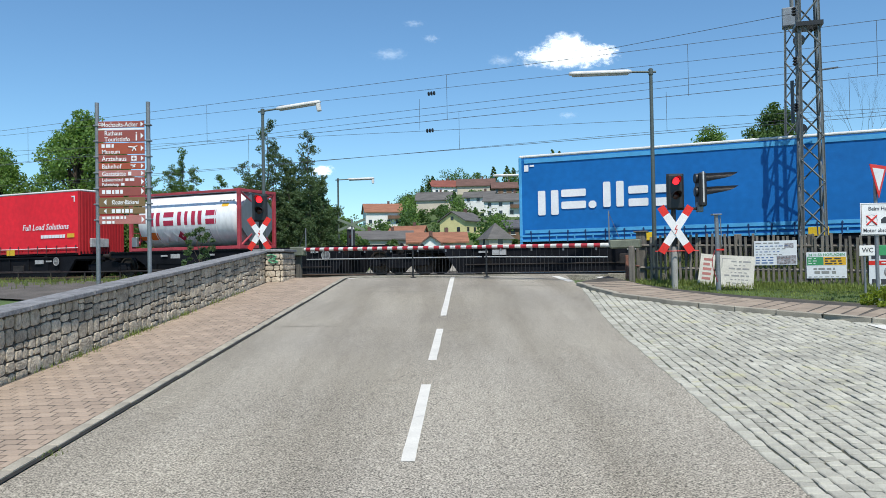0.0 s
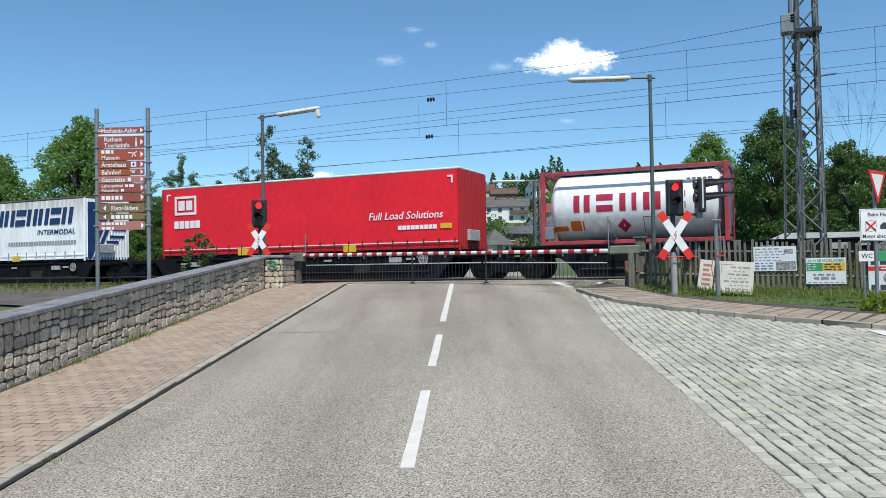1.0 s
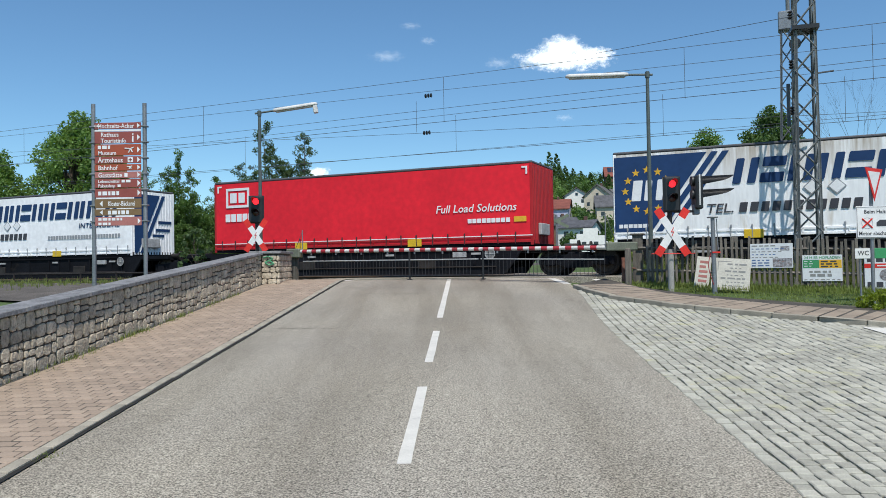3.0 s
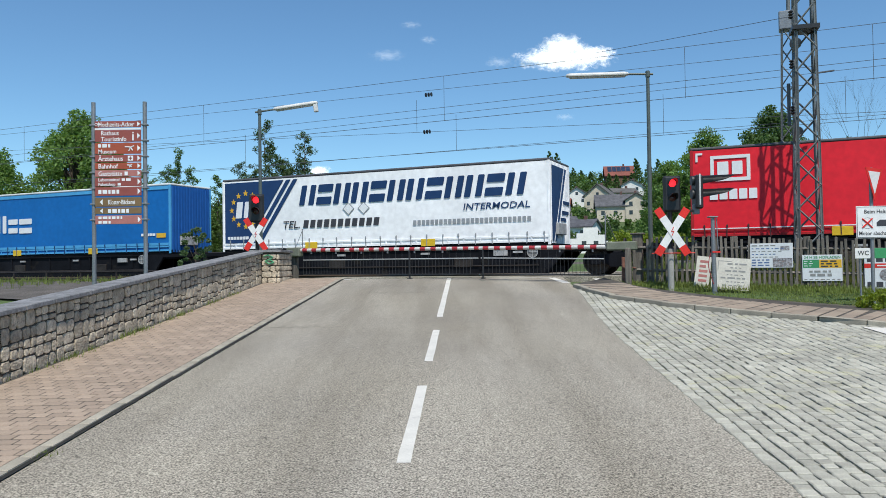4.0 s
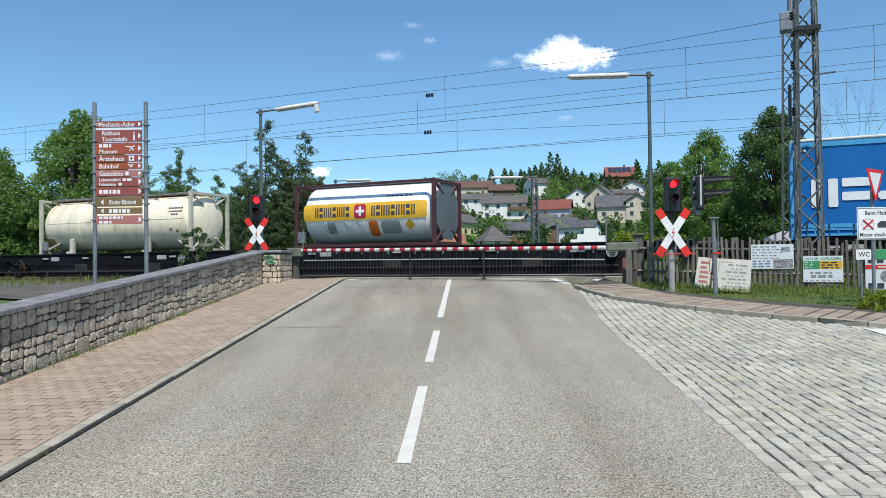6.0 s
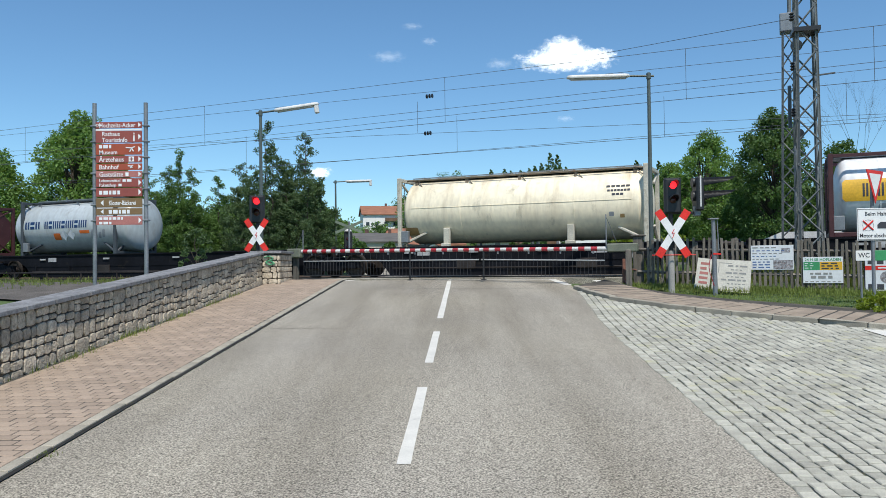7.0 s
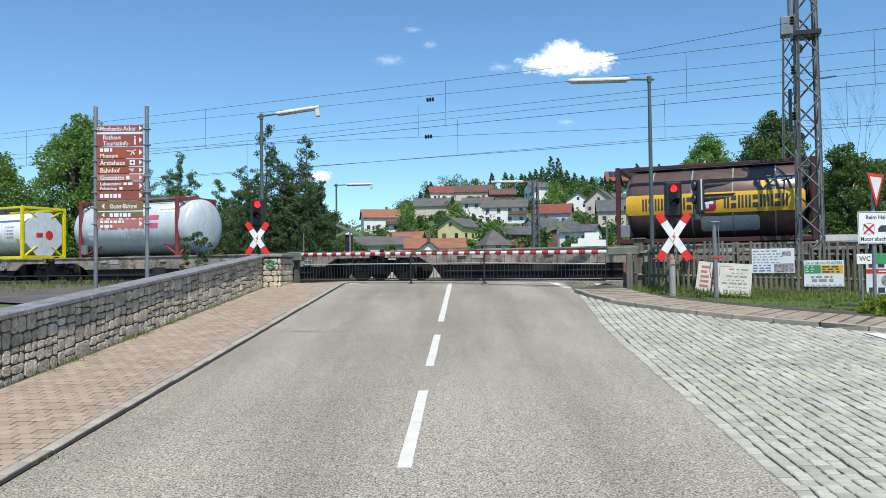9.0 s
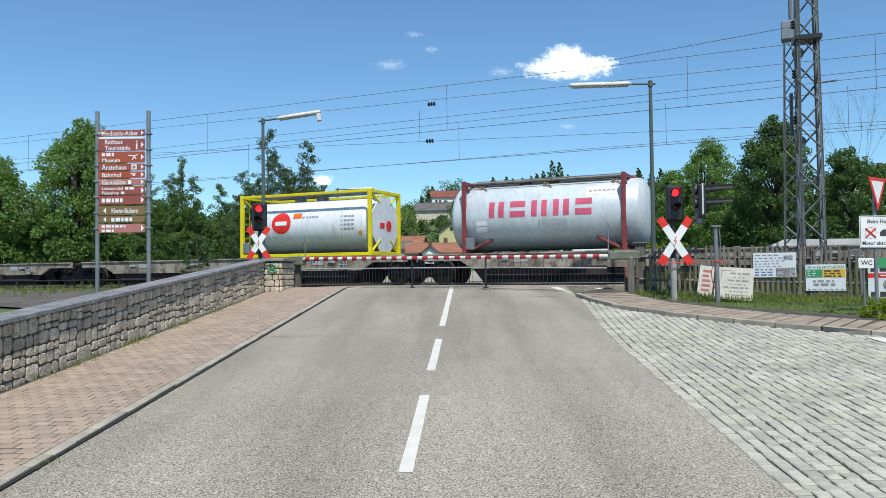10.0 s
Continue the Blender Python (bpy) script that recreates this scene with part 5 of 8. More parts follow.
# ---- barriers ----
def barrier(p0, p1, z0, z1, box_len, label, first):
    d = Vector((p1[0] - p0[0], p1[1] - p0[1], 0))
    L = d.length
    ob = thing("crossing_barrier", pose(p0[0], p0[1], 0, 0, 0, math.degrees(math.atan2(d.y, d.x))), label, "barrier", "lowered barriers")
    Z = lambda x: z0 + (z1 - z0) * x / L
    arm = part("boom", one_rod((0, 0, z0), (L, 0, z1), 0.062, 0.05, seg=14), M["boom_white"], ob, smooth=40)
    step = 0.18
    k = int(L / (2 * step))
    for i in range(k + 1):
        a = i * 2 * step + first
        b = min(a + step, L)
        if b - a > 0.05:
            ra = 0.062 - 0.012 * a / L + 0.002
            part("red_band", one_rod((a, 0, Z(a)), (b, 0, Z(b)), ra, ra - 0.0005, seg=14, caps=False), M["boom_red"], arm, smooth=40)
    # hanging skirt: a pale rail under the boom, thin bars below it, short links above
    part("skirt_rail", one_rod((0.1, 0, Z(0) - 0.80), (L - 0.05, 0, Z(L) - 0.78), 0.014, seg=8), M["skirt"], ob)
    part("skirt_rail", one_rod((0.1, 0, Z(0) - 0.33), (L - 0.05, 0, Z(L) - 0.30), 0.019, seg=8), M["rail_pale"], ob, "pale grey upper rail")
    bar = part("skirt_bar", one_rod((0, 0, -0.79), (0, 0, -0.31), 0.0075, seg=6), M["skirt"], ob)
    link = part("skirt_link", one_rod((0, 0, -0.32), (0, 0, -0.06), 0.006, seg=5), M["skirt"], ob)
    n = int((L - 0.2) / 0.115)
    for i in range(1, n):
        again("skirt_bar", bar, ob, pose(0.1 + i * 0.115, 0, Z(0.1 + i * 0.115)))
        if i % 2 == 0:
            again("skirt_link", link, ob, pose(0.1 + i * 0.115, 0, Z(0.1 + i * 0.115)))
    bar.location = link.location = (0.1, 0, Z(0.1))
    for i in range(int(L / 0.95)):
        part("hanger", one_box(0.4 + i * 0.95, 0.44 + i * 0.95, -0.02, 0.02, Z(i) - 0.13, Z(i) - 0.05), M["galv"], ob)
    return ob


M["rail_pale"] = stuff("pale_rail", (0.42, 0.43, 0.43), rough=0.5, metal=0.2, var=0.15, scale=3, fine=30, bump=0)
M["skirt"] = stuff("skirt_steel", (0.05, 0.05, 0.053), rough=0.5, metal=0.4, var=0.2, scale=3, fine=30, bump=0)
west = barrier((-4.72, 25.97), (1.12, 23.37), 0.94, 0.885, 1, "lowered red and white barrier boom with a hanging bar skirt", 0.1)
east = barrier((4.62, 21.80), (1.10, 23.36), 0.84, 0.885, 1, "lowered red and white barrier boom with a hanging bar skirt", 0.3)
for ob, L in ((west, 6.39), (east, 3.85)):
    part("machine_box", one_box(-0.82 if ob is east else -0.5, 0.02, -0.13, 0.13, 0.74, 0.98 if ob is east else 1.04, 0.03), M["barrier_grey"], ob, "green-grey counterweight arm")
    part("pivot_post", one_box(-0.66 if ob is east else -0.36, -0.5 if ob is east else -0.18, 0.02, 0.16, -0.25, 0.8, 0.02), M["wood"], ob)
    part("rest_leg", one_rod((L - (2.35 if ob is west else 0.12), 0, -0.02), (L - (2.35 if ob is west else 0.12), 0, 0.86), 0.03, seg=8), M["black"], ob, "hinged rest leg")
    part("marker_rod", one_rod((0.04, 0.05, 0.85), (0.04, 0.05, 1.66 if ob is west else 1.80), 0.017, seg=8), M["galv"], ob, "thin upright steel rod")
    part("rod_stay", one_rod((0.04, 0.05, 1.6 if ob is west else 1.74), (-0.25, 0.06, 1.02), 0.008, seg=6), M["wire"], ob)
    part("rest_foot", one_box(L - (2.42 if ob is west else 0.19), L - (2.28 if ob is west else 0.05), -0.06, 0.06, -0.03, 0.0, 0.008), M["skirt"], ob)


# ---- fence, boards ----
def fence():
    c, s0, s1 = 22.4, -3.95, 9.0
    x0, y0 = on_track(s0, c)
    ob = thing("fence", pose(x0, y0, 0, 0, 0, -TRACK), "weathered grey wooden slat fence overgrown with grass", "fence")
    L = s1 - s0

    def g(x):
        px, py = on_track(s0 + x, c)
        return level(px, py)
    rng = random.Random(3)
    slats = []
    for k in range(4):
        h = 1.22 + 0.025 * k
        slats.append(one_box(-0.033, 0.033, -0.012, 0.012, 0.02, h, 0.006))
    slats = [part("slat", b, M["wood"], ob) for b in slats]
    for s, b in zip(slats, range(4)):
        s.matrix_local = pose(0.3 + 0.13 * b, -0.03, g(0.3 + 0.13 * b))
    x = 0.3 + 0.52
    while x < L:
        again("slat", rng.choice(slats), ob, pose(x, -0.03 + rng.uniform(-.008, .004), g(x) + rng.uniform(-0.05, 0.03), rng.uniform(-1.5, 1.5), rng.uniform(-2.2, 2.2), 0))
        x += rng.uniform(0.118, 0.142)
    for z in (0.35, 0.98):
        bm = one_rod((0, 0.012, g(0) + z), (L, 0.012, g(L) + z), 0.045, seg=4)
        part("rail", bm, M["wood"], ob)
    for x in (0.0, 2.6, 4.35, 6.6, 8.2, 10.4, 12.5):
        w = 0.13 if x == 0 else 0.075
        part("post", one_box(x - w, x + w, 0.03, 0.03 + 2 * w, g(x) - 0.2, g(x) + (1.36 if x == 0 else 1.3), 0.015), M["wood"], ob, "stout weathered post")
    part("post_cap", one_box(-0.19, 0.19, -0.02, 0.34, g(0) + 1.352, g(0) + 1.40, 0.015), M["wood"], ob)
    return g


fence_level = fence()
M["rust"] = stuff("rust", (0.27, 0.12, 0.085), rough=0.85, var=0.3, scale=5, fine=40, stain=(0.12, 0.06, 0.045), stain_at=0.6)
bx, by = on_track(-4.3, 22.3)
rusty = thing("marker_post", pose(bx, by, level(bx, by) - 0.1), "short rusty steel post beside the fence end", "post")
part("stem", one_box(-0.06, 0.06, -0.04, 0.04, 0, 0.82, 0.01), M["rust"], rusty)
part("brace", one_rod((0.06, 0, 0.55), (0.34, 0.0, 0.5), 0.02, seg=6), M["rust"], rusty)


def board(name, s, c, z0, z1, w, mat, label, lean=0.0, category="poster", roll=0.0):
    """A flat board in the plane of the fence; local x along it, z up from its lower edge."""
    x, y = on_track(s, c)
    ob = thing(name, pose(x, y, z0, -lean, roll, -TRACK), label, category)
    part("panel", one_box(-w / 2, w / 2, 0, 0.012, 0, z1 - z0, 0.003), mat, ob)
    return ob


def bars(ob, x0, x1, z, h, mat, name="text_bar", gap=0.05, seed=1, y=-0.004):
    rng = random.Random(seed)
    x = x0
    while x < x1 - 0.02:
        w = min(rng.uniform(1.5, 5) * h, x1 - x)
        part(name, one_box(x, x + w, y, -0.0005, z, z + h), mat, ob)
        x += w + gap * rng.uniform(0.7, 1.2)


M["board_white"] = stuff("board_white", (0.72, 0.74, 0.76), rough=0.5, var=0.06, scale=2, fine=20, bump=0.02)
M["board_beige"] = stuff("board_beige", (0.60, 0.57, 0.50), rough=0.6, var=0.12, scale=2, fine=20, bump=0.03, stain=(0.5, 0.42, 0.38), stain_at=0.66)
M["text_blue"] = stuff("text_blue", (0.10, 0.16, 0.34), rough=0.5, var=0.1, bump=0)
M["text_grey"] = stuff("text_grey", (0.28, 0.28, 0.27), rough=0.5, var=0.1, bump=0)
M["text_green"] = stuff("text_green", (0.05, 0.30, 0.12), rough=0.5, var=0.1, bump=0)
M["photo"] = stuff("photo_print", (0.42, 0.42, 0.45), rough=0.4, var=0.5, scale=14, fine=60, bump=0, col2=(0.06, 0.05, 0.05), stain=(0.35, 0.12, 0.07), stain_at=0.62)

p = board("poster", -0.44, 22.33, 0.21, 0.855, 1.04, M["board_white"], "white event notice with blue lines of text and photographs")
for i in range(5):
    bars(p, -0.48, (0.1, 0.3, 0.28, 0.1, 0.2)[i], 0.57 - i * 0.075, 0.022 if i else 0.03, M["text_blue"] if i % 2 else M["text_grey"], seed=i)
for i in range(3):
    bars(p, -0.48, -0.05, 0.19 - i * 0.07, 0.03, M["text_blue"], seed=i + 9)
part("photo", one_box(0.03, 0.5, -0.003, -0.0005, 0.02, 0.25), M["photo"], p, "printed photograph")
part("photo", one_box(0.22, 0.44, -0.003, -0.0005, 0.45, 0.57), M["photo"], p, "printed photograph")

p = board("poster", 0.76, 22.33, -0.145, 0.53, 0.93, M["board_white"], "farm shop banner with a green and yellow field")
part("lettering", shift(words("24 H SB HOFLADEN", 0.07, 0.002), -0.42, -0.002, 0.575), M["text_green"], p)
part("colour_field", one_box(-0.45, -0.07, -0.003, -0.0005, 0.34, 0.55), M["text_green"], p, "green printed field")
part("colour_field", one_box(-0.065, 0.45, -0.003, -0.0005, 0.34, 0.55), M["print_yellow"], p, "yellow printed field")
for i in range(3):
    bars(p, -0.03, 0.40, 0.49 - i * 0.065, 0.035, M["print_dark"], seed=i + 20, y=-0.006)
    bars(p, -0.42, -0.2, 0.50 - i * 0.06, 0.02, M["board_white"], seed=i + 24, y=-0.006)
bars(p, -0.3, 0.2, 0.22, 0.05, M["text_grey"], seed=31), bars(p, -0.28, 0.22, 0.12, 0.07, M["text_grey"], seed=32), bars(p, -0.42, 0.42, 0.03, 0.02, M["text_grey"], seed=33)

p = board("poster", 2.2, 22.33, -0.34, 0.64, 0.96, M["board_white"], "white advertising banner with a red stripe")
part("colour_field", one_box(-0.48, 0.48, -0.003, -0.0005, 0.52, 0.63), M["red"], p, "red printed stripe")
part("arrow_mark", prism(bmesh.new(), [(-0.2, 0.56), (0.0, 0.56), (0.0, 0.54), (0.08, 0.575), (0.0, 0.61), (0.0, 0.59), (-0.2, 0.59)], -0.006, -0.003), M["print_white"], p)
for k in range(4):
    part("name_bar", one_box(-0.42 + k * 0.2, -0.27 + k * 0.2, -0.003, -0.0005, 0.03, 0.17), M["print_dark"], p)
    part("name_bar", one_box(-0.42 + k * 0.2, -0.27 + k * 0.2, -0.003, -0.0005, 0.67, 0.80), M["print_dark"], p)
part("food_print", shift(lathe(bmesh.new(), [(-0.003, 0.0), (-0.003, 0.15), (0, 0.15)], 24, "y"), 0.0, 0, 0.34), M["photo"], p, "round printed picture")

p = board("leaning_board", -1.46, 21.85, -0.36, 0.50, 0.96, M["board_beige"], "faded beige cafe board leaning against the fence", lean=12, category="board", roll=4)
for i, w in enumerate(((-0.1, 0.38), (-0.02, 0.25), (-0.15, 0.4), (-0.1, 0.3), (-0.25, 0.38), (-0.1, 0.35), (-0.2, 0.36))):
    bars(p, *w, 0.68 - i * 0.095, 0.042 if i in (0, 2, 4) else 0.025, M["text_grey"], seed=40 + i)
part("arrow_mark", one_box(-0.32, 0.0, -0.003, -0.0005, 0.76, 0.775), M["text_grey"], p)
part("arrow_mark", one_box(-0.335, -0.32, -0.003, -0.0005, 0.5, 0.775), M["text_grey"], p)
p = board("leaning_board", -2.2, 21.95, -0.32, 0.56, 0.38, M["board_beige"], "narrow faded board with pink lettering leaning on the fence", lean=12, category="board", roll=7)
for i in range(5):
    bars(p, -0.1, 0.12, 0.7 - i * 0.13, 0.07, M["sign_pink"], seed=50 + i)


# ---- road signs ----
def stop_engine_sign():
    x, y = 9.35, 16.9
    zb = level(x, y) - 0.1
    ob = thing("road_sign", pose(x, y, zb), "grey post with an engine-off plate below a turned give-way sign", "road sign")
    part("post", one_rod((0, 0.05, 0), (0, 0.05, 2.4 - zb), 0.038, seg=12), M["galv"], ob, smooth=40)
    p = part("plate", one_box(-0.37, 0.62, -0.012, 0.0, 0.86 - zb, 1.56 - zb, 0.02), M["white"], ob, "white engine-off plate with black writing")
    bm = bmesh.new()
    for a in ((-0.35, 0.6, 1.535, 1.545), (-0.35, 0.6, 0.875, 0.885), (-0.355, -0.345, 0.875, 1.545), (0.595, 0.605, 0.875, 1.545)):
        box(bm, a[0], a[1], -0.015, -0.0125, a[2] - zb, a[3] - zb)
    part("border", bm, M["print_dark"], p)
    part("lettering", shift(words("Beim Halten", 0.085, 0.002), -0.2, -0.0145, 1.40 - zb), M["print_dark"], p)
    part("lettering", shift(words("Motor abschalten", 0.085, 0.002, squeeze=0.93), -0.32, -0.0145, 0.93 - zb), M["print_dark"], p)
    bm = bmesh.new()
    for s in (1, -1):
        rod(bm, (-0.13 - 0.11, -0.016, 1.19 - s * 0.10 - zb), (-0.13 + 0.11, -0.016, 1.19 + s * 0.10 - zb), 0.016, seg=6)
    part("red_cross_mark", bm, M["red"], p)
    bm = bmesh.new()
    pts = [(-0.13 + 0.12 * math.cos(k * math.pi / 8), 1.19 + 0.12 * math.sin(k * math.pi / 8)) for k in range(17)]
    for a, b in zip(pts, pts[1:]):
        rod(bm, (a[0], -0.014, a[1] - zb), (b[0], -0.014, b[1] - zb), 0.004, seg=4)
    part("smoke_mark", bm, M["print_grey"], p)
    bm = bmesh.new()
    prism(bm, [(0.07, 1.12 - zb), (0.5, 1.12 - zb), (0.5, 1.2 - zb), (0.4, 1.2 - zb), (0.36, 1.26 - zb), (0.14, 1.26 - zb), (0.07, 1.2 - zb)], -0.016, -0.0125)
    part("car_mark", bm, M["print_dark"], p)
    w = thing("road_sign", pose(x + 0.35, y + 1.4, 0), "small white toilet sign and green sign on a post", "road sign")
    zz = level(x + 0.35, y + 1.4)
    part("post", one_rod((0.12, 0.03, zz - 0.1), (0.12, 0.03, 0.7), 0.025, seg=10), M["galv"], w)
    q = part("plate", one_box(-0.02, 0.34, -0.012, 0.0, 0.42, 0.66, 0.01), M["white"], w, "white toilet sign")
    part("lettering", shift(words("WC", 0.11, 0.002), 0.04, -0.0145, 0.5), M["print_dark"], q)
    part("plate", one_box(0.36, 0.8, -0.012, 0.0, 0.42, 0.66, 0.01), M["text_green"], w, "green sign plate")
    # give-way triangle turned away
    t = part("give_way_plate", prism(bmesh.new(), [(-0.42, 0.72), (0.42, 0.72), (0.0, 0.0)], -0.01, 0.0), M["red"], ob, "red and white give-way triangle")
    part("give_way_field", prism(bmesh.new(), [(-0.29, 0.645), (0.29, 0.645), (0.0, 0.15)], -0.013, -0.0105), M["white"], t)
    t.matrix_local = pose(0.03, -0.02, 1.66 - zb, 0, 0, 38)


stop_engine_sign()


# ---- catenary masts and wires ----
def lattice_mast(x, y, z0, z1, w0, w1, step, label, rot, plate=None):
    ob = thing("catenary_mast", pose(x, y, 0, 0, 0, rot), label, "lattice mast", "catenary masts")
    W = lambda z: (w0 + (w1 - w0) * (z - z0) / (z1 - z0)) / 2
    for sx in (-1, 1):
        for sy in (-1, 1):
            bm = bmesh.new()
            a, b = Vector((sx * W(z0), sy * W(z0), z0)), Vector((sx * W(z1), sy * W(z1), z1))
            d = (b - a)
            for ox, oy in ((0.07, 0.012), (0.012, 0.07)):
                m = Matrix.Translation((a + b) / 2) @ d.to_track_quat("Z", "Y").to_matrix().to_4x4()
                box(bm, -ox / 2, ox / 2, -oy / 2, oy / 2, -d.length / 2, d.length / 2, m=Matrix.Translation((-sx * (ox - 0.012) / 2, -sy * (oy - 0.012) / 2, 0)) @ m)
            part("leg", bm, M["lattice"], ob, "riveted steel corner angle")
    z, k = z0 + 0.1, 0
    while z + step < z1:
        e = z + step
        for f in range(4):
            sgn = 1 if (k + f) % 2 else -1
            c = [(-1, -1), (1, -1), (1, 1), (-1, 1)]
            (ax, ay), (bx, by) = c[f], c[(f + 1) % 4]
            if sgn < 0:
                (ax, ay), (bx, by) = (bx, by), (ax, ay)
            part("brace", one_rod((ax * W(z), ay * W(z), z), (bx * W(e), by * W(e), e), 0.026, seg=4), M["lattice"], ob)
        z, k = e, k + 1
    if plate:
        part("collar", one_box(-W(plate) - 0.09, W(plate) + 0.09, -W(plate) - 0.09, W(plate) + 0.09, plate, plate + 0.12), M["black"], ob, "dark collar")
    part("footing", one_box(-W(z0) - 0.15, W(z0) + 0.15, -W(z0) - 0.15, W(z0) + 0.15, z0 - 0.3, z0 + 0.12, 0.02), M["concrete"], ob)
    return ob


mx, my = on_track(0.50, 24.1)
near_mast = lattice_mast(mx, my, -0.2, 11.8, 0.64, 0.44, 0.64, "tall grey lattice catenary mast with crossed braces", -TRACK + 8, 6.82)
for k, zz in enumerate((8.2, 7.3, 5.9, 4.6)):
    part("insulator", shift(lathe(bmesh.new(), [(-0.12, 0.03), (-0.08, 0.07), (-0.03, 0.03), (0.0, 0.07), (0.05, 0.03), (0.08, 0.07), (0.12, 0.03)], 12, "z"), -0.36, -0.1, zz), M["black"], near_mast, "dark ribbed insulator")
part("tension_weight", one_rod((-0.42, 0.1, 4.2), (-0.42, 0.1, 5.4), 0.05, seg=10), M["wire"], near_mast)
part("bracket", one_rod((0.25, 0, 5.62), (0.75, 0, 5.66), 0.025, seg=6), M["wire"], near_mast)
fx, fy = on_track(0.1, 34.0)
far_mast = lattice_mast(fx, fy, -0.2, 10.2, 0.8, 0.42, 0.75, "grey lattice mast with tensioning gear behind the tracks", -TRACK, None)
part("head_box", one_box(-0.32, 0.32, -0.3, 0.3, 9.55, 10.3, 0.04), M["galv"], far_mast, "pale riveted head box")
part("pole_top", one_rod((0.05, 0, 10.2), (0.05, 0, 14.5), 0.08, seg=10), M["lattice"], far_mast)
bm = bmesh.new()
for k in range(9):
    rod(bm, (0.22, -0.4, 5.8 + k * 0.4), (0.2 + 0.06 * (-1) ** k, -0.4, 6.2 + k * 0.4), 0.05, seg=6)
part("tension_chain", bm, M["black"], far_mast, "dark chain of weights")
for zz in (5.4, 8.9):
    part("pulley", shift(lathe(bmesh.new(), [(-0.05, 0.02), (-0.05, 0.22), (0.05, 0.22), (0.05, 0.02)], 18, "y"), 0.28, -0.42, zz), M["black"], far_mast, "round pulley wheel")
lattice_mast(5.45, 46.0, -0.5, 5.6, 0.42, 0.3, 0.5, "slim far lattice mast carrying a lamp", 10)
lamp = thing("street_lamp", pose(5.45, 46.0, 0), "level white lantern on a slim far lattice mast", "street lamp", "street lamps of the crossing")
part("arm", one_rod((0.1, 0, 5.5), (-0.7, 0, 5.5), 0.035, seg=8), M["lamp_pole"], lamp)
shell = part("lantern_shell", lathe(bmesh.new(), [(-2.6, 0.03), (-2.5, 0.075), (-0.75, 0.075), (-0.65, 0.03)], 12, "x"), M["lamp_shell"], lamp, smooth=50)
shell.location = (0, 0, 5.5)


def wire(name, a, b, r, sag, label, reach=True):
    """a, b: along the track, across it, height."""
    a, b = Vector(a), Vector(b)
    if reach:
        d = b - a
        a, b = a - d * 1.2, b + d * 1.2
    bm = bmesh.new()
    pts = []
    n = 24
    for i in range(n + 1):
        f = i / n
        p = a + (b - a) * f
        x, y = on_track(p.x, p.y)
        pts.append(Vector((x, y, p.z - sag * math.sin(math.pi * f))))
    rings = []
    for p in pts:
        rings.append([bm.verts.new((p.x + NX * r * math.cos(t), p.y + NY * r * math.cos(t), p.z + r * math.sin(t))) for t in (0, 1.2566, 2.5133, 3.7699, 5.0265)])
    for p, q in zip(rings, rings[1:]):
        for k in range(5):
            bm.faces.new((p[k], p[(k + 1) % 5], q[(k + 1) % 5], q[k]))
    return tagged(part(name, bm, M["wire"]), label, "overhead wire", "catenary wires", "")


wire("overhead_wire", (-35.8, 26.4, 7.38), (2.72, 26.4, 7.41), 0.0085, 0, "thin dark messenger wire over the near track")
wire("overhead_wire", (-5.85, 26.2, 7.51), (0.29, 23.6, 7.16), 0.0085, 0, "thin wire running to the near mast", False)
wire("overhead_wire", (-35.81, 26.4, 5.66), (2.69, 26.4, 5.78), 0.010, 0, "dark contact wire over the near track")
wire("overhead_wire", (-42.72, 31.5, 8.42), (0.33, 29.0, 7.44), 0.0085, 0, "tensioned anchoring wire with insulators")
wire("overhead_wire", (-31.24, 31.5, 7.0), (3.19, 31.5, 5.59), 0.0085, 0, "lower anchoring wire with insulators")
wire("overhead_wire", (-41.5, 30.6, 6.95), (2.76, 27.0, 6.47), 0.0085, 0, "slanting messenger wire over the far track")
wire("overhead_wire", (-41.51, 30.6, 6.53), (3.13, 30.6, 7.04), 0.0085, 0, "messenger wire over the far track")
wire("overhead_wire", (-41.51, 30.6, 5.29), (3.09, 30.6, 5.21), 0.010, 0, "dark contact wire over the far track")
wire("overhead_wire", (-44.09, 32.5, 5.41), (3.28, 32.5, 5.65), 0.0085, 0, "dark wire beyond the far track")


def dropper(s, c, z0, z1):
    x, y = on_track(s, c)
    tagged(part("dropper_wire", one_rod((x, y, z0), (x, y, z1), 0.008, seg=5), M["wire"]), "thin vertical dropper between two wires", "overhead wire", "droppers")


for s in (-22.9, -11.6, -3.0, 2.4, -34):
    dropper(s, 26.4, 5.72, 7.4)
for s in (-12.9, -4.3, -24.0, 1.9):
    dropper(s, 30.6, 5.24, 6.8)
dropper(-15.1, 31.3, 6.35, 7.75)
for s, c, z in ((-14.2, 30.65, 7.78), (-14.7, 31.5, 6.33)):
    x, y = on_track(s, c)
    ob = thing("insulator", pose(x, y, z, 0, 0, -TRACK), "three dark ribbed insulator discs on a wire", "insulator", "wire insulators")
    for k in (-0.13, 0.0, 0.13):
        part("disc", lathe(bmesh.new(), [(k - 0.04, 0.02), (k - 0.02, 0.085), (k + 0.02, 0.095), (k + 0.04, 0.02)], 14, "x"), M["black"], ob, smooth=40)

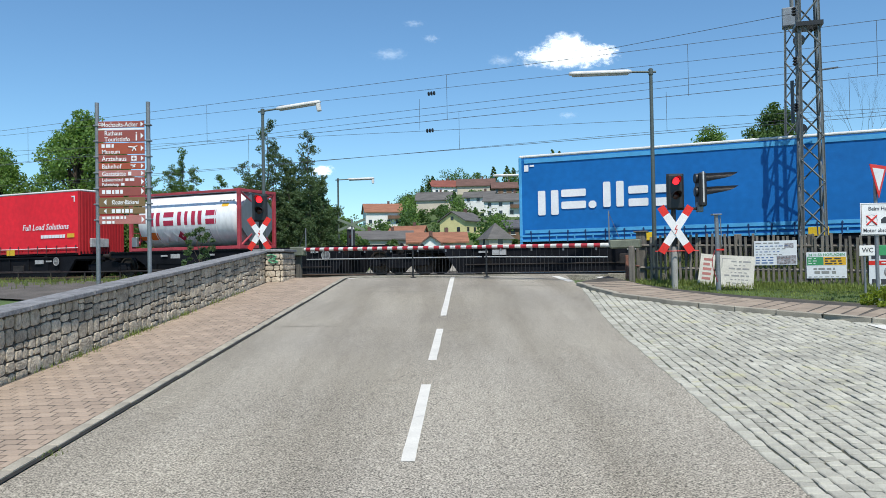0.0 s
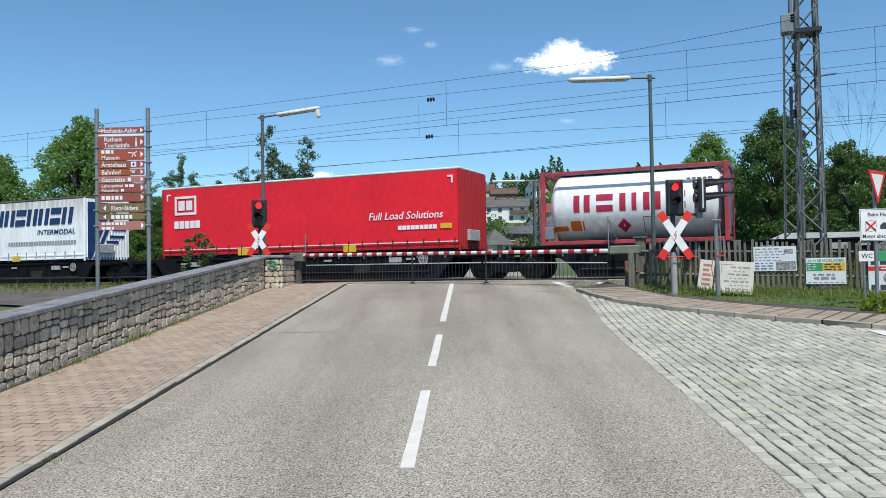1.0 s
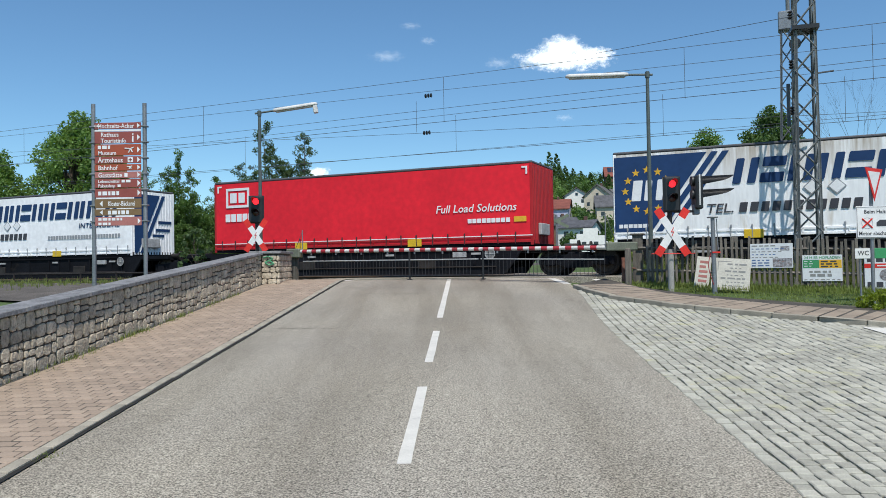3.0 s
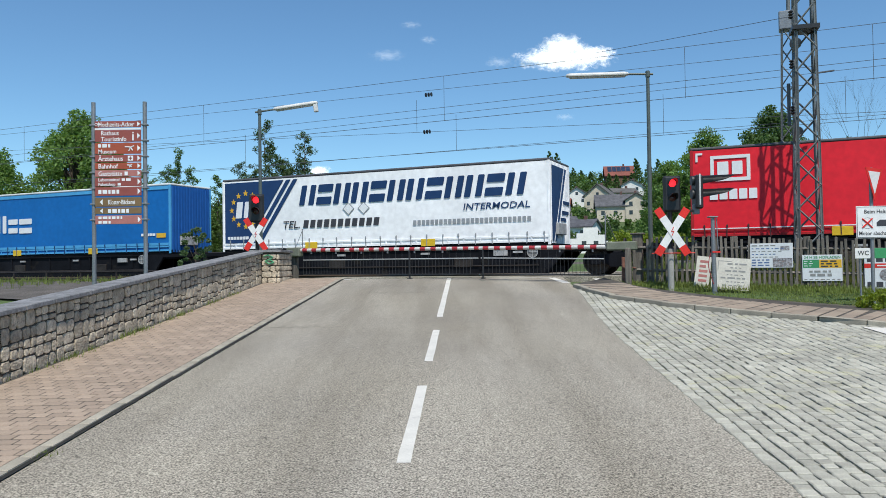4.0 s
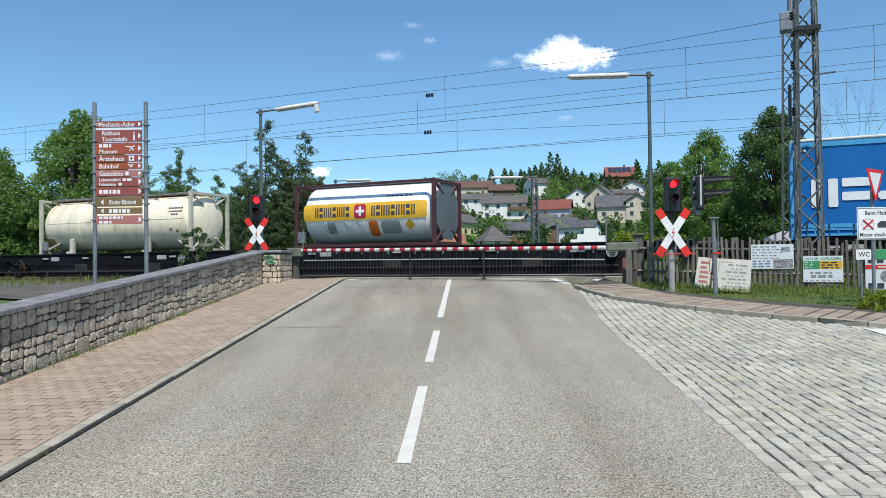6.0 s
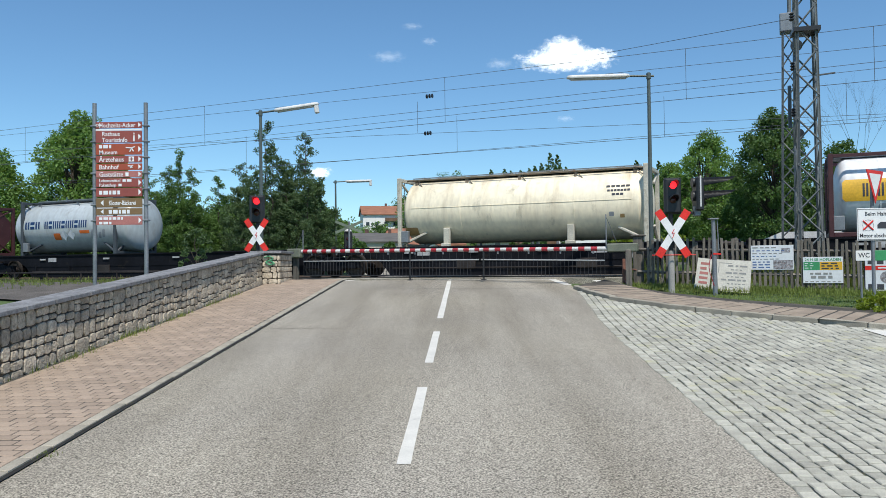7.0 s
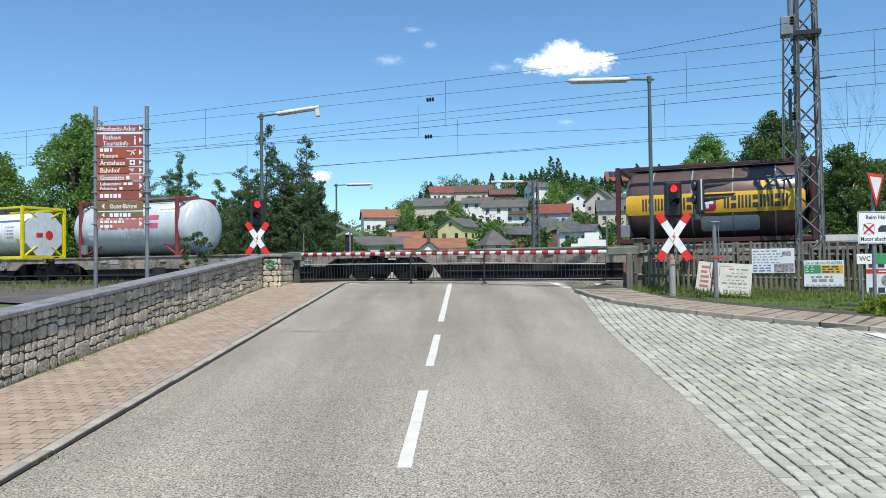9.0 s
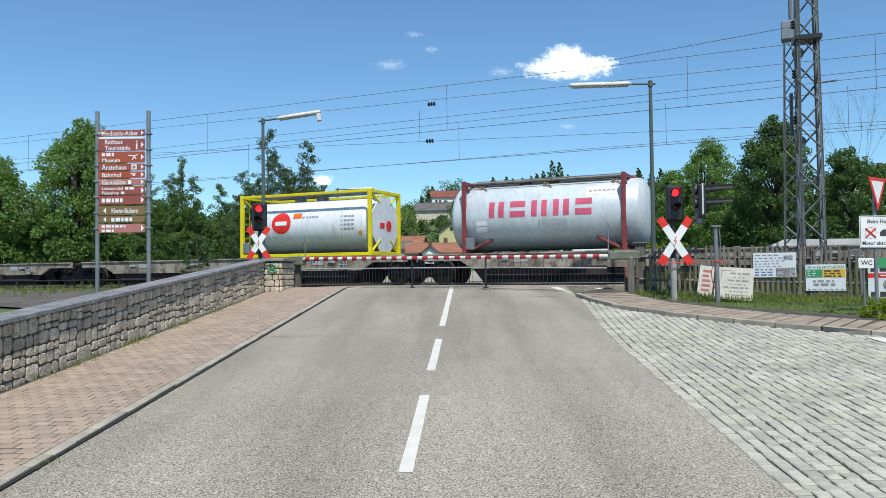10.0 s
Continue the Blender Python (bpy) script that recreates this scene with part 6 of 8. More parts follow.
# small track signal across the rails
ob = thing("railway_signal", pose(-5.1, 42.0, -0.3), "small dark railway signal on a short post", "railway signal")
part("post", one_rod((0, 0, 0), (0, 0, 1.6), 0.06, seg=10), M["galv"], ob)
part("signal_head", one_box(-0.22, 0.22, -0.1, 0.12, 1.35, 2.6, 0.05), M["black"], ob)
for z in (1.75, 2.2):
    part("lens", shift(lathe(bmesh.new(), [(-0.03, 0.0), (-0.02, 0.08), (0, 0.1)], 14, "y"), 0, -0.11, z), M["black_lens"], ob)
part("cap", shift(lathe(bmesh.new(), [(0, 0.2), (0.08, 0.17), (0.14, 0.05)], 14, "z"), 0, 0, 2.6), M["lamp_shell"], ob, "pale domed cap")


# ---- shed behind the fence ----
def shed():
    x, y = on_track(2.4, 37.5)
    ob = thing("shed", pose(x, y, -0.3, 0, 0, -TRACK), "low dark shed with a flat white roof behind the tracks", "shed")
    part("wall", one_box(-3.0, 4.5, -1.5, 2.5, 0, 1.5), M["slate"], ob)
    part("roof", prism(bmesh.new(), [(-3.4, 1.5), (4.9, 1.5), (4.9, 1.62), (4.4, 1.85), (-2.7, 1.95), (-3.4, 1.66)], -1.9, 2.8), M["roof_white"], ob, "pale sheet roof")
    for k in range(4):
        part("window", one_box(-2.4 + k * 1.7, -1.5 + k * 1.7, -1.52, -1.49, 0.6, 1.25), M["pane"], ob)


M["slate"] = stuff("slate", (0.10, 0.10, 0.11), rough=0.7, var=0.3, scale=1.0, fine=8, bump=0.2, spread=0.15)
M["pane"] = stuff("far_pane", (0.035, 0.045, 0.055), rough=0.1, var=0.2, bump=0)
shed()


# ---- houses on the hillside ----
M["render_white"] = stuff("render_white", (0.80, 0.79, 0.76), rough=0.9, var=0.06, scale=0.3, fine=3, bump=0)
M["render_cream"] = stuff("render_cream", (0.58, 0.51, 0.41), rough=0.9, var=0.08, scale=0.3, fine=3, bump=0)
M["render_yellow"] = stuff("render_yellow", (0.68, 0.62, 0.30), rough=0.9, var=0.06, scale=0.3, fine=3, bump=0)
M["render_lilac"] = stuff("render_lilac", (0.50, 0.48, 0.62), rough=0.9, var=0.06, scale=0.3, fine=3, bump=0)
M["timber"] = stuff("timber_clad", (0.17, 0.10, 0.06), rough=0.8, var=0.2, scale=0.5, fine=5, bump=0)
M["tile_orange"] = stuff("tile_orange", (0.30, 0.13, 0.075), rough=0.8, var=0.2, scale=0.4, fine=4, bump=0.2, stretch=(1, 3, 3))
M["tile_red"] = stuff("tile_red", (0.23, 0.07, 0.05), rough=0.8, var=0.2, scale=0.4, fine=4, bump=0.2, stretch=(1, 3, 3))
M["tile_brown"] = stuff("tile_brown", (0.14, 0.075, 0.06), rough=0.8, var=0.2, scale=0.4, fine=4, bump=0.2, stretch=(1, 3, 3))
M["tile_grey"] = stuff("tile_grey", (0.125, 0.118, 0.112), rough=0.8, var=0.22, scale=0.4, fine=4, bump=0.2, stretch=(1, 3, 3))
M["solar"] = stuff("solar_panel", (0.03, 0.045, 0.08), rough=0.2, var=0.2, scale=1, fine=4, bump=0)
HOUSES = []


def house(x, y, z, w, d, eave, ridge, rot, wall, roof, label, hip=False, balcony=False, solar=False, rows=None, plain=False):
    ob = thing("house", pose(x, y, z + 0.5, 0, 0, rot), label, "house", "village houses")
    HOUSES.append((x, y, max(w, d)))
    hw, hd = w / 2, d / 2
    bm = bmesh.new()
    if hip:
        box(bm, -hw, hw, -hd, hd, -3, eave)
    else:
        a = [bm.verts.new((-hw, yy, zz)) for yy, zz in ((-hd, -3), (hd, -3), (hd, eave), (0, ridge - 0.1), (-hd, eave))]
        b = [bm.verts.new((hw, v.co.y, v.co.z)) for v in a]
        bm.faces.new(a), bm.faces.new(b)
        for i in range(5):
            bm.faces.new((a[i], a[(i + 1) % 5], b[(i + 1) % 5], b[i]))
        bmesh.ops.recalc_face_normals(bm, faces=bm.faces[:])
    part("wall", bm, wall, ob)
    o = 0.55
    bm = bmesh.new()
    if hip:
        v = [bm.verts.new(p) for p in ((-hw - o, -hd - o, eave - 0.2), (hw + o, -hd - o, eave - 0.2), (hw + o, hd + o, eave - 0.2), (-hw - o, hd + o, eave - 0.2))]
        t = bm.verts.new((0, 0, ridge))
        for i in range(4):
            bm.faces.new((v[i], v[(i + 1) % 4], t))
        bm.faces.new(list(reversed(v)))
        part("roof", bm, roof, ob)
    else:
        k = (ridge - eave) / hd
        for s in (-1, 1):
            bm = bmesh.new()
            q = [(-hw - o, 0, ridge), (hw + o, 0, ridge), (hw + o, s * (hd + o), eave - k * o), (-hw - o, s * (hd + o), eave - k * o)]
            lo = [bm.verts.new(p) for p in q]
            hi = [bm.verts.new((p[0], p[1], p[2] + 0.28)) for p in q]
            bm.faces.new(lo), bm.faces.new(hi)
            for i in range(4):
                bm.faces.new((lo[i], lo[(i + 1) % 4], hi[(i + 1) % 4], hi[i]))
            bmesh.ops.recalc_face_normals(bm, faces=bm.faces[:])
            rf = part("roof", bm, roof, ob)
            if s < 0 and solar:
                ang = math.degrees(math.atan(k))
                for c in range(5):
                    bm = one_box(-hw + 1 + c * 1.9, -hw + 2.7 + c * 1.9, -hd * 0.9, -hd * 0.15, 0, 0.06)
                    bmesh.ops.transform(bm, matrix=Matrix.Translation((0, 0, ridge + 0.32)) @ pose(0, 0, 0, ang), verts=bm.verts[:])
                    part("solar_panel", bm, M["solar"], rf)
        part("chimney", one_box(hw * 0.3, hw * 0.3 + 0.7, -0.2, 0.5, ridge - 0.8, ridge + 1.1), M["tile_brown"], ob)
    if plain:
        return ob
    n = max(1, int(eave / 2.5)) if rows is None else rows
    for r in range(n):
        z0 = 0.9 + r * 2.6
        for side in (-1, 1):
            for k in range(max(1, int(w / 3))):
                xx = -hw + (k + 0.5) * w / max(1, int(w / 3))
                pane = part("window", one_box(xx - 0.55, xx + 0.55, side * hd - 0.04, side * hd + 0.04, z0, z0 + 1.25), M["pane"], ob, "dark pane")
                part("sill", one_box(xx - 0.68, xx + 0.68, side * (hd + 0.05) - 0.06, side * (hd + 0.05) + 0.06, z0 - 0.12, z0 - 0.01), M["render_white"], pane)
            for k in range(max(1, int(d / 3))):
                yy = -hd + (k + 0.5) * d / max(1, int(d / 3))
                part("window", one_box(side * hw - 0.04, side * hw + 0.04, yy - 0.5, yy + 0.5, z0, z0 + 1.25), M["pane"], ob, "dark pane")
    if not hip and ridge - eave > 2:
        for side in (-1, 1):
            part("window", one_box(side * hw - 0.04, side * hw + 0.04, -0.45, 0.45, eave + 0.1, eave + 1.1), M["pane"], ob, "dark pane")
    if balcony:
        part("balcony", one_box(hw * 0.2, hw + 0.6, -hd - 1.1, -hd - 0.05, eave - 2.4, eave - 1.3), M["timber"], ob, "brown timber balcony")
    return ob


house(-21.0, 260, 12.0, 12, 9, 4.8, 7.5, 12, M["render_white"], M["tile_orange"], "white two-storey house with an orange tile roof and balcony", balcony=True)
house(-9.5, 200, 4.3, 8.5, 7, 2.6, 4.8, -12, M["render_cream"], M["tile_orange"], "low house with an orange tile roof")
house(-1.9, 165, 1.1, 12, 8, 3.0, 4.9, 3, M["render_cream"], M["tile_orange"], "long low house with an orange tile roof")
house(-2.9, 158, 1.0, 4, 4, 2.6, 4.2, 88, M["render_white"], M["tile_brown"], "small white gabled house")
house(4.6, 212, 7.0, 10.5, 7.8, 3.9, 6.2, 58, M["render_yellow"], M["tile_grey"], "pale yellow gabled house with a grey roof")
house(-14.2, 175, 3.2, 13, 8, 2.0, 3.7, 4, M["render_cream"], M["tile_grey"], "low house with a dark grey roof", plain=True)
house(-19.5, 185, 4.2, 8, 8, 1.6, 3.2, -20, M["render_white"], M["tile_grey"], "small house with a grey roof", plain=True)
house(-0.6, 320, 27.0, 11, 8, 3.6, 6.2, 14, M["render_white"], M["tile_red"], "white house with a dark red roof on the ridge")
house(12.9, 320, 28.2, 15, 8, 2.6, 5.4, -4, M["render_cream"], M["tile_brown"], "long house with a red-brown roof on the ridge", plain=True)
house(-3.6, 275, 19.5, 12, 8, 2.2, 4.9, -8, M["render_cream"], M["tile_grey"], "house with a broad grey roof", plain=True)
house(19.9, 250, 13.7, 14, 9, 5.2, 7.6, -8, M["render_white"], M["tile_grey"], "white house with a weathered grey roof and terrace", balcony=True)
house(22.9, 300, 25.0, 9.5, 7, 2.8, 5.0, 0, M["timber"], M["tile_brown"], "timber-clad house with a brown roof")
house(33.9, 240, 12.0, 11, 9, 4.2, 7.0, -16, M["render_lilac"], M["tile_red"], "lilac house with a red roof")
house(48.6, 280, 19.9, 10, 8.4, 3.4, 6.1, 80, M["render_white"], M["tile_grey"], "white gabled house with a grey roof")
house(53.8, 263, 15.0, 11, 9, 6.6, 10.4, 66, M["render_cream"], M["tile_grey"], "tall cream gabled house")
house(52.3, 236, 12.7, 11, 8, 3.8, 7.1, -8, M["render_cream"], M["slate"], "cream house with a slate roof")
house(58.4, 234, 12.7, 7, 6.5, 5.2, 7.2, 78, M["render_cream"], M["slate"], "cream gabled wing with a slate roof")
house(73.9, 300, 25.6, 9, 8, 3.0, 5.0, 68, M["render_white"], M["tile_grey"], "small white gabled house high on the slope")
house(66.0, 285, 22.0, 9, 7, 2.6, 4.2, 10, M["render_cream"], M["tile_grey"], "low house with a grey roof among trees")
house(10.2, 160, 2.4, 5, 5, 2.2, 5.4, 20, M["render_cream"], M["tile_grey"], "small pavilion with a grey pyramid roof", hip=True)
house(29.2, 200, 6.4, 10, 7, 3.0, 4.9, 8, M["timber"], M["slate"], "dark half-timbered house with a slate roof")
house(75.1, 330, 32.6, 11.5, 9, 3.2, 7.2, -6, M["timber"], M["tile_red"], "house with solar panels on a red roof at the crest", solar=True, plain=True)
house(37.0, 305, 26.6, 8, 7, 4.2, 6.2, 20, M["render_white"], M["tile_grey"], "white house near the crest")
house(11.8, 262, 19.0, 10, 6, 2.4, 4.2, -14, M["render_white"], M["tile_grey"], "low house with a pale grey roof")
house(18.6, 195, 5.5, 9, 7, 2.6, 4.4, 14, M["timber"], M["slate"], "dark house with a slate roof")
house(65.6, 120, 11.0, 9, 7, 2.2, 3.9, 0, M["render_cream"], M["tile_grey"], "house with a grey roof behind the trees")
house(32.6, 185, 5.0, 8, 7, 3.0, 4.6, -30, M["render_white"], M["slate"], "white house with a dark roof")
house(28.5, 225, 9.8, 8, 6, 2.4, 4.0, 20, M["render_white"], M["tile_grey"], "low white house with a grey roof")


def stepped_house():
    ob = thing("house", pose(28.5, 150, 1.9), "white house with a stepped gable", "house", "village houses")
    pts = [(-4.0, 0), (4.0, 0), (4.0, 2.4), (2.7, 2.4), (2.7, 3.6), (1.4, 3.6), (1.4, 5.0), (-1.4, 5.0), (-1.4, 3.9), (-2.7, 3.9), (-2.7, 2.9), (-4.0, 2.9)]
    part("wall", prism(bmesh.new(), [(x, z) for x, z in pts], -0.4, 0.0), M["render_white"], ob)
    part("body", one_box(-3.6, 3.6, 0.0, 8, 0, 2.3), M["render_white"], ob)
    for x in (-1.3, 1.0):
        part("window", one_box(x - 0.45, x + 0.45, -0.44, -0.38, 0.7, 2.4), M["pane"], ob)
    HOUSES.append((28.5, 150, 9))


stepped_house()


# ---- trees ----
def leaf_mesh(name, centres, radii, per, size, rng, material, parent=None, flat=0.75):
    """Many small leaf faces gathered in clumps."""
    C, R = np.array(centres), np.array(radii)
    n = len(C) * per
    c, r = np.repeat(C, per, 0), np.repeat(R, per)
    d = rng.normal(size=(n, 3))
    d /= np.linalg.norm(d, axis=1)[:, None]
    p = c + d * (r * rng.uniform(0.25, 1.0, n) ** 0.6)[:, None] * np.array([1, 1, flat])
    a = rng.normal(size=(n, 3)) + d * 0.3
    a /= np.linalg.norm(a, axis=1)[:, None]
    b = np.cross(a, rng.normal(size=(n, 3)))
    b /= np.linalg.norm(b, axis=1)[:, None]
    s = (size * rng.uniform(0.6, 1.3, n))[:, None]
    v = np.stack([p - a * s, p + b * s * 0.55, p + a * s, p - b * s * 0.55], 1).reshape(-1, 3)
    me = bpy.data.meshes.new(name)
    me.from_pydata(v.tolist(), [], np.arange(n * 4).reshape(-1, 4).tolist())
    me.materials.append(material)
    ob = new(name, me)
    if parent:
        ob.parent = parent
    return ob


M["leaf_fresh"] = leafy("leaf_fresh", (0.175, 0.29, 0.08))
M["leaf_dark"] = leafy("leaf_dark", (0.095, 0.165, 0.053))
M["leaf_mid"] = leafy("leaf_mid", (0.12, 0.21, 0.058))
M["leaf_lime"] = leafy("leaf_lime", (0.21, 0.27, 0.03))
M["leaf_grey"] = leafy("leaf_grey", (0.105, 0.165, 0.075))
M["bark"] = stuff("bark", (0.10, 0.08, 0.06), rough=0.95, var=0.3, scale=2, fine=20, bump=0.6, depth=0.03)


def tree(x, y, h, r, material, label, seed, clumps=60, per=90, leaf=0.16, low=0.15, sparse=1.0, name="tree", flat=1.0, trunk=None):
    rng, rn = np.random.default_rng(seed), random.Random(seed)
    zb = level(x, y) - 0.25
    ob = thing(name, pose(x, y, zb), label, "tree" if name == "tree" else "shrub")
    bm = bmesh.new()
    tr = trunk or h * 0.022
    lean = Vector((rn.uniform(-0.05, 0.05), rn.uniform(-0.05, 0.05), 1))
    stem = [lean * (h * 0.9 * k / 6) + Vector((rn.uniform(-1, 1), rn.uniform(-1, 1), 0)) * 0.03 * h * (k > 0) for k in range(7)]
    for k in range(6):
        rod(bm, stem[k], stem[k + 1], tr * (1 - k / 6.6), tr * (1 - (k + 1) / 6.6), seg=7, caps=False)
    C, R = [], []
    for i in range(clumps):
        f = low + (1 - low) * (i + 0.5) / clumps
        base = stem[min(5, int(f * 6))].lerp(stem[min(6, int(f * 6) + 1)], f * 6 % 1)
        w = r * (math.sin(math.pi * min(1, (f - low) / (1 - low) * 0.80 + 0.18)) ** 0.75)
        a = i * 2.4 + rn.uniform(-0.5, 0.5)
        q = w * rn.uniform(0.25, 1.0) ** 0.6
        tip = Vector((base.x + q * math.cos(a), base.y + q * math.sin(a), h * f + rn.uniform(-0.05, 0.05) * h))
        if i % 2 == 0:
            s = stem[min(6, max(1, int(f * 6 - 0.8)))]
            m = s.lerp(tip, 0.55) + Vector((0, 0, 0.04 * h))
            rod(bm, s, m, tr * 0.34, tr * 0.2, seg=5, caps=False), rod(bm, m, tip, tr * 0.2, tr * 0.05, seg=5, caps=False)
        C.append(tip), R.append(r * rn.uniform(0.15, 0.30) * sparse)
    part("trunk", bm, M["bark"], ob, smooth=True)
    cr = leaf_mesh("crown", C, R, per, leaf, rng, material, ob, 0.8)
    return ob


tree(-27.0, 47, 7.6, 2.3, M["leaf_fresh"], "bright green leafy tree beyond the tracks", 1, 200, 110, 0.095, sparse=0.95)
tree(-23.0, 48, 9.9, 2.7, M["leaf_fresh"], "tall bright green tree beyond the tracks", 2, 280, 110, 0.10, sparse=0.95)
tree(-31.0, 50, 8.2, 2.6, M["leaf_mid"], "green leafy tree beyond the tracks", 3, 110, 110, 0.105)
tree(-20.4, 49, 7.6, 2.0, M["leaf_mid"], "green leafy tree beyond the tracks", 4, 170, 110, 0.10, sparse=0.95)


def airy_tree(x, y, h, r, material, label, seed, leaders=6, twigs=30, per=36, leaf=0.05):
    """A loose tree of several slender leaders with upswept twigs and small leaf sprays, open towards the top."""
    rng, rn = np.random.default_rng(seed), random.Random(seed)
    ob = thing("tree", pose(x, y, level(x, y) - 0.25), label, "tree", "loose trees beside the tracks")
    bm, C, R = bmesh.new(), [], []
    for k in range(leaders):
        a = k * 2.4 + rn.uniform(-0.4, 0.4)
        q = 0.0 if k == 0 else r * rn.uniform(0.35, 0.8)
        top = h if k == 0 else h * rn.uniform(0.55, 0.9) * (1 - 0.12 * q / r)
        pts = []
        for i in range(8):
            f = i / 7
            b = f ** 0.7
            pts.append(Vector((q * b * math.cos(a) + rn.gauss(0, 0.06) * (i > 0), q * b * math.sin(a) + rn.gauss(0, 0.06) * (i > 0), top * f)))
        w = 0.011 * h * (1 if k == 0 else 0.7)
        for i in range(7):
            rod(bm, pts[i], pts[i + 1], w * (1 - i / 7.4), w * (1 - (i + 1) / 7.4), seg=5, caps=False)
        for i in range(twigs):
            f = 0.12 + 0.88 * (i + rn.random()) / twigs
            j = min(6, int(f * 7))
            p = pts[j].lerp(pts[j + 1], min(1, f * 7 - j))
            b = rn.uniform(0, 6.283)
            L = (0.62 * r * (1 - f) ** 0.7 + 0.16) * rn.uniform(0.55, 1.25)
            d = Vector((math.cos(b), math.sin(b), rn.uniform(0.15, 0.8)))
            e = p + d * L
            rod(bm, p, e, w * 0.22, w * 0.06, seg=4, caps=False)
            for g in (0.45, 0.75, 1.0):
                C.append(p.lerp(e, g) + Vector((rn.gauss(0, 0.06), rn.gauss(0, 0.06), rn.gauss(0, 0.05)))), R.append(rn.uniform(0.13, 0.28) * (1.15 - 0.3 * f))
    part("trunk", bm, M["bark"], ob, smooth=True)
    leaf_mesh("crown", C, R, per, leaf, rng, material, ob, 0.9)
    return ob


LOOSE, SLIM = "loose grey-green willow beside the tracks", "slender green tree beyond the tracks"
airy_tree(-9.55, 42, 8.5, 1.9, M["leaf_grey"], LOOSE, 7, 9, 46)
airy_tree(-7.45, 42.5, 7.9, 1.8, M["leaf_grey"], LOOSE, 8, 8, 46)
airy_tree(-8.5, 43, 6.2, 2.2, M["leaf_grey"], "broad grey-green willow beside the tracks", 18, 10, 32, 30)
airy_tree(-6.6, 42.2, 5.4, 1.3, M["leaf_grey"], "young grey-green tree beside the tracks", 19, 7, 30)
airy_tree(-11.4, 44, 6.4, 1.6, M["leaf_grey"], SLIM, 32, 8, 30)
airy_tree(-13.2, 46, 6.0, 1.6, M["leaf_mid"], SLIM, 17, 8, 30)
airy_tree(-15.2, 45, 7.4, 1.8, M["leaf_mid"], SLIM, 5, 9, 38)
airy_tree(-17.3, 46, 6.7, 1.6, M["leaf_mid"], SLIM, 31, 8, 30)
airy_tree(-10.3, 43, 4.6, 1.5, M["leaf_fresh"], "young bright green tree beside the tracks", 33, 8, 26, 30)
tree(20.3, 60, 9.6, 3.4, M["leaf_fresh"], "broad green tree behind the fence", 9, 170, 120, 0.105, low=0.1, sparse=0.8)
tree(18.0, 62, 7.6, 2.0, M["leaf_mid"], "green tree behind the fence", 10, 110, 110, 0.105, low=0.1, sparse=0.85)
tree(22.3, 52, 9.8, 2.8, M["leaf_dark"], "large dark green tree behind the masts", 11, 260, 120, 0.10, low=0.1, sparse=0.9)
tree(26.6, 51, 7.5, 2.7, M["leaf_dark"], "dark green tree behind the masts", 12, 190, 110, 0.10, low=0.06, sparse=0.95)
tree(31.0, 54, 7.2, 2.8, M["leaf_mid"], "green tree behind the masts", 13, 180, 110, 0.10, low=0.06, sparse=0.95)
tree(-7.55, 24.0, 1.95, 0.62, M["leaf_grey"], "wispy shrub behind the stone wall", 14, 34, 45, 0.045, low=0.3, sparse=0.75, name="shrub", trunk=0.02)
tree(8.75, 15.7, 0.62, 0.5, M["leaf_lime"], "yellow-green shrub at the kerb", 15, 40, 60, 0.035, low=0.15, name="shrub", trunk=0.012)
tree(9.4, 15.2, 0.6, 0.45, M["leaf_lime"], "yellow-green shrub at the kerb", 16, 40, 60, 0.035, low=0.15, name="shrub", trunk=0.012)


def thicket(name, spots, material, label, seed, per=260, leaf=0.16):
    rng = np.random.default_rng(seed)
    C, R = [], []
    for x, y, w, h in spots:
        z = level(x, y) - 0.2
        for k in range(int(6 * max(1, h / 2))):
            C.append((x + rng.uniform(-w, w), y + rng.uniform(-0.7, 0.7), z + h * rng.uniform(0.08, 0.95)))
            R.append(0.55 + 0.25 * w * rng.uniform(0.3, 1))
    return tagged(leaf_mesh(name, C, R, per, leaf, rng, material), label, "bushes", kind="stuff")


rr = random.Random(4)
thicket("bushes", [(-33 + i * 1.0, 47.0 + rr.uniform(-1, 1), 1.0, rr.uniform(2.6, 5.0)) for i in range(28)], M["leaf_mid"], "dense green bushes along the far side of the railway", 21, 230, 0.11)
thicket("bushes", [(-30 + i * 2.1, 49 + rr.uniform(-1, 1), 1.2, rr.uniform(3.0, 5.2)) for i in range(11)], M["leaf_dark"], "dark green bushes along the far side of the railway", 22, 230, 0.11)
thicket("bushes", [(15.8 + i * 1.6, 56 + rr.uniform(-1.5, 1.5), 1.2, rr.uniform(2.6, 5.0)) for i in range(12)], M["leaf_mid"], "dense green bushes behind the fence", 23, 230, 0.11)
thicket("bushes", [(12.3 + i * 1.3, 53 + rr.uniform(-1.5, 1.5), 0.9, rr.uniform(1.6, 3.0)) for i in range(4)], M["leaf_lime"], "light green bushes behind the fence", 24, 240, 0.11)


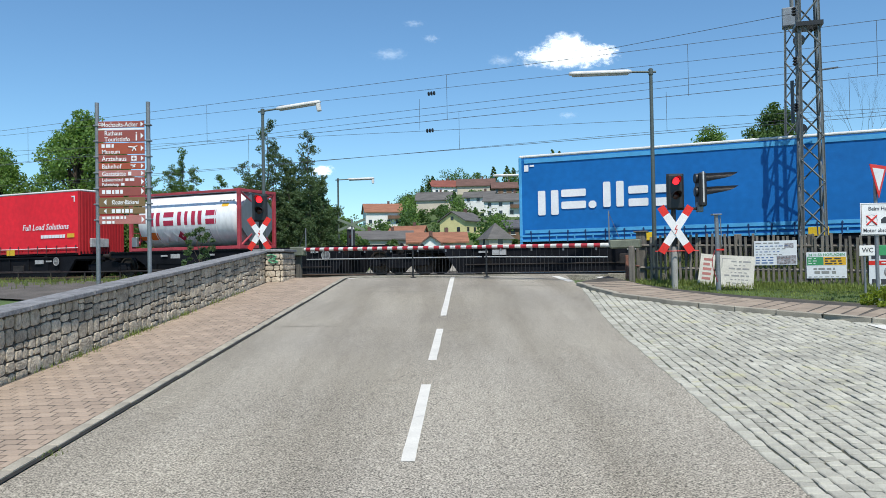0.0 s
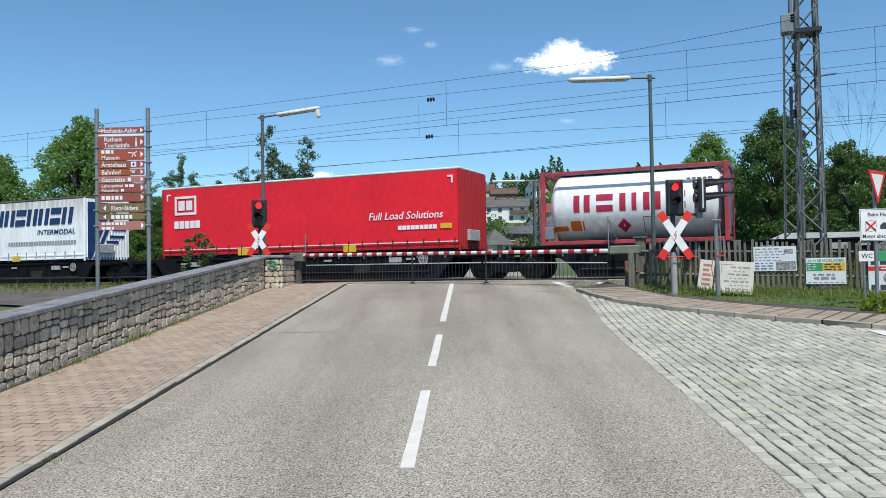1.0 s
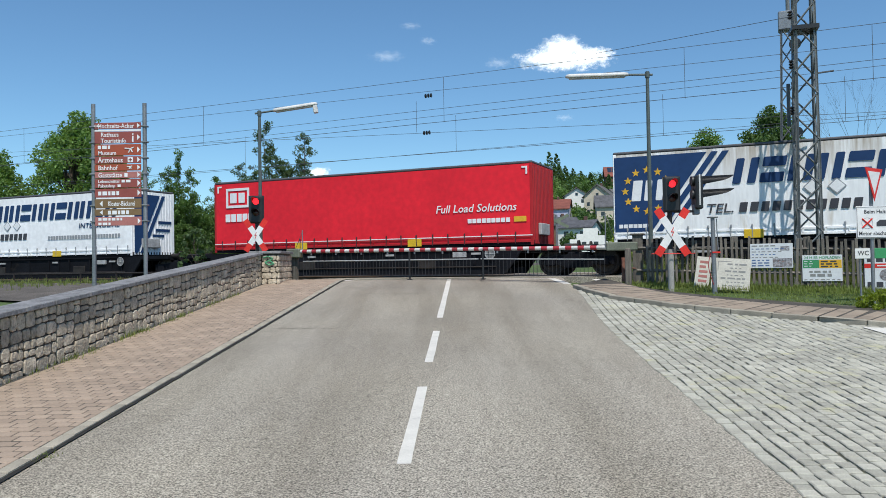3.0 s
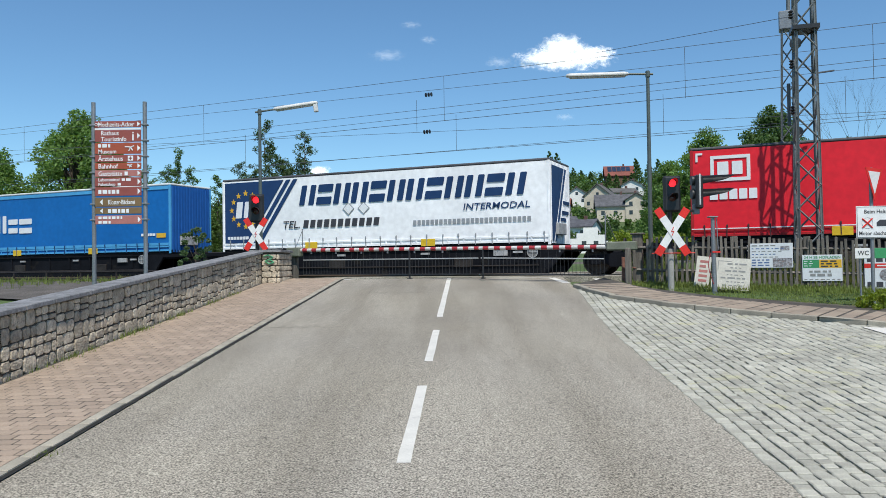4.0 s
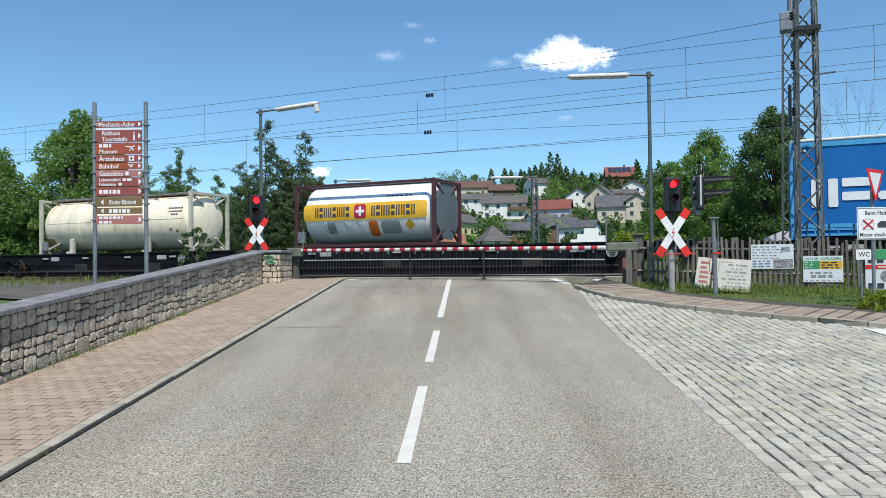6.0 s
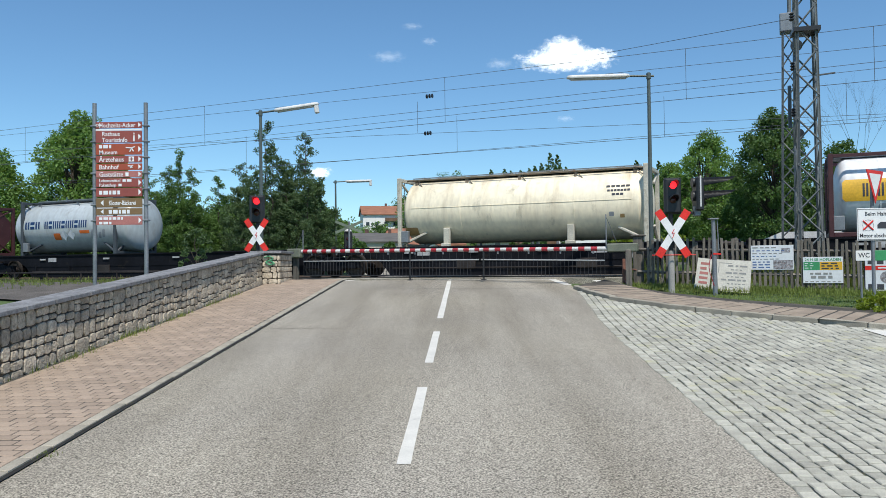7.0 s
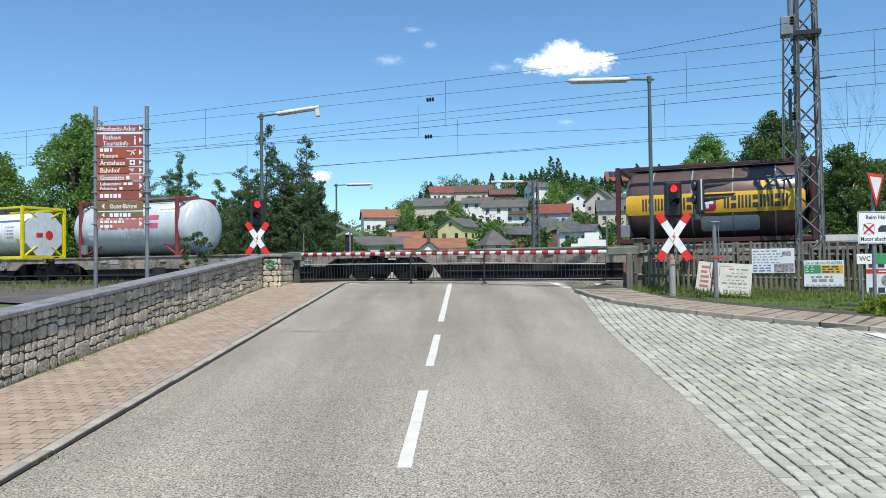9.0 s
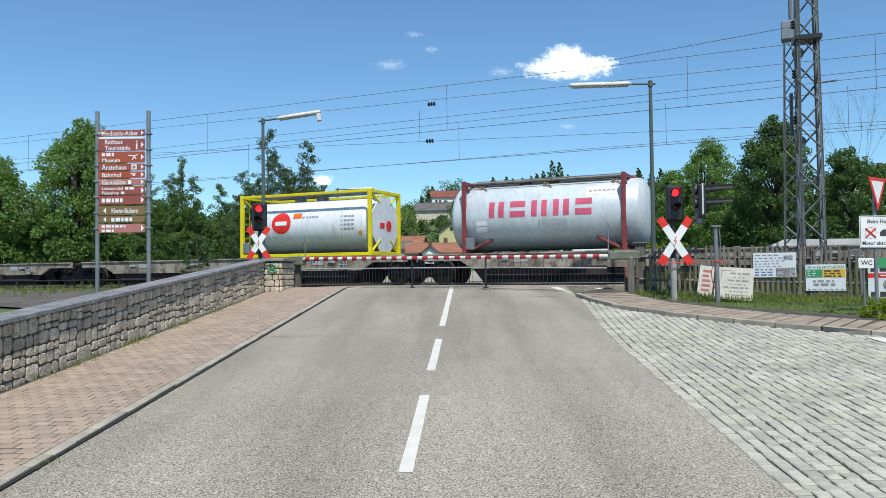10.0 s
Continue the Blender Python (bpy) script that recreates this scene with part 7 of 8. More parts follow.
def bare_tree(x, y, h):
    rn = random.Random(8)
    ob = thing("tree", pose(x, y, level(x, y)), "bare leafless tree with thin upright branches", "tree")
    bm = bmesh.new()

    def grow(p, d, L, r, n):
        q = p + d * L
        rod(bm, p, q, r, r * 0.6, seg=5, caps=False)
        if n:
            for _ in range(3):
                grow(q, (d + Vector((rn.uniform(-1, 1), rn.uniform(-1, 1), rn.uniform(-0.1, 0.5))) * 0.5).normalized(), L * rn.uniform(0.55, 0.8), r * 0.5, n - 1)
    grow(Vector((0, 0, 0)), Vector((0, 0, 1)), h * 0.42, 0.06, 5)
    part("trunk", bm, M["bark"], ob)


bare_tree(30.6, 56, 10.6)


def hillside():
    rng, rn = np.random.default_rng(5), random.Random(5)
    sets = {"leaf_mid": ([], []), "leaf_dark": ([], []), "leaf_fresh": ([], [])}
    n = 0
    tries = 0
    while n < 640 and tries < 12000:
        tries += 1
        x, y = rn.uniform(-75, 125), rn.uniform(148, 345)
        h = rn.uniform(4.5, 10) if y < 322 else rn.uniform(6, 10)
        bad = False
        for hx, hy, w in HOUSES:
            if math.hypot(x - hx, y - hy) < w * 0.5 + 2.0:
                bad = True
            if y < hy and abs(x / y - hx / hy) * hy < w * 0.5 + 1.5:
                gap = hy - y
                if gap < 16:
                    bad = True
                elif gap < 75:
                    h = min(h, 0.9 + 0.11 * gap)
        if bad:
            continue
        n += 1
        C, R = sets[rn.choice(("leaf_mid", "leaf_fresh", "leaf_dark", "leaf_dark", "leaf_dark") if y < 315 else ("leaf_dark", "leaf_mid", "leaf_mid"))]
        z = level(x, y)
        for k in range(9):
            f = rn.uniform(0.1, 0.92)
            w = h * 0.36 * math.sin(math.pi * (0.15 + 0.8 * f)) ** 0.6
            a = rn.uniform(0, 6.28)
            C.append((x + w * 0.75 * math.cos(a), y + w * 0.75 * math.sin(a), z + h * f)), R.append(h * 0.23)
    C, R = sets["leaf_dark"]
    for cx, cy, h in ((46, 330, 17), (49.5, 333, 16), (47.8, 327, 12), (44.5, 326, 12), (52.5, 329, 11), (55.5, 327, 10), (58.5, 325, 9), (62, 323, 8.5), (65.5, 320, 8), (68.5, 318, 8), (71.5, 318, 7.5), (75, 318, 7), (78, 319, 8), (81, 322, 13), (41.5, 328, 10), (35, 330, 9), (33, 326, 10), (43.5, 340, 12), (51, 336, 11), (40.5, 339, 11), (38, 338, 10), (30, 338, 9), (27, 336, 10), (21, 332, 10), (-6, 318, 9), (-9, 312, 8), (-14, 300, 8), (-5, 332, 9), (84, 336, 13), (88, 330, 12), (92, 330, 13)):
        for k in range(26):
            f = (k + 0.5) / 26
            w = h * 0.22 * (1 - f) + 0.2
            a = k * 2.4
            C.append((cx + w * math.cos(a), cy + w * math.sin(a), level(cx, cy) + h * (0.08 + 0.92 * f))), R.append(h * 0.10 * (1.25 - f))
    for k, (C, R) in sets.items():
        tagged(leaf_mesh("far_trees", C, R, 46, 0.36, rng, M[k], None, 0.9), "hillside trees and hedges between the houses", "trees", kind="stuff")


hillside()


# ---- grass and weeds ----
def grass(name, spots, material, label, seed, h=0.22):
    rng = np.random.default_rng(seed)
    V, F = [], []
    for x, y, k in spots:
        z = level(x, y) - 0.05
        for _ in range(6):
            a, L, t = rng.uniform(0, 6.28), h * k * rng.uniform(0.5, 1.3), rng.uniform(0.1, 0.55)
            px, py = x + rng.normal() * 0.05, y + rng.normal() * 0.05
            dx, dy = math.cos(a), math.sin(a)
            w = 0.007
            b = len(V)
            V += [(px - dy * w, py + dx * w, z), (px + dy * w, py - dx * w, z), (px + dx * L * t * 0.4 + dy * w * 0.7, py + dy * L * t * 0.4 - dx * w * 0.7, z + L * 0.6),
                  (px + dx * L * t * 0.4 - dy * w * 0.7, py + dy * L * t * 0.4 + dx * w * 0.7, z + L * 0.6), (px + dx * L * t, py + dy * L * t, z + L)]
            F += [(b, b + 1, b + 2, b + 3), (b + 3, b + 2, b + 4)]
    me = bpy.data.meshes.new(name)
    me.from_pydata(V, [], F)
    me.materials.append(material)
    return tagged(new(name, me), label, "grass", kind="stuff")


M["grass_blade"] = leafy("grass_blade", (0.21, 0.26, 0.075))
rr = random.Random(6)
spots = []
for i in range(2000):
    s = rr.uniform(-4.3, 7.0)
    c = 22.45 - abs(rr.gauss(0, 0.42)) - (0.25 if rr.random() < 0.3 else 0)
    x, y = on_track(s, c)
    spots.append((x, y, rr.uniform(0.5, 1.4)))
grass("grass", spots, M["grass_blade"], "unmown green grass and weeds along the fence", 1, 0.12)
spots = []
for i in range(800):
    x, y = on_track(rr.uniform(-4.4, 9), 22.9 + abs(rr.gauss(0, 0.5)))
    spots.append((x, y, rr.uniform(0.8, 2.6)))
grass("grass", spots, M["grass_blade"], "tall weeds behind the fence", 2, 0.3)
spots = []
for y0, k in ((14.2, 70), (16.3, 55), (12.2, 40), (18.5, 30), (11.0, 14), (20, 30)):
    for i in range(k):
        y = y0 + rr.gauss(0, 0.35)
        spots.append((wall_x(y) + 0.03 + abs(rr.gauss(0, 0.05)), y, rr.uniform(0.3, 0.8)))
for i in range(24):
    y = 7.25 + rr.gauss(0, 0.05)
    spots.append((left_kerb(y) - 0.03 + rr.gauss(0, 0.05), y, 0.35))
for i in range(50):
    y = rr.choice((8.3, 10.4, 11.8, 16.0, 19.0)) + rr.gauss(0, 0.25)
    spots.append((left_kerb(y) + rr.gauss(0, 0.015), y, rr.uniform(0.08, 0.25)))
grass("grass", spots, M["grass_blade"], "small weeds at the wall foot and kerb", 3)
spots = []
for i in range(350):
    s = rr.uniform(-40, -22)
    x, y = on_track(s, 22.6 + rr.gauss(0, 1.2))
    if x < wall_x(y) - 0.5:
        spots.append((x, y, rr.uniform(0.3, 1.0)))
for i in range(500):
    s = rr.uniform(-36, -21)
    x, y = on_track(s, rr.uniform(15.5, 22.5))
    if x < wall_x(y) - 0.5:
        spots.append((x, y, rr.uniform(0.3, 0.9)))
grass("grass", spots, M["grass_blade"], "grass between the wall and the railway", 4)
spots = []
for i in range(2200):
    s = rr.uniform(-3.0, 8.0)
    x, y = on_track(s, rr.uniform(18.6, 22.2))
    if y > kerb_y(x) + 2.6:
        spots.append((x, y, rr.uniform(0.4, 1.2)))
grass("grass", spots, M["grass_blade"], "short dry grass between footpath and fence", 5, 0.055)


# ---- clouds ----
def cloud(name, x, y, z, w, h, label, thick, seed):
    m = bpy.data.materials.new("cloud_vapour")
    m.use_nodes = True
    N, L = m.node_tree.nodes, m.node_tree.links.new
    b, o = N["Principled BSDF"], N["Material Output"]
    b.inputs["Base Color"].default_value, b.inputs["Roughness"].default_value = (0.95, 0.95, 0.95, 1), 1.0
    # emission added: the vapour glows to look whiter than the sun makes it
    b.inputs["Emission Color"].default_value, b.inputs["Emission Strength"].default_value = (0.93, 0.96, 1, 1), 0.3
    tc, mp = N.new("ShaderNodeTexCoord"), N.new("ShaderNodeMapping")
    mp.inputs["Location"].default_value = (seed * 3.1, 0, seed * 1.7)
    mp.inputs["Scale"].default_value = (2.2 / h, 2.2 / h, 2.6 / h)
    n = N.new("ShaderNodeTexNoise")
    n.inputs["Scale"].default_value, n.inputs["Detail"].default_value, n.inputs["Roughness"].default_value = 1.0, 9, 0.62
    L(tc.outputs["Object"], mp.inputs[0]), L(mp.outputs[0], n.inputs["Vector"])
    sc = N.new("ShaderNodeMapping")
    sc.inputs["Scale"].default_value = (1 / w, 0, 1 / h)
    ln = N.new("ShaderNodeVectorMath")
    ln.operation = "LENGTH"
    L(tc.outputs["Object"], sc.inputs[0]), L(sc.outputs[0], ln.inputs[0])
    s1 = N.new("ShaderNodeMath")
    s1.operation = "MULTIPLY_ADD"
    s1.inputs[1].default_value, s1.inputs[2].default_value = -0.95, thick
    L(ln.outputs["Value"], s1.inputs[0])
    s2 = N.new("ShaderNodeMath")
    s2.operation = "ADD"
    L(s1.outputs[0], s2.inputs[0]), L(n.outputs[0], s2.inputs[1])
    r = N.new("ShaderNodeMapRange")
    r.interpolation_type = "SMOOTHSTEP"
    r.inputs[1].default_value, r.inputs[2].default_value = (0.36, 0.95) if thick > 0.55 else (0.3, 1.0)
    r.inputs[4].default_value = 1.0 if thick > 0.55 else 0.16
    L(s2.outputs[0], r.inputs[0])
    tr, mx = N.new("ShaderNodeBsdfTransparent"), N.new("ShaderNodeMixShader")
    L(r.outputs[0], mx.inputs[0]), L(tr.outputs[0], mx.inputs[1]), L(b.outputs[0], mx.inputs[2]), L(mx.outputs[0], o.inputs[0])
    bm = bmesh.new()
    g = [[bm.verts.new((w * (i / 12 - 1), 0.25 * h * noise.noise((i * 0.4, j * 0.5, seed)), h * (j / 6 - 1))) for j in range(13)] for i in range(25)]
    for i in range(24):
        for j in range(12):
            bm.faces.new((g[i][j], g[i + 1][j], g[i + 1][j + 1], g[i][j + 1]))
    ob = part(name, bm, m, smooth=True)
    ob.matrix_world = pose(x, y, z, -14, 0, 0)
    ob.visible_shadow = False
    return tagged(ob, label, "cloud", kind="structure")


cloud("backdrop_cloud", 402, 2500, 655, 185, 52, "small bright white fair-weather cloud", 0.76, 1)
cloud("backdrop_cloud", 398, 2492, 688, 95, 58, "rounded crown of the white cloud", 0.7, 8)
cloud("backdrop_cloud", 500, 2494, 668, 90, 34, "thinner flank of the white cloud", 0.66, 9)
cloud("backdrop_cloud", 190, 2500, 645, 75, 34, "faint wisp of cloud", 0.45, 2)
cloud("backdrop_cloud", -168, 2500, 672, 85, 36, "faint wisp of cloud", 0.5, 3)
cloud("backdrop_cloud", -90, 2500, 770, 60, 22, "faint wisp of cloud", 0.42, 4)
cloud("backdrop_cloud", -35, 2500, 720, 50, 26, "faint wisp of cloud", 0.42, 5)
cloud("backdrop_cloud", 400, 2500, 465, 55, 22, "faint wisp of cloud", 0.42, 6)
cloud("backdrop_cloud", -395, 2500, 300, 60, 30, "low white cloud behind the trees", 0.6, 7)


# ---- prints on the train ----
SIDE = -1.272


def print_flat(ob, outline, mat, name="print_shape", y=SIDE, label=""):
    return part(name, prism(bmesh.new(), outline, y - 0.004, y + 0.012), mat, ob, label)


def block(ob, x0, x1, z0, z1, mat, y=SIDE, name="name_bar", slant=0.0, r=0.05):
    """A letter-sized bar with clipped corners."""
    c = min(x1 - x0, z1 - z0) * r
    sl = slant * (z1 - z0)
    print_flat(ob, [(x0 + c, z0), (x1 - c, z0), (x1, z0 + c), (x1 + sl, z1 - c), (x1 - c + sl, z1), (x0 + c + sl, z1), (x0 + sl, z1 - c), (x0, z0 + c)], mat, name, y)


def split_shape(ob, x0, x1, z0, z1, way, mat, slant=0.0, y=SIDE, name="name_shape"):
    """A letter-sized pair of plain bars, upright side by side or lying one above the other."""
    bm = bmesh.new()
    w, h = x1 - x0, z1 - z0
    quads = ((x0, x0 + 0.36 * w, z0, z1), (x1 - 0.36 * w, x1, z0, z1)) if way else ((x0, x1, z0, z0 + 0.38 * h), (x0, x1, z1 - 0.38 * h, z1))
    for a, b, c, d in quads:
        k = 0.03
        prism(bm, [(px + slant * (pz - z0), pz) for px, pz in ((a + k, c), (b - k, c), (b, c + k), (b, d - k), (b - k, d), (a + k, d), (a, d - k), (a, c + k))], y - 0.004, y + 0.012)
    return part(name, bm, mat, ob)


def letters(ob, x0, x1, z0, z1, n, mat, gap=0.18, y=SIDE, slant=0.0, name="name_bar"):
    w = (x1 - x0) / n
    for i in range(n):
        block(ob, x0 + i * w, x0 + (i + 1 - gap) * w, z0, z1, mat, y, name, slant)


def written(ob, body, x, z, h, mat, y=SIDE, width=None, lean=0.0):
    bm = words(body, h, 0.003)
    if width:
        k = width / max(v.co.x for v in bm.verts)
        bmesh.ops.scale(bm, vec=(k, 1, 1), verts=bm.verts[:])
    if lean:
        for v in bm.verts:
            v.co.x += v.co.z * lean
    part("lettering", shift(bm, x, y, z), mat, ob)


for ob in (blue1, blue2):
    for x0, x1, z0, z1 in ((-6.13, -5.43, 1.95, 2.77), (-5.33, -4.51, 2.13, 2.77), (-3.94, -3.28, 2.13, 2.95), (-3.13, -2.51, 2.12, 2.77), (-2.4, -1.57, 2.1, 2.77)):
        split_shape(ob, x0, x1, z0, z1, x0 < -6 or -4 < x0 < -3.5, M["print_white"])
    block(ob, -4.42, -4.17, 2.12, 2.36, M["print_white"], r=0.28)
    z = 3.72
    print_flat(ob, [(-6.6, z), (6.6, z), (6.6, z + 0.14), (-6.6, z + 0.14)], M["blue_light"], "top_stripe", label="lighter blue stripe")
    print_flat(ob, [(-6.6, 1.36), (6.6, 1.36), (6.6, 1.47), (-6.6, 1.47)], M["blue_light"], "foot_stripe", label="lighter blue stripe")
    letters(ob, 5.1, 5.9, 1.77, 1.88, 5, M["print_white"])
    block(ob, 5.95, 6.45, 1.69, 1.88, M["print_yellow"], r=0.05)
    for k in range(2):
        print_flat(ob, [(-6.6 + 0.2 * k, 3.45 + 0.15 * k), (-6.45 + 0.2 * k, 3.45 + 0.15 * k), (-6.45 + 0.2 * k, 3.66), (-6.6 + 0.2 * k, 3.66)], M["print_white"])
for ob in (red1, red2):
    x0, x1, z0, z1 = -6.12, -4.98, 2.83, 3.61
    t = 0.1
    for q in ((x0, x1, z0, z0 + t), (x0, x1, z1 - t, z1), (x0, x0 + t, z0 + t, z1 - t), (x1 - t, x1, z0 + t, z1 - t)):
        block(ob, *q, M["print_white"], name="logo_frame", r=0.1)
    block(ob, -5.92, -5.60, 3.02, 3.42, M["print_white"], name="logo_bar"), block(ob, -5.50, -5.20, 3.02, 3.42, M["print_white"], name="logo_bar")
    letters(ob, -6.15, -4.75, 2.27, 2.58, 5, M["print_white"])
    written(ob, "Full Load Solutions", 3.13, 2.24, 0.28, M["print_white"], width=3.0, lean=0.2)
    letters(ob, 4.36, 5.94, 1.85, 2.0, 9, M["print_white"])
    block(ob, 6.05, 6.49, 1.85, 2.03, M["print_yellow"], r=0.05)
    for sx in (-1, 1):
        block(ob, sx * 6.45 - 0.1, sx * 6.45 + 0.1, 3.66, 3.72, M["print_white"]), block(ob, sx * 6.52 - 0.03, sx * 6.52 + 0.03, 3.45, 3.66, M["print_white"])
    print_flat(ob, [(-6.7, 1.37), (6.7, 1.37), (6.7, 1.40), (-6.7, 1.40)], M["print_white"], "pin_stripe")
for ob in (dett1, dett2):
    print_flat(ob, [(-6.68, 1.36), (-5.55, 1.36), (-3.85, 3.77), (-6.68, 3.77)], M["navy"], "corner_field", SIDE + 0.004, "navy printed corner field")
    for a in (0.14, 0.46):
        print_flat(ob, [(-5.55 + a, 1.36), (-5.36 + a, 1.36), (-3.66 + a, 3.77), (-3.85 + a, 3.77)], M["navy"], "diagonal_stripe")
    for k in range(12):
        t = k * math.pi / 6
        cx, cz = -5.66 + 0.68 * math.cos(t), 2.67 + 0.66 * math.sin(t)
        pts = []
        for i in range(10):
            rad = 0.13 if i % 2 == 0 else 0.055
            pts.append((cx + rad * math.sin(i * math.pi / 5), cz + rad * math.cos(i * math.pi / 5)))
        print_flat(ob, pts, M["print_yellow"], "star", SIDE - 0.002)
    block(ob, -6.15, -5.86, 2.35, 3.0, M["print_white"], SIDE - 0.002, "logo_bar", 0.12), split_shape(ob, -5.76, -5.2, 2.35, 3.0, True, M["print_white"], 0.12, SIDE - 0.002, "logo_shape")
    for k in range(12):
        x0 = -3.13 + k * 9.13 / 12
        split_shape(ob, x0, x0 + 0.65, 2.74, 3.5, k % 3 != 1, M["navy_text"], 0.2)
    written(ob, "INTERMODAL", 3.67, 2.3, 0.23, M["navy_text"], width=2.45, lean=0.2)
    written(ob, "TEL.", -3.91, 1.88, 0.29, M["print_dark"], width=0.8, lean=0.2)
    letters(ob, -2.95, 0.42, 1.88, 2.17, 11, M["print_dark"], 0.3, slant=0.15)
    letters(ob, 1.75, 6.2, 1.83, 2.0, 26, M["print_grey"], 0.3)
    for x in (-0.94, -0.29):
        pts = [(x - 0.25, 2.53), (x, 2.29), (x + 0.25, 2.53), (x, 2.77)]
        pin = [(x - 0.21, 2.53), (x, 2.33), (x + 0.21, 2.53), (x, 2.73)]
        print_flat(ob, pts, M["print_grey"], "placard_edge"), print_flat(ob, pin, M["print_white"], "placard", SIDE - 0.003)
    letters(ob, -6.55, -5.5, 1.5, 1.62, 7, M["print_white"])
    # printed front wall: navy corner, slanting stripe, small lines of print
    h = 6.73 if ob is dett1 else 6.83
    for k, quad in enumerate((((-1.14, 1.15), (-0.95, 1.15), (0.35, 3.7), (-1.14, 3.7)), ((-0.82, 1.15), (-0.62, 1.15), (0.68, 3.7), (0.48, 3.7)))):
        bm = bmesh.new()
        lo = [bm.verts.new((h + 0.022, y, z)) for y, z in quad]
        hi = [bm.verts.new((h + 0.032, y, z)) for y, z in quad]
        bm.faces.new(lo), bm.faces.new(hi)
        for i in range(4):
            bm.faces.new((lo[i], lo[(i + 1) % 4], hi[(i + 1) % 4], hi[i]))
        bmesh.ops.recalc_face_normals(bm, faces=bm.faces[:])
        part("end_print", bm, M["navy"], ob, "navy corner field" if k == 0 else "navy slanting stripe")
    for z, y0, y1 in ((2.45, 0.25, 1.05), (2.1, 0.1, 0.95), (1.85, -0.1, 0.6), (1.55, -0.2, 0.3)):
        part("end_bar", one_box(h + 0.022, h + 0.03, y0, y1, z, z + 0.12), M["navy_text"], ob)


def wrap(ob, x0, x1, z0, z1, mat, name="name_bar", out=0.004, lean=0.0):
    """A print that follows the tank's curve."""
    zc, r = ob["zc"], ob["r"] + out
    bm = bmesh.new()
    n = 8
    prev = None
    for i in range(n + 1):
        z = z0 + (z1 - z0) * i / n
        y = -math.sqrt(max(0.01, r * r - (z - zc) ** 2))
        c = 0.12 * min(x1 - x0, z1 - z0) * (1 if i in (0, n) else 0)
        sl = lean * (z - z0)
        cur = [bm.verts.new((x0 + c + sl, y, z)), bm.verts.new((x1 - c + sl, y, z))]
        if prev:
            bm.faces.new((prev[0], prev[1], cur[1], cur[0]))
        prev = cur
    part(name, bm, mat, ob)


def wraps(ob, x0, x1, z0, z1, n, mat, gap=0.2, out=0.004, lean=0.0):
    w = (x1 - x0) / n
    for i in range(n):
        wrap(ob, x0 + i * w, x0 + (i + 1 - gap) * w, z0, z1, mat, "name_bar", out, lean)


def split_round(ob, x0, x1, z0, z1, n, mat, gap=0.25, out=0.006):
    """Letter-sized pairs of plain bars that follow the tank's curve."""
    zc, r = ob["zc"], ob["r"] + out
    w = (x1 - x0) / n
    for k in range(n):
        a, b = x0 + k * w, x0 + (k + 1 - gap) * w
        u, v = 0.37 * (b - a), 0.38 * (z1 - z0)
        bm = bmesh.new()
        for xa, xb, za, zb in ((((a, a + u, z0, z1), (b - u, b, z0, z1)) if k % 3 != 1 else ((a, b, z0, z0 + v), (a, b, z1 - v, z1)))):
            prev = None
            for i in range(5):
                z = za + (zb - za) * i / 4
                y = -math.sqrt(max(0.01, r * r - (z - zc) ** 2))
                cur = [bm.verts.new((xa, y, z)), bm.verts.new((xb, y, z))]
                if prev:
                    bm.faces.new((prev[0], prev[1], cur[1], cur[0]))
                prev = cur
        part("name_shape", bm, mat, ob)


def diamond(ob, x, z, s, mat, out=0.03):
    zc, r = ob["zc"], ob["r"] + out
    bm = bmesh.new()
    pts = ((-s, 0), (0, -s), (s, 0), (0, s))
    vs = [bm.verts.new((x + a, -math.sqrt(max(0.01, r * r - (z + b - zc) ** 2)), z + b)) for a, b in pts]
    bm.faces.new((vs[0], vs[1], vs[3])), bm.faces.new((vs[1], vs[2], vs[3]))
    part("placard", bm, mat, ob)


split_round(hoyer1, -1.88, 1.9, 2.18, 2.76, 5, M["print_red"], 0.28)
wrap(hoyer1, -2.6, -2.12, 1.6, 1.76, M["print_orange"], "plate"), wrap(hoyer1, -2.02, -1.56, 1.6, 1.92, M["print_orange"], "plate")
diamond(hoyer1, -1.2, 1.72, 0.22, M["print_white"]), diamond(hoyer1, -0.7, 1.7, 0.22, M["print_white"]), diamond(hoyer1, -0.25, 1.72, 0.22, M["print_red"])
wrap(hoyer1, 1.9, 2.25, 2.88, 3.02, M["print_yellow"], "plate"), wraps(hoyer1, 1.7, 2.5, 3.1, 3.16, 5, M["print_dark"])
for q in ((0.37, 0.39), (1.27, 1.29)):
    wrap(hoyer1, *q, 1.5, 1.98, M["print_dark"], "panel_edge")
wrap(hoyer1, 0.37, 1.29, 1.96, 1.98, M["print_dark"], "panel_edge")
for ob, z0, z1 in ((bert1, 2.13, 2.76), (bert2, 2.05, 2.68)):
    wrap(ob, -2.62, 2.62, z0, z1, M["print_yellow"], "yellow_band", 0.016)
    m = (z0 + z1) / 2
    split_round(ob, -2.1, -0.55, m - 0.19, m + 0.19, 8, M["print_dark"], 0.25, 0.022), split_round(ob, 0.35, 2.2, m - 0.19, m + 0.19, 9, M["print_dark"], 0.25, 0.022)
    wrap(ob, -0.38, 0.12, m - 0.26, m + 0.26, M["print_red"], "crest", 0.022)
    wrap(ob, -0.18, -0.08, m - 0.18, m + 0.18, M["print_white"], "crest_cross", 0.026), wrap(ob, -0.31, 0.05, m - 0.05, m + 0.05, M["print_white"], "crest_cross", 0.027)
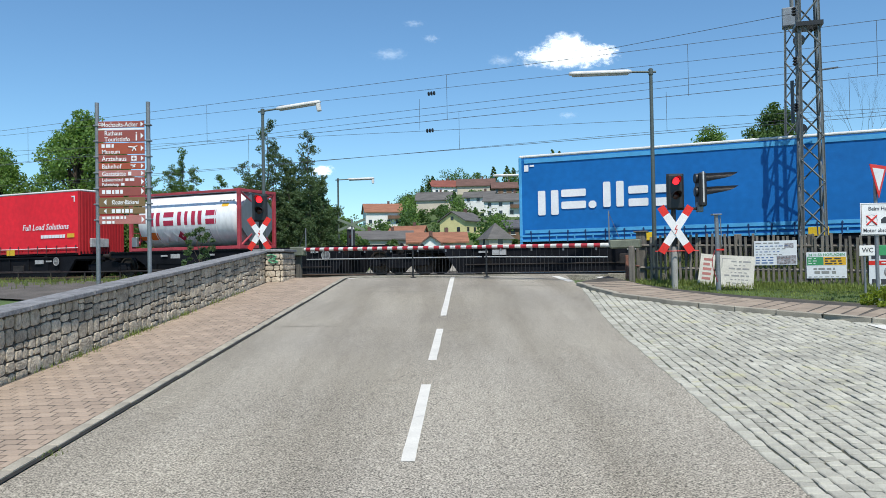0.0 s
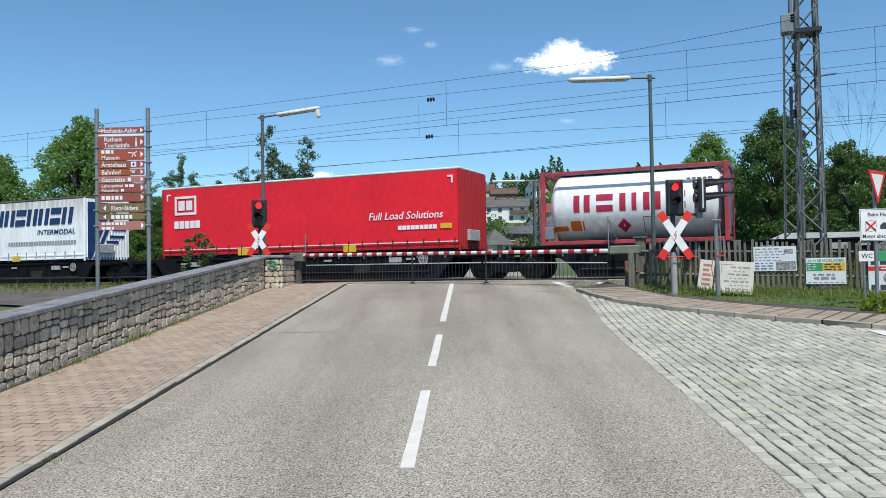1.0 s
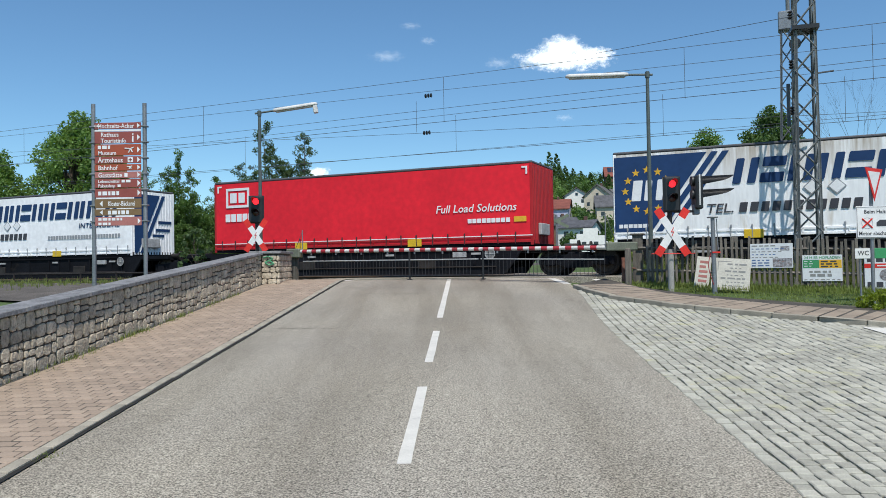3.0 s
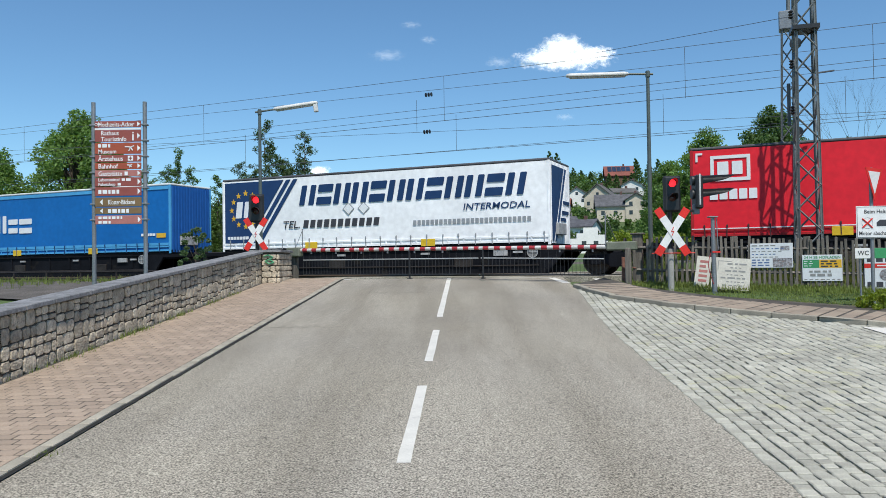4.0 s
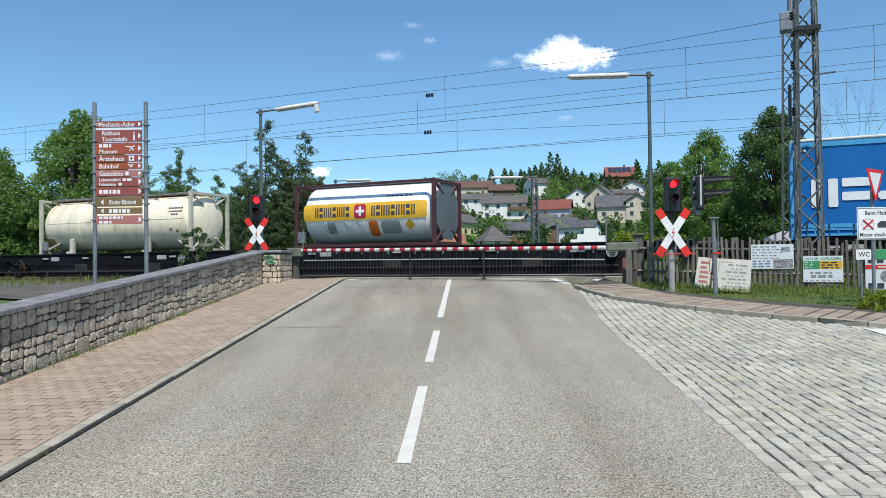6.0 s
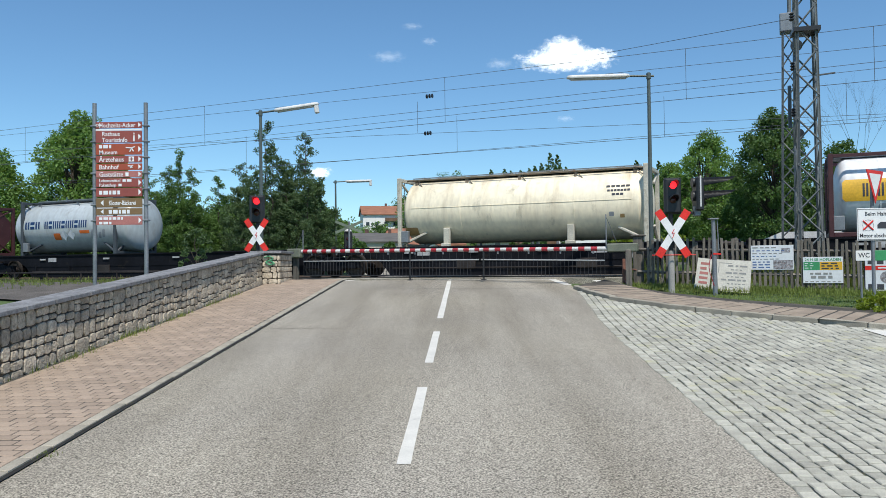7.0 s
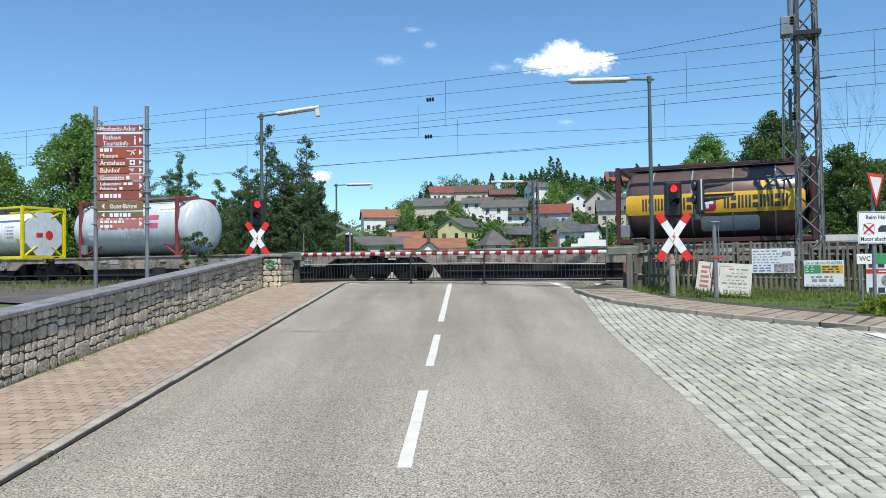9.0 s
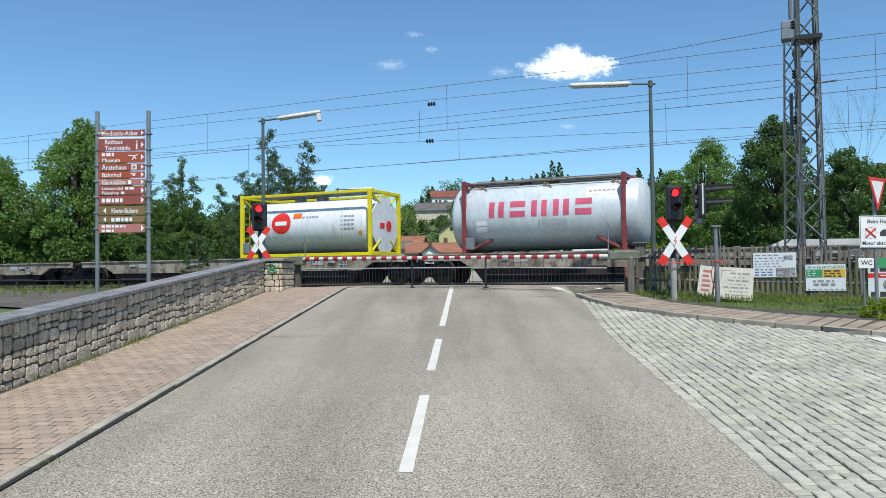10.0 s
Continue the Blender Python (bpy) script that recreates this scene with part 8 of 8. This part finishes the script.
diamond(bert1, -0.87, 1.88, 0.24, M["print_white"]), diamond(bert1, -0.3, 1.9, 0.22, M["print_white"])
wrap(bert1, 0.18, 0.57, 1.52, 2.08, M["print_orange"], "plate"), wrap(bert1, 0.7, 1.5, 1.6, 2.05, M["print_grey"], "scrawl"), wrap(bert1, -1.7, -1.25, 1.65, 2.05, M["print_grey"], "scrawl")
wrap(bert2, -0.35, 1.35, 1.5, 1.95, M["scrape"], "worn_patch")
diamond(bert1, 1.9, 1.9, 0.2, M["print_yellow"]), diamond(bert2, 1.48, 2.86, 0.12, M["print_yellow"])
wraps(bert2, 1.6, 2.4, 3.0, 3.05, 6, M["print_white"]), wraps(bert1, 0.9, 2.0, 2.95, 3.0, 6, M["print_dark"])
split_round(vtg, -2.72, -1.7, 2.3, 2.64, 3, M["navy_text"], 0.2), split_round(vtg, -1.45, 1.25, 2.3, 2.64, 10, M["navy_text"], 0.2)
wrap(vtg, -3.0, -2.85, 2.3, 2.7, M["navy_text"])
wrap(vtg, -0.92, -0.5, 1.78, 2.08, M["print_orange"], "plate"), diamond(vtg, -0.24, 1.97, 0.23, M["print_white"]), diamond(vtg, 0.23, 2.0, 0.23, M["print_white"])
wrap(vtg, 0.73, 1.33, 2.04, 2.18, M["print_orange"], "plate")
for k in range(4):
    wrap(vtg, 1.35 + 0.23 * k, 1.5 + 0.23 * k, 1.8 + 0.05 * (k % 2), 2.2 - 0.06 * (k % 3), M["print_grey"], "scrawl", lean=0.3)
wrap(vtg, 1.6, 1.9, 2.55, 2.72, M["print_yellow"], "plate"), wraps(vtg, 1.55, 2.4, 2.78, 2.84, 6, M["print_grey"]), wrap(vtg, 2.1, 2.4, 2.58, 2.7, M["print_yellow"], "plate")
split_round(hoy2, -1.86, 1.95, 2.3, 2.85, 5, M["print_pink"], 0.28)
wrap(hoy2, -2.35, -1.94, 1.82, 2.0, M["print_white"], "plate"), wrap(hoy2, -2.35, -1.94, 2.05, 2.2, M["print_white"], "plate"), wrap(hoy2, 1.5, 2.6, 2.95, 3.25, M["print_white"], "plate")
wraps(hoy2, 1.6, 2.5, 3.05, 3.12, 6, M["print_grey"]), wrap(hoy2, -0.1, 0.9, 1.95, 2.2, M["scrape"], "worn_patch")
zc, r = yel["zc"], yel["r"] + 0.006
bm = bmesh.new()
rings = []
for q in (0.02, 0.25, 0.5, 0.75, 1.0):
    ring = []
    for k in range(24):
        t = k * math.pi / 12
        z = 2.44 + 0.42 * q * math.sin(t)
        ring.append(bm.verts.new((-1.13 + 0.45 * q * math.cos(t), -math.sqrt(r * r - (z - zc) ** 2), z)))
    rings.append(ring)
for a, b in zip(rings, rings[1:]):
    for k in range(24):
        bm.faces.new((a[k], a[(k + 1) % 24], b[(k + 1) % 24], b[k]))
bm.faces.new(rings[0])
bmesh.ops.recalc_face_normals(bm, faces=bm.faces[:])
part("round_emblem", bm, M["red"], yel, "red round emblem")
wrap(yel, -1.4, -0.86, 2.36, 2.52, M["print_white"], "emblem_bar", 0.014)
wrap(yel, -0.59, -0.2, 2.6, 2.82, M["print_orange"], "plate"), wraps(yel, -0.17, 0.6, 2.6, 2.68, 5, M["print_grey"])
for k in range(4):
    wraps(yel, 1.58, 2.2, 2.1 + k * 0.16, 2.18 + k * 0.16, 4, M["print_grey"])
wrap(yel, 2.35, 2.5, 1.9, 2.05, M["print_yellow"], "plate")
emblem = part("end_emblem", lathe(bmesh.new(), [(2.955, 0.01), (2.965, 0.01), (2.965, 0.21), (2.955, 0.21)], 20, "x"), M["red"], yel, "red round emblem on the end plate")
emblem.location = (0, 0.28, zc - 0.05)
part("end_plate_mark", one_box(2.952, 2.965, -0.42, -0.08, zc - 0.15, zc + 0.05), M["red"], yel, "small red plate")
wraps(cream, 3.11, 3.9, 2.9, 2.97, 5, M["print_dark"]), wraps(cream, 3.15, 3.9, 2.76, 2.83, 7, M["print_dark"]), wraps(cream, 3.3, 3.7, 2.63, 2.7, 3, M["print_dark"])
wrap(cream, -4.25, -3.75, 1.52, 1.8, M["print_tan"], "plate"), wrap(cream, 3.2, 3.36, 1.96, 2.1, M["print_grey"], "plate"), wrap(cream, 3.55, 3.7, 1.9, 2.02, M["print_tan"], "plate")
for x in (-2.6, 1.9):                               # pale saddles under the cream tank
    bm = bmesh.new()
    box(bm, x - 0.12, x + 0.12, -1.06, -0.9, 1.1, 1.75, 0.02), box(bm, x - 0.16, x + 0.16, -1.2, -1.0, 1.08, 1.2, 0.02)
    part("saddle", bm, M["frame_cream"], cream)


# ---- pavers, setts, kerbs ----
def piece(w, d, h, bevel, wob, rng):
    """A slightly uneven block: x 0..w, y 0..d, top at z = h."""
    j = lambda: rng.uniform(-wob, wob)
    v = [(j(), j(), 0), (w + j(), j(), 0), (w + j(), d + j(), 0), (j(), d + j(), 0)]
    t = [(x + (bevel if x < w / 2 else -bevel), y + (bevel if y < d / 2 else -bevel), h + j() * 0.4) for x, y, _ in v]
    m = [(x, y, h - bevel * 0.8) for x, y, _ in v]
    verts = v + m + t
    faces = [(8, 9, 10, 11)]
    for a in (0, 4):
        for i in range(4):
            k = (i + 1) % 4
            faces.append((a + i, a + k, a + 4 + k, a + 4 + i))
    return verts, faces


def mesh_of(name, verts, faces, mat):
    me = bpy.data.meshes.new(name)
    me.from_pydata(verts, [], faces)
    me.materials.append(mat)
    return me


def lay(parent, name, cells, mat_one, mat_join, near, wob, rng, h, bevel, label, top=0.028):
    """cells: (x, y, turn, w, d, key). Those for which near() holds become parts, up to 300, on shared meshes; the rest is joined."""
    shared, V, F, n = {}, [], [], 0
    for x, y, turn, w, d, key in cells:
        z = level(x, y)
        tilt = math.degrees(math.atan((level(x, y + 0.2) - z) / 0.2))
        m = pose(x, y, z - h + top + rng.uniform(-0.003, 0.003), tilt) @ pose(0, 0, 0, 0, 0, turn)
        if near(x, y) and n < 300:
            k = (key, rng.randrange(5))
            if k not in shared:
                shared[k] = mesh_of(name, *piece(w, d, h, bevel, wob, rng), mat_one)
            o = new(name, shared[k])
            o.parent = parent
            o.matrix_local = m
            n += 1
        else:
            v, f = piece(w, d, h, bevel, wob, rng)
            b = len(V)
            V += [tuple(m @ Vector(p)) for p in v]
            F += [tuple(i + b for i in q) for q in f]
    o = new(name + "_field", mesh_of(name + "_field", V, F, mat_join))
    o.parent = parent
    tagged(o, label, kind="stuff")


rng = random.Random(12)
cells = []
y, k = -7.0, 0
ROW, WIDE = 0.165, 0.205
while y < 25.2:
    xa, xb = wall_x(y) + 0.06, left_kerb(y) - 0.158
    x = xa - (WIDE / 2 if k % 2 else 0.0)
    while x < xb - 0.03:
        a, b = max(x, xa), min(x + WIDE, xb)
        if b - a > 0.04 and NX * a + NY * y < 23.3:
            cells.append((a, y, -1.7, b - a - 0.011, ROW - 0.019, (round(b - a, 2), 0)))
        x += WIDE
    y += ROW
    k += 1
lay(pavement, "paver", cells, M["paver"], M["paver_join"], lambda x, y: 6.2 < y < 10.5 and x > -5.7, 0.0015, rng, 0.06, 0.007, "rows of reddish concrete pavers")

cells = []
y = -7.0
while y < 25.0:                                    # kerb of flat granite setts on the left
    w = rng.uniform(0.16, 0.42)
    if NX * left_kerb(y) + NY * y < 23.3:
        cells.append((left_kerb(y) - 0.152, y, -2.0, 0.128 + rng.uniform(-0.012, 0.008), w - 0.014, (round(w, 2), 0)))
    y += w
kerb_left = thing("kerb_west", pose(0, 0, 0), "flush kerb of grey granite stones along the sidewalk", "kerb", kind="structure")
lay(kerb_left, "kerbstone", cells, M["kerb"], M["cobble_join"], lambda x, y: True, 0.004, rng, 0.1, 0.010, "kerb stones", 0.034)

bm, prev = bmesh.new(), None                       # strip over the joint between kerb and asphalt, shade put into its colour
y = -7.0
while y < 24.6:
    a, b = left_kerb(y) - 0.034 + 0.012 * noise.noise((y * 2.1, 0, 1)), left_kerb(y) + 0.026 + 0.016 * noise.noise((y * 2.7, 5, 1)) + 0.010 * noise.noise((y * 9.0, 5, 1))
    cur = [bm.verts.new((x, y, level(x, y) + 0.014)) for x in (a, b)]
    if prev:
        bm.faces.new((prev[0], prev[1], cur[1], cur[0]))
    prev = cur
    y += 0.08
tagged(part("kerb_joint", bm, M["crack_shade"], kerb_left), "near-black strip along the kerb, standing for shade in the open joint")

# setts in rows that run away from the road edge at an angle
cells = []
rng = random.Random(15)
o = 0.0
while o < 11.0:
    d = rng.uniform(0.138, 0.158)
    y = -7.0 + rng.uniform(0, 0.2)
    while y < 22.5:
        w = rng.uniform(0.115, 0.19)
        x = right_edge(y) + 0.09 + o + 0.012 * noise.noise((y * 0.6, o * 0.8, 2))
        lean = math.degrees(math.atan(right_edge(y + 0.5) - right_edge(y - 0.5)))
        xc, yc = x + d / 2, y + w / 2
        if yc < kerb_y(xc) - 0.08 and xc < max(5.5, 0.62 * yc + 1.2) and xc < 13:
            cells.append((x + d + rng.uniform(-0.009, 0.009), y + rng.uniform(-0.006, 0.006), 90 - lean + rng.gauss(0, 2.0), w - 0.015, d - 0.014 - rng.uniform(0, 0.006), (round(w, 2), round(d, 2))))
        y += w
    o += d
lay(cobbles, "sett", cells, M["cobble"], M["cobble_join"], lambda x, y: 5.6 < y < 8.2 and x < 5.2, 0.008, rng, 0.1, 0.009, "rows of worn granite setts", 0.012)

# pavement and kerb along the fence
path = []
x = 3.5
while x < 15.5:
    path.append((x, kerb_y(x)))
    x += 0.02
verge = [[(x + 0.0 + (0.62 + 0.0 * x) * f * 1.9, y + 0.78 * f * 1.9) for f in (0.0, 0.35, 0.7, 1.0)] for x, y in path[::20]]
bm = bmesh.new()
prev = None
for r in verge:
    cur = [bm.verts.new((a, b, min(level(a, b), 0.0) + 0.088)) for a, b in r]
    if prev:
        for i in range(3):
            bm.faces.new((prev[i], cur[i], cur[i + 1], prev[i + 1]))
    prev = cur
bmesh.ops.recalc_face_normals(bm, faces=bm.faces[:])
footpath = tagged(part("pavement_east", bm, M["joint"]), "narrow footpath of brown concrete slabs beside the fence", "pavement", kind="structure")
kerb_right = thing("kerb_east", pose(0, 0, 0), "raised grey granite kerb curving beside the footpath", "kerb", kind="structure")
rng = random.Random(18)
dist, last, slab_at, kerb_at = 0.0, path[0], 0.0, 0.0
n = 0
for p in path[1:]:
    dist += math.hypot(p[0] - last[0], p[1] - last[1])
    a = math.degrees(math.atan2(p[1] - last[1], p[0] - last[0]))
    dirn = Vector((math.cos(radians(a)), math.sin(radians(a)), 0))
    nor = Vector((-dirn.y, dirn.x, 0))
    z = level(*p)
    pitch = -math.degrees(math.atan((level(p[0] + dirn.x * 0.3, p[1] + dirn.y * 0.3) - z) / 0.3))
    if dist - kerb_at >= 0.82:
        run = dist - kerb_at
        kerb_at = dist
        bm = bmesh.new()
        box(bm, 0.014 - run, 0.0, 0.0, 0.14, -0.2, 0.10, 0.014)
        bmesh.ops.transform(bm, matrix=pose(p[0], p[1], z, 0, pitch, a), verts=bm.verts[:])
        part("kerbstone", bm, M["kerb"], kerb_right)
    if dist - slab_at >= 0.275:
        slab_at = dist
        for k in range(3):
            lo = 0.15 + k * 0.42
            q = Vector((p[0], p[1], 0)) + nor * lo
            bm = bmesh.new()
            box(bm, -0.238, 0.0, 0.0, 0.405, -0.06, 0.095 + rng.uniform(-0.003, 0.003), 0.007)
            bmesh.ops.transform(bm, matrix=pose(q.x, q.y, level(q.x, q.y), math.degrees(math.atan(0.074 * nor.y)), pitch, a), verts=bm.verts[:])
            part("slab", bm, M["slab"], footpath)
    last = p

patch = bmesh.new()
vs = [patch.verts.new((x, y, level(x, y) + 0.026)) for x, y in ((7.34, 11.0), (7.76, 11.0), (7.72, 13.5), (7.34, 13.72))]
patch.faces.new(vs)
tagged(part("trim_line", patch, M["white_line"]), "white painted stripe beside the kerb", "road marking", kind="structure")


def crack(pts, w):
    """A thin dark seam in the asphalt."""
    bm = bmesh.new()
    prev = None
    for x, y in pts:
        k = w * random.uniform(0.5, 1.3)
        cur = [bm.verts.new((x, y - k, level(x, y - k) + 0.003)), bm.verts.new((x, y + k, level(x, y + k) + 0.003))]
        if prev:
            bm.faces.new((prev[0], cur[0], cur[1], prev[1]))
        prev = cur
    tagged(part("road_seam", bm, M["joint"]), "thin dark crack across the asphalt road", "crack", kind="structure")


for x0, x1, y0 in ((-2.9, 3.2, 21.6), (-2.2, -0.3, 20.3), (-3.3, -1.9, 14.6)):
    n = 30
    crack([(x0 + (x1 - x0) * i / n, y0 + 0.10 * noise.noise((i * 0.25, y0, 0)) + 0.03 * noise.noise((i * 1.3, y0, 4)) - 0.4 * (x0 + (x1 - x0) * i / n) * (0.4 if y0 > 21 else 0.1)) for i in range(n + 1)], 0.014)


# ---- what moves ----
def motions():
    u = Vector((NY, -NX, 0))
    for ob, s in TRAIN:
        x, y = on_track(s, AXIS)
        walk(ob, [(t, pose(x + u.x * SPEED * t, y + u.y * SPEED * t, 0, 0, 0, -TRACK)) for t in (0, 2.5, 5, 7.5, 10)])
    turn = math.degrees(SPEED / 0.46) / FPS
    for w, x in SPIN:
        walk(w, [(i / FPS, pose(x, 0, 0.46) @ Matrix.Rotation(radians(turn * i), 4, "Y")) for i in range(0, 10 * FPS + 1)])


motions()
